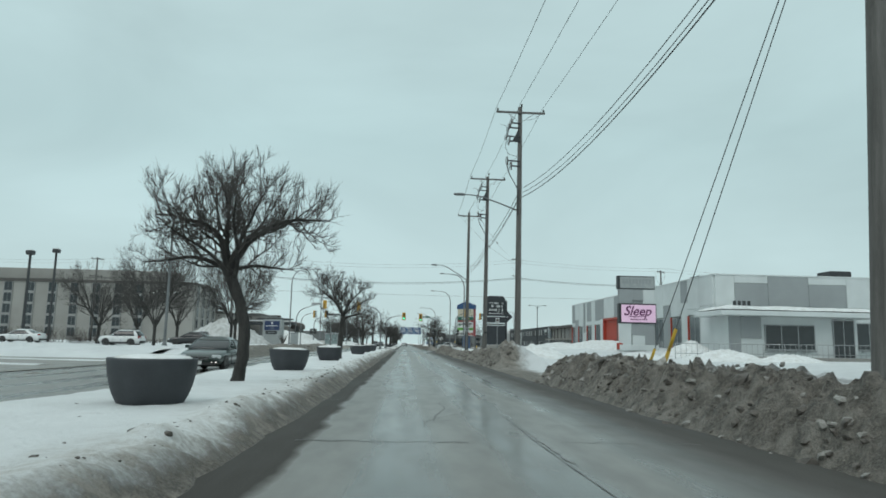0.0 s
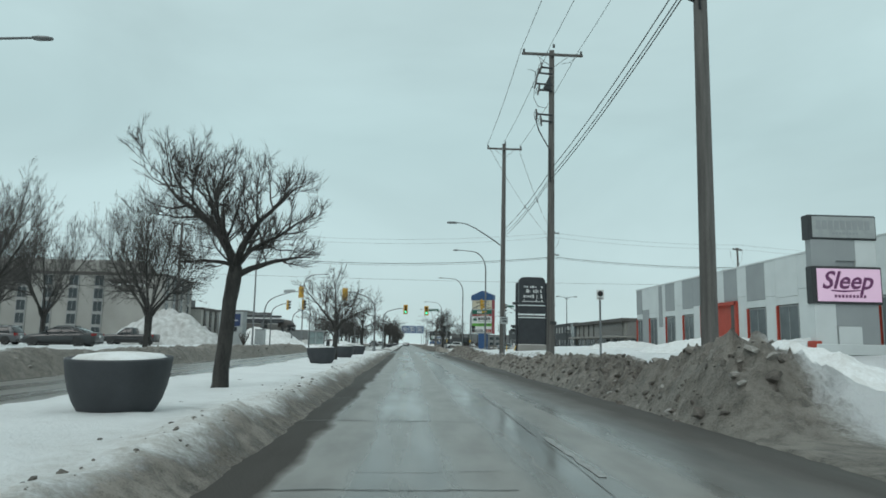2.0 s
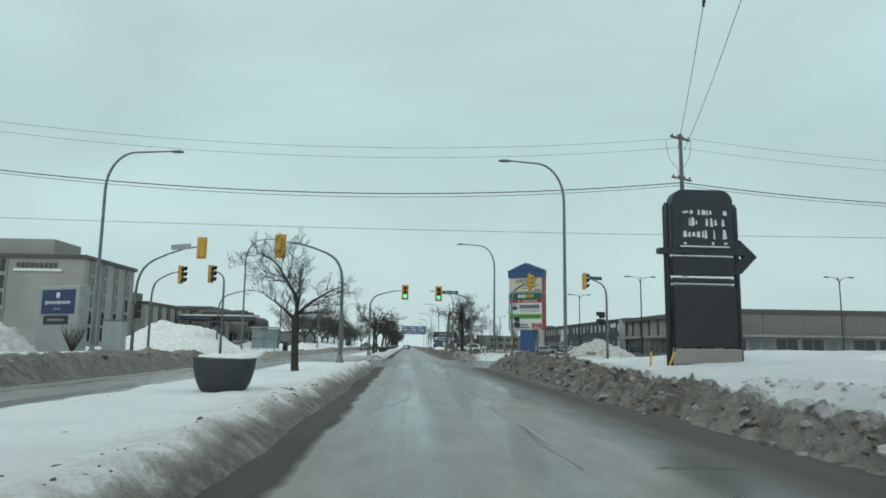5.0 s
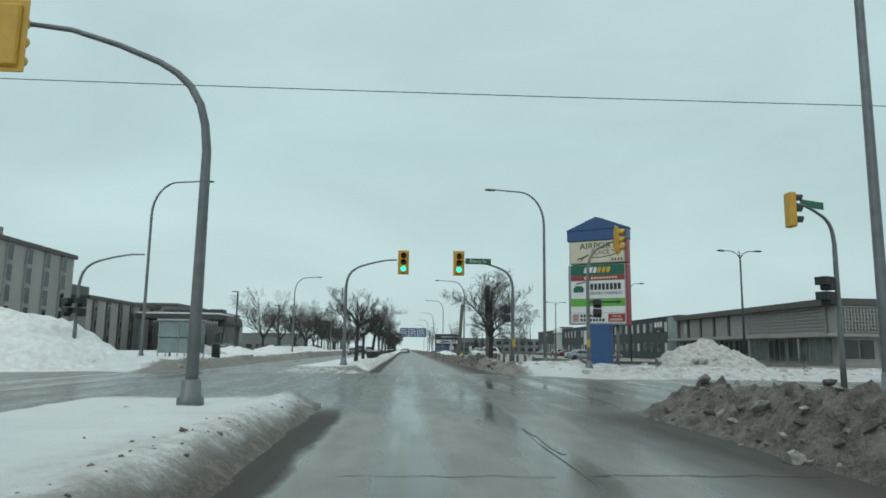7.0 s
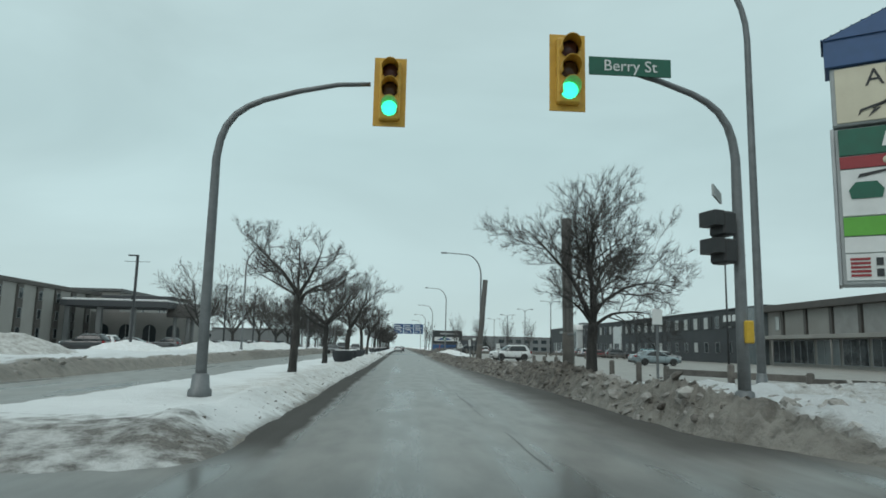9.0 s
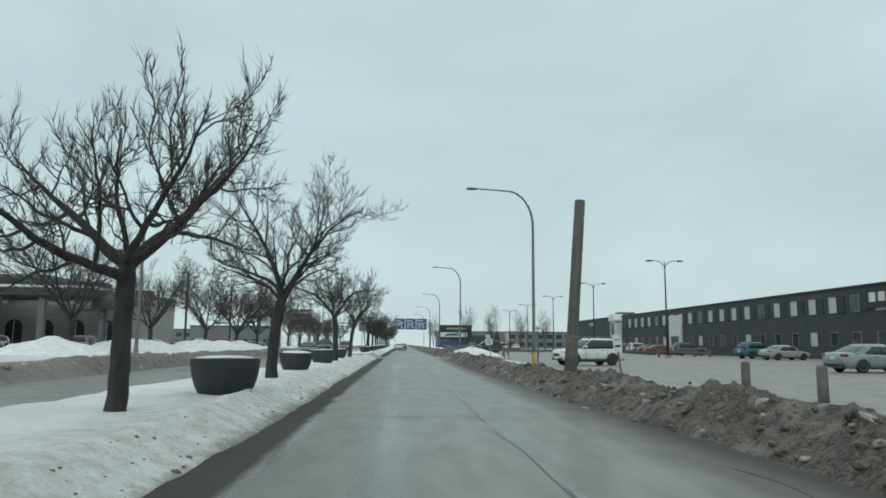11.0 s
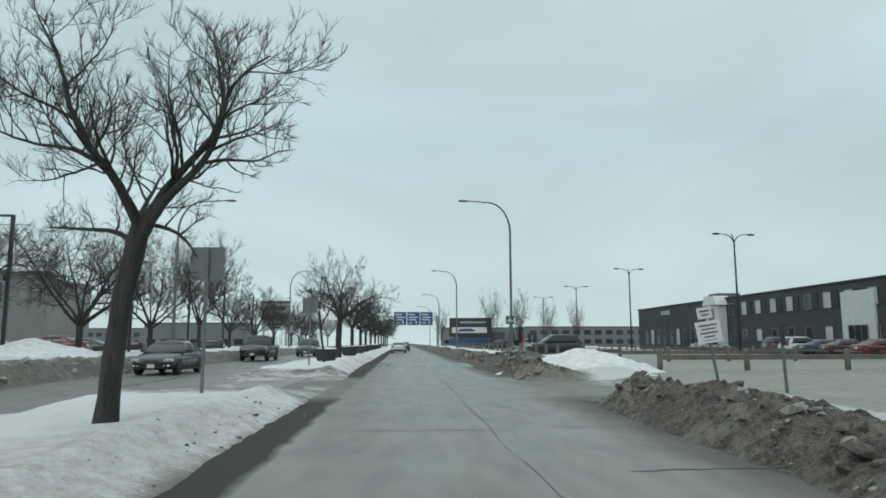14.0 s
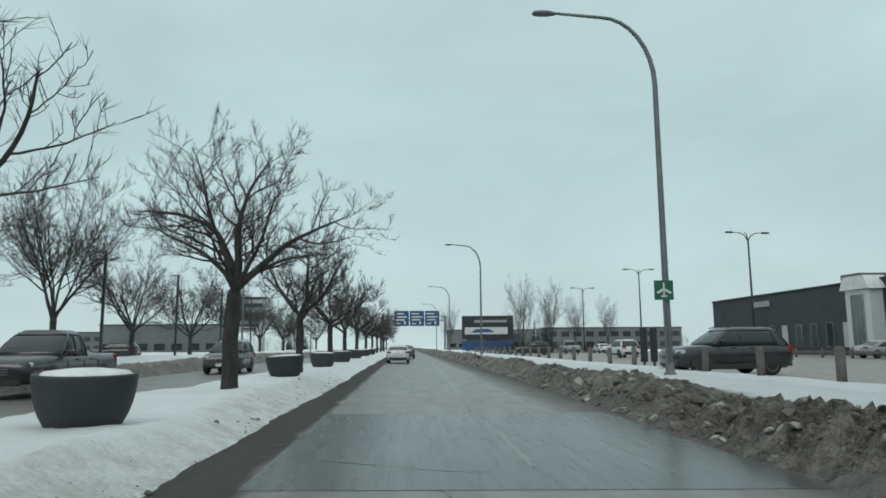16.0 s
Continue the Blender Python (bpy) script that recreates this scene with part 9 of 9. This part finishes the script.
        part("sill", Geo().box((s * W / 2 * 0.965, 0.01 * L, (0.165 if kind == "sedan" else 0.19) * H), (0.09, 0.44 * L, (0.06 if kind == "sedan" else 0.11) * H), 0.02), M["plastic"], t)
    part("front_bumper", Geo().box((0, 0.488 * L, 0.245 * H), (W * 0.74, 0.10, 0.10 * H), 0.03), M["plastic"], t)
    gr = part("grille", Geo().box((0, 0.494 * L, 0.385 * H), (W * 0.46, 0.06, 0.11 * H), 0.02), M["plastic"], t)
    for k in range(3):
        part("grille_bar", Geo().box((0, 0.503 * L, 0.385 * H + (k - 1) * 0.035 * H), (W * 0.44, 0.03, 0.012 * H), 0.004), M["rim"], gr)
    part("front_plate", Geo().box((0, 0.502 * L, 0.27 * H), (0.30, 0.02, 0.15), 0.005), M["white"], t)
    part("rear_bumper", Geo().box((0, -0.487 * L, 0.25 * H), (W * 0.80, 0.10, 0.12 * H), 0.03), M["plastic"], t)
    part("bumper_strip", Geo().box((0, -0.494 * L, 0.315 * H), (W * 0.72, 0.08, 0.03 * H), 0.012), M["rim"] if kind == "sedan" else M["plastic"], t)
    part("rear_plate", Geo().box((0, -0.497 * L, (0.52 if kind == "sedan" else 0.44) * H), (0.32, 0.03, 0.15), 0.006), M["white"], t)
    if kind == "sedan":
        part("boot_seam", Geo().box((0, -0.489 * L, 0.61 * H), (W * 0.52, 0.02, 0.012)), M["plastic"], t)
        part("badge", Geo().lathe([(0.05, -0.012), (0.05, 0.0)], 14, (0, -0.489 * L, 0.645 * H), "Y"), M["rim"], t)
        for s in (-1, 1):
            part("tail_pipe", Geo().box((s * W * 0.27, -0.496 * L, 0.205 * H), (0.18, 0.05, 0.05), 0.015), M["rim"], t)
    if kind == "suv":
        for s in (-1, 1):
            part("roof_rail", Geo().tube([(s * W * 0.33, -0.36 * L, H - 0.03), (s * W * 0.33, -0.2 * L, H + 0.04), (s * W * 0.33, 0.0, H + 0.03), (s * W * 0.33, 0.05 * L, H - 0.04)], 0.018, 6), M["plastic"], t)
    if kind == "pickup":
        part("bed", Geo().box((0, -0.31 * L, 0.605 * H), (W * 0.80, 0.35 * L, 0.05 * H), 0.01), M["plastic"], t)
    return t


WHITE, SILVER, BLACK, GREY = ("white", (0.72, 0.73, 0.73)), ("silver", (0.36, 0.37, 0.38)), ("black", (0.018, 0.020, 0.022)), ("grey", (0.10, 0.105, 0.11))
GREEN, RED, BLUE, TEAL, MAROON = ("dark_green", (0.014, 0.030, 0.028)), ("red", (0.16, 0.022, 0.024)), ("blue", (0.030, 0.055, 0.13)), ("teal", (0.010, 0.17, 0.20)), ("maroon", (0.06, 0.018, 0.026))

car(-0.55, 291.0, 0.0, 0, "sedan", WHITE, "white sedan on the road ahead with road-salt film")
car(0.15, 311.0, 0.0, 0, "sedan", GREY, "dark grey sedan farther along the road")
car(-8.2, 30.5, 0.0, 180, "sedan", GREEN, "dark green sedan with lit lamps on the opposite carriageway", lamps=True)
car(-10.3, 234.2, 0.0, 180, "sedan", BLACK, "black sedan with lit lamps on the opposite carriageway", lamps=True)
car(-10.8, 255.8, 0.0, 180, "pickup", BLACK, "black pickup truck on the opposite carriageway", lamps=True)
car(-9.4, 272.0, 0.0, 180, "suv", GREY, "dark grey car on the opposite carriageway", lamps=True)
car(11.75, 200.2, 0.10, 103, "suv", WHITE, "white compact car with dark windows leaving the lot", 0.98)
car(12.9, 261.5, 0.10, 95, "suv", BLACK, "black car parked beside the timber posts", 1.1)
for x, y, h, k, c, l in ((38.8, 288, -88, "sedan", SILVER, "silver sedan parked before the dark building"), (39, 271.2, -92, "suv", GREY, "dark grey car parked before the dark building"),
                         (39, 268, -90, "suv", WHITE, "white car parked before the dark building"), (39, 264.5, -90, "sedan", BLUE, "blue sedan parked before the dark building"),
                         (37, 254.0, -86, "sedan", RED, "dark red sedan parked in the lot"), (38, 259.5, -90, "sedan", MAROON, "maroon sedan parked in the lot"), (39, 249, -90, "suv", GREY, "dark car parked before the dark building"),
                         (37.5, 228.0, -80, "suv", TEAL, "teal car parked before the dark building"), (37.0, 222.0, -80, "sedan", SILVER, "silver sedan parked before the dark building"),
                         (24.0, 191.0, -85, "sedan", ("pale_blue", (0.24, 0.30, 0.32)), "pale blue sedan in the parking lot"), (21.0, 300.0, 5, "suv", WHITE, "white car parked far along the lot"),
                         (16.5, 322.0, 80, "suv", BLACK, "dark car parked far along the lot"), (24.0, 334.0, 0, "pickup", SILVER, "silver pickup parked far along the lot"), (30.0, 338.0, 0, "sedan", WHITE, "white sedan parked far along the lot")):
    car(x, y, 0.10, h, k, c, l)
for x, y, h, k, c, l in ((-30.2, 75.5, 88, "suv", WHITE, "white car parked on the snowy lot"), (-22.4, 74.0, 92, "sedan", BLACK, "dark car parked on the snowy lot"), (-41.0, 76.0, 90, "sedan", WHITE, "white sedan parked on the snowy lot"),
                         (-37.0, 92.0, 90, "suv", GREY, "dark grey car parked on the snowy lot"), (-29.8, 104.0, 90, "pickup", BLACK, "black pickup parked beside the snow heap"), (-30.0, 117.5, 88, "suv", WHITE, "white car parked behind the hotel sign"),
                         (-28.0, 200.0, 92, "sedan", BLACK, "black sedan parked on the far lot"), (-33.0, 205.0, 90, "suv", WHITE, "white car parked on the far lot"), (-25.8, 223.0, 85, "sedan", BLACK, "black sedan parked behind the snow bank"),
                         (-26.0, 229.0, 95, "sedan", GREY, "grey sedan parked behind the snow bank"), (-26.5, 241.0, 90, "sedan", BLACK, "black sedan parked behind the snow bank"), (-25.5, 245.5, 90, "sedan", SILVER, "silver sedan parked behind the snow bank"),
                         (-24.6, 253.0, 90, "sedan", RED, "red sedan parked behind the snow bank"), (-26.0, 260.5, 88, "sedan", BLACK, "black sedan parked on the far lot"), (-26.5, 268.0, 90, "pickup", BLACK, "black pickup with ladder racks on the far lot"),
                         (-27.0, 284.0, 90, "sedan", GREY, "grey sedan parked on the far lot"), (-27.0, 300.0, 90, "suv", BLACK, "dark car parked on the far lot"), (-30.5, 196.0, 88, "suv", BLACK, "dark car parked on the snowy hotel lot"), (-36.0, 236.0, 80, "suv", GREY, "grey car at the hotel entrance"),
                         (-49.3, 243.5, 178, "suv", WHITE, "tall white van before the canopy")):
    car(x, y, gz(x, y) - 0.05, h, k, c, l)
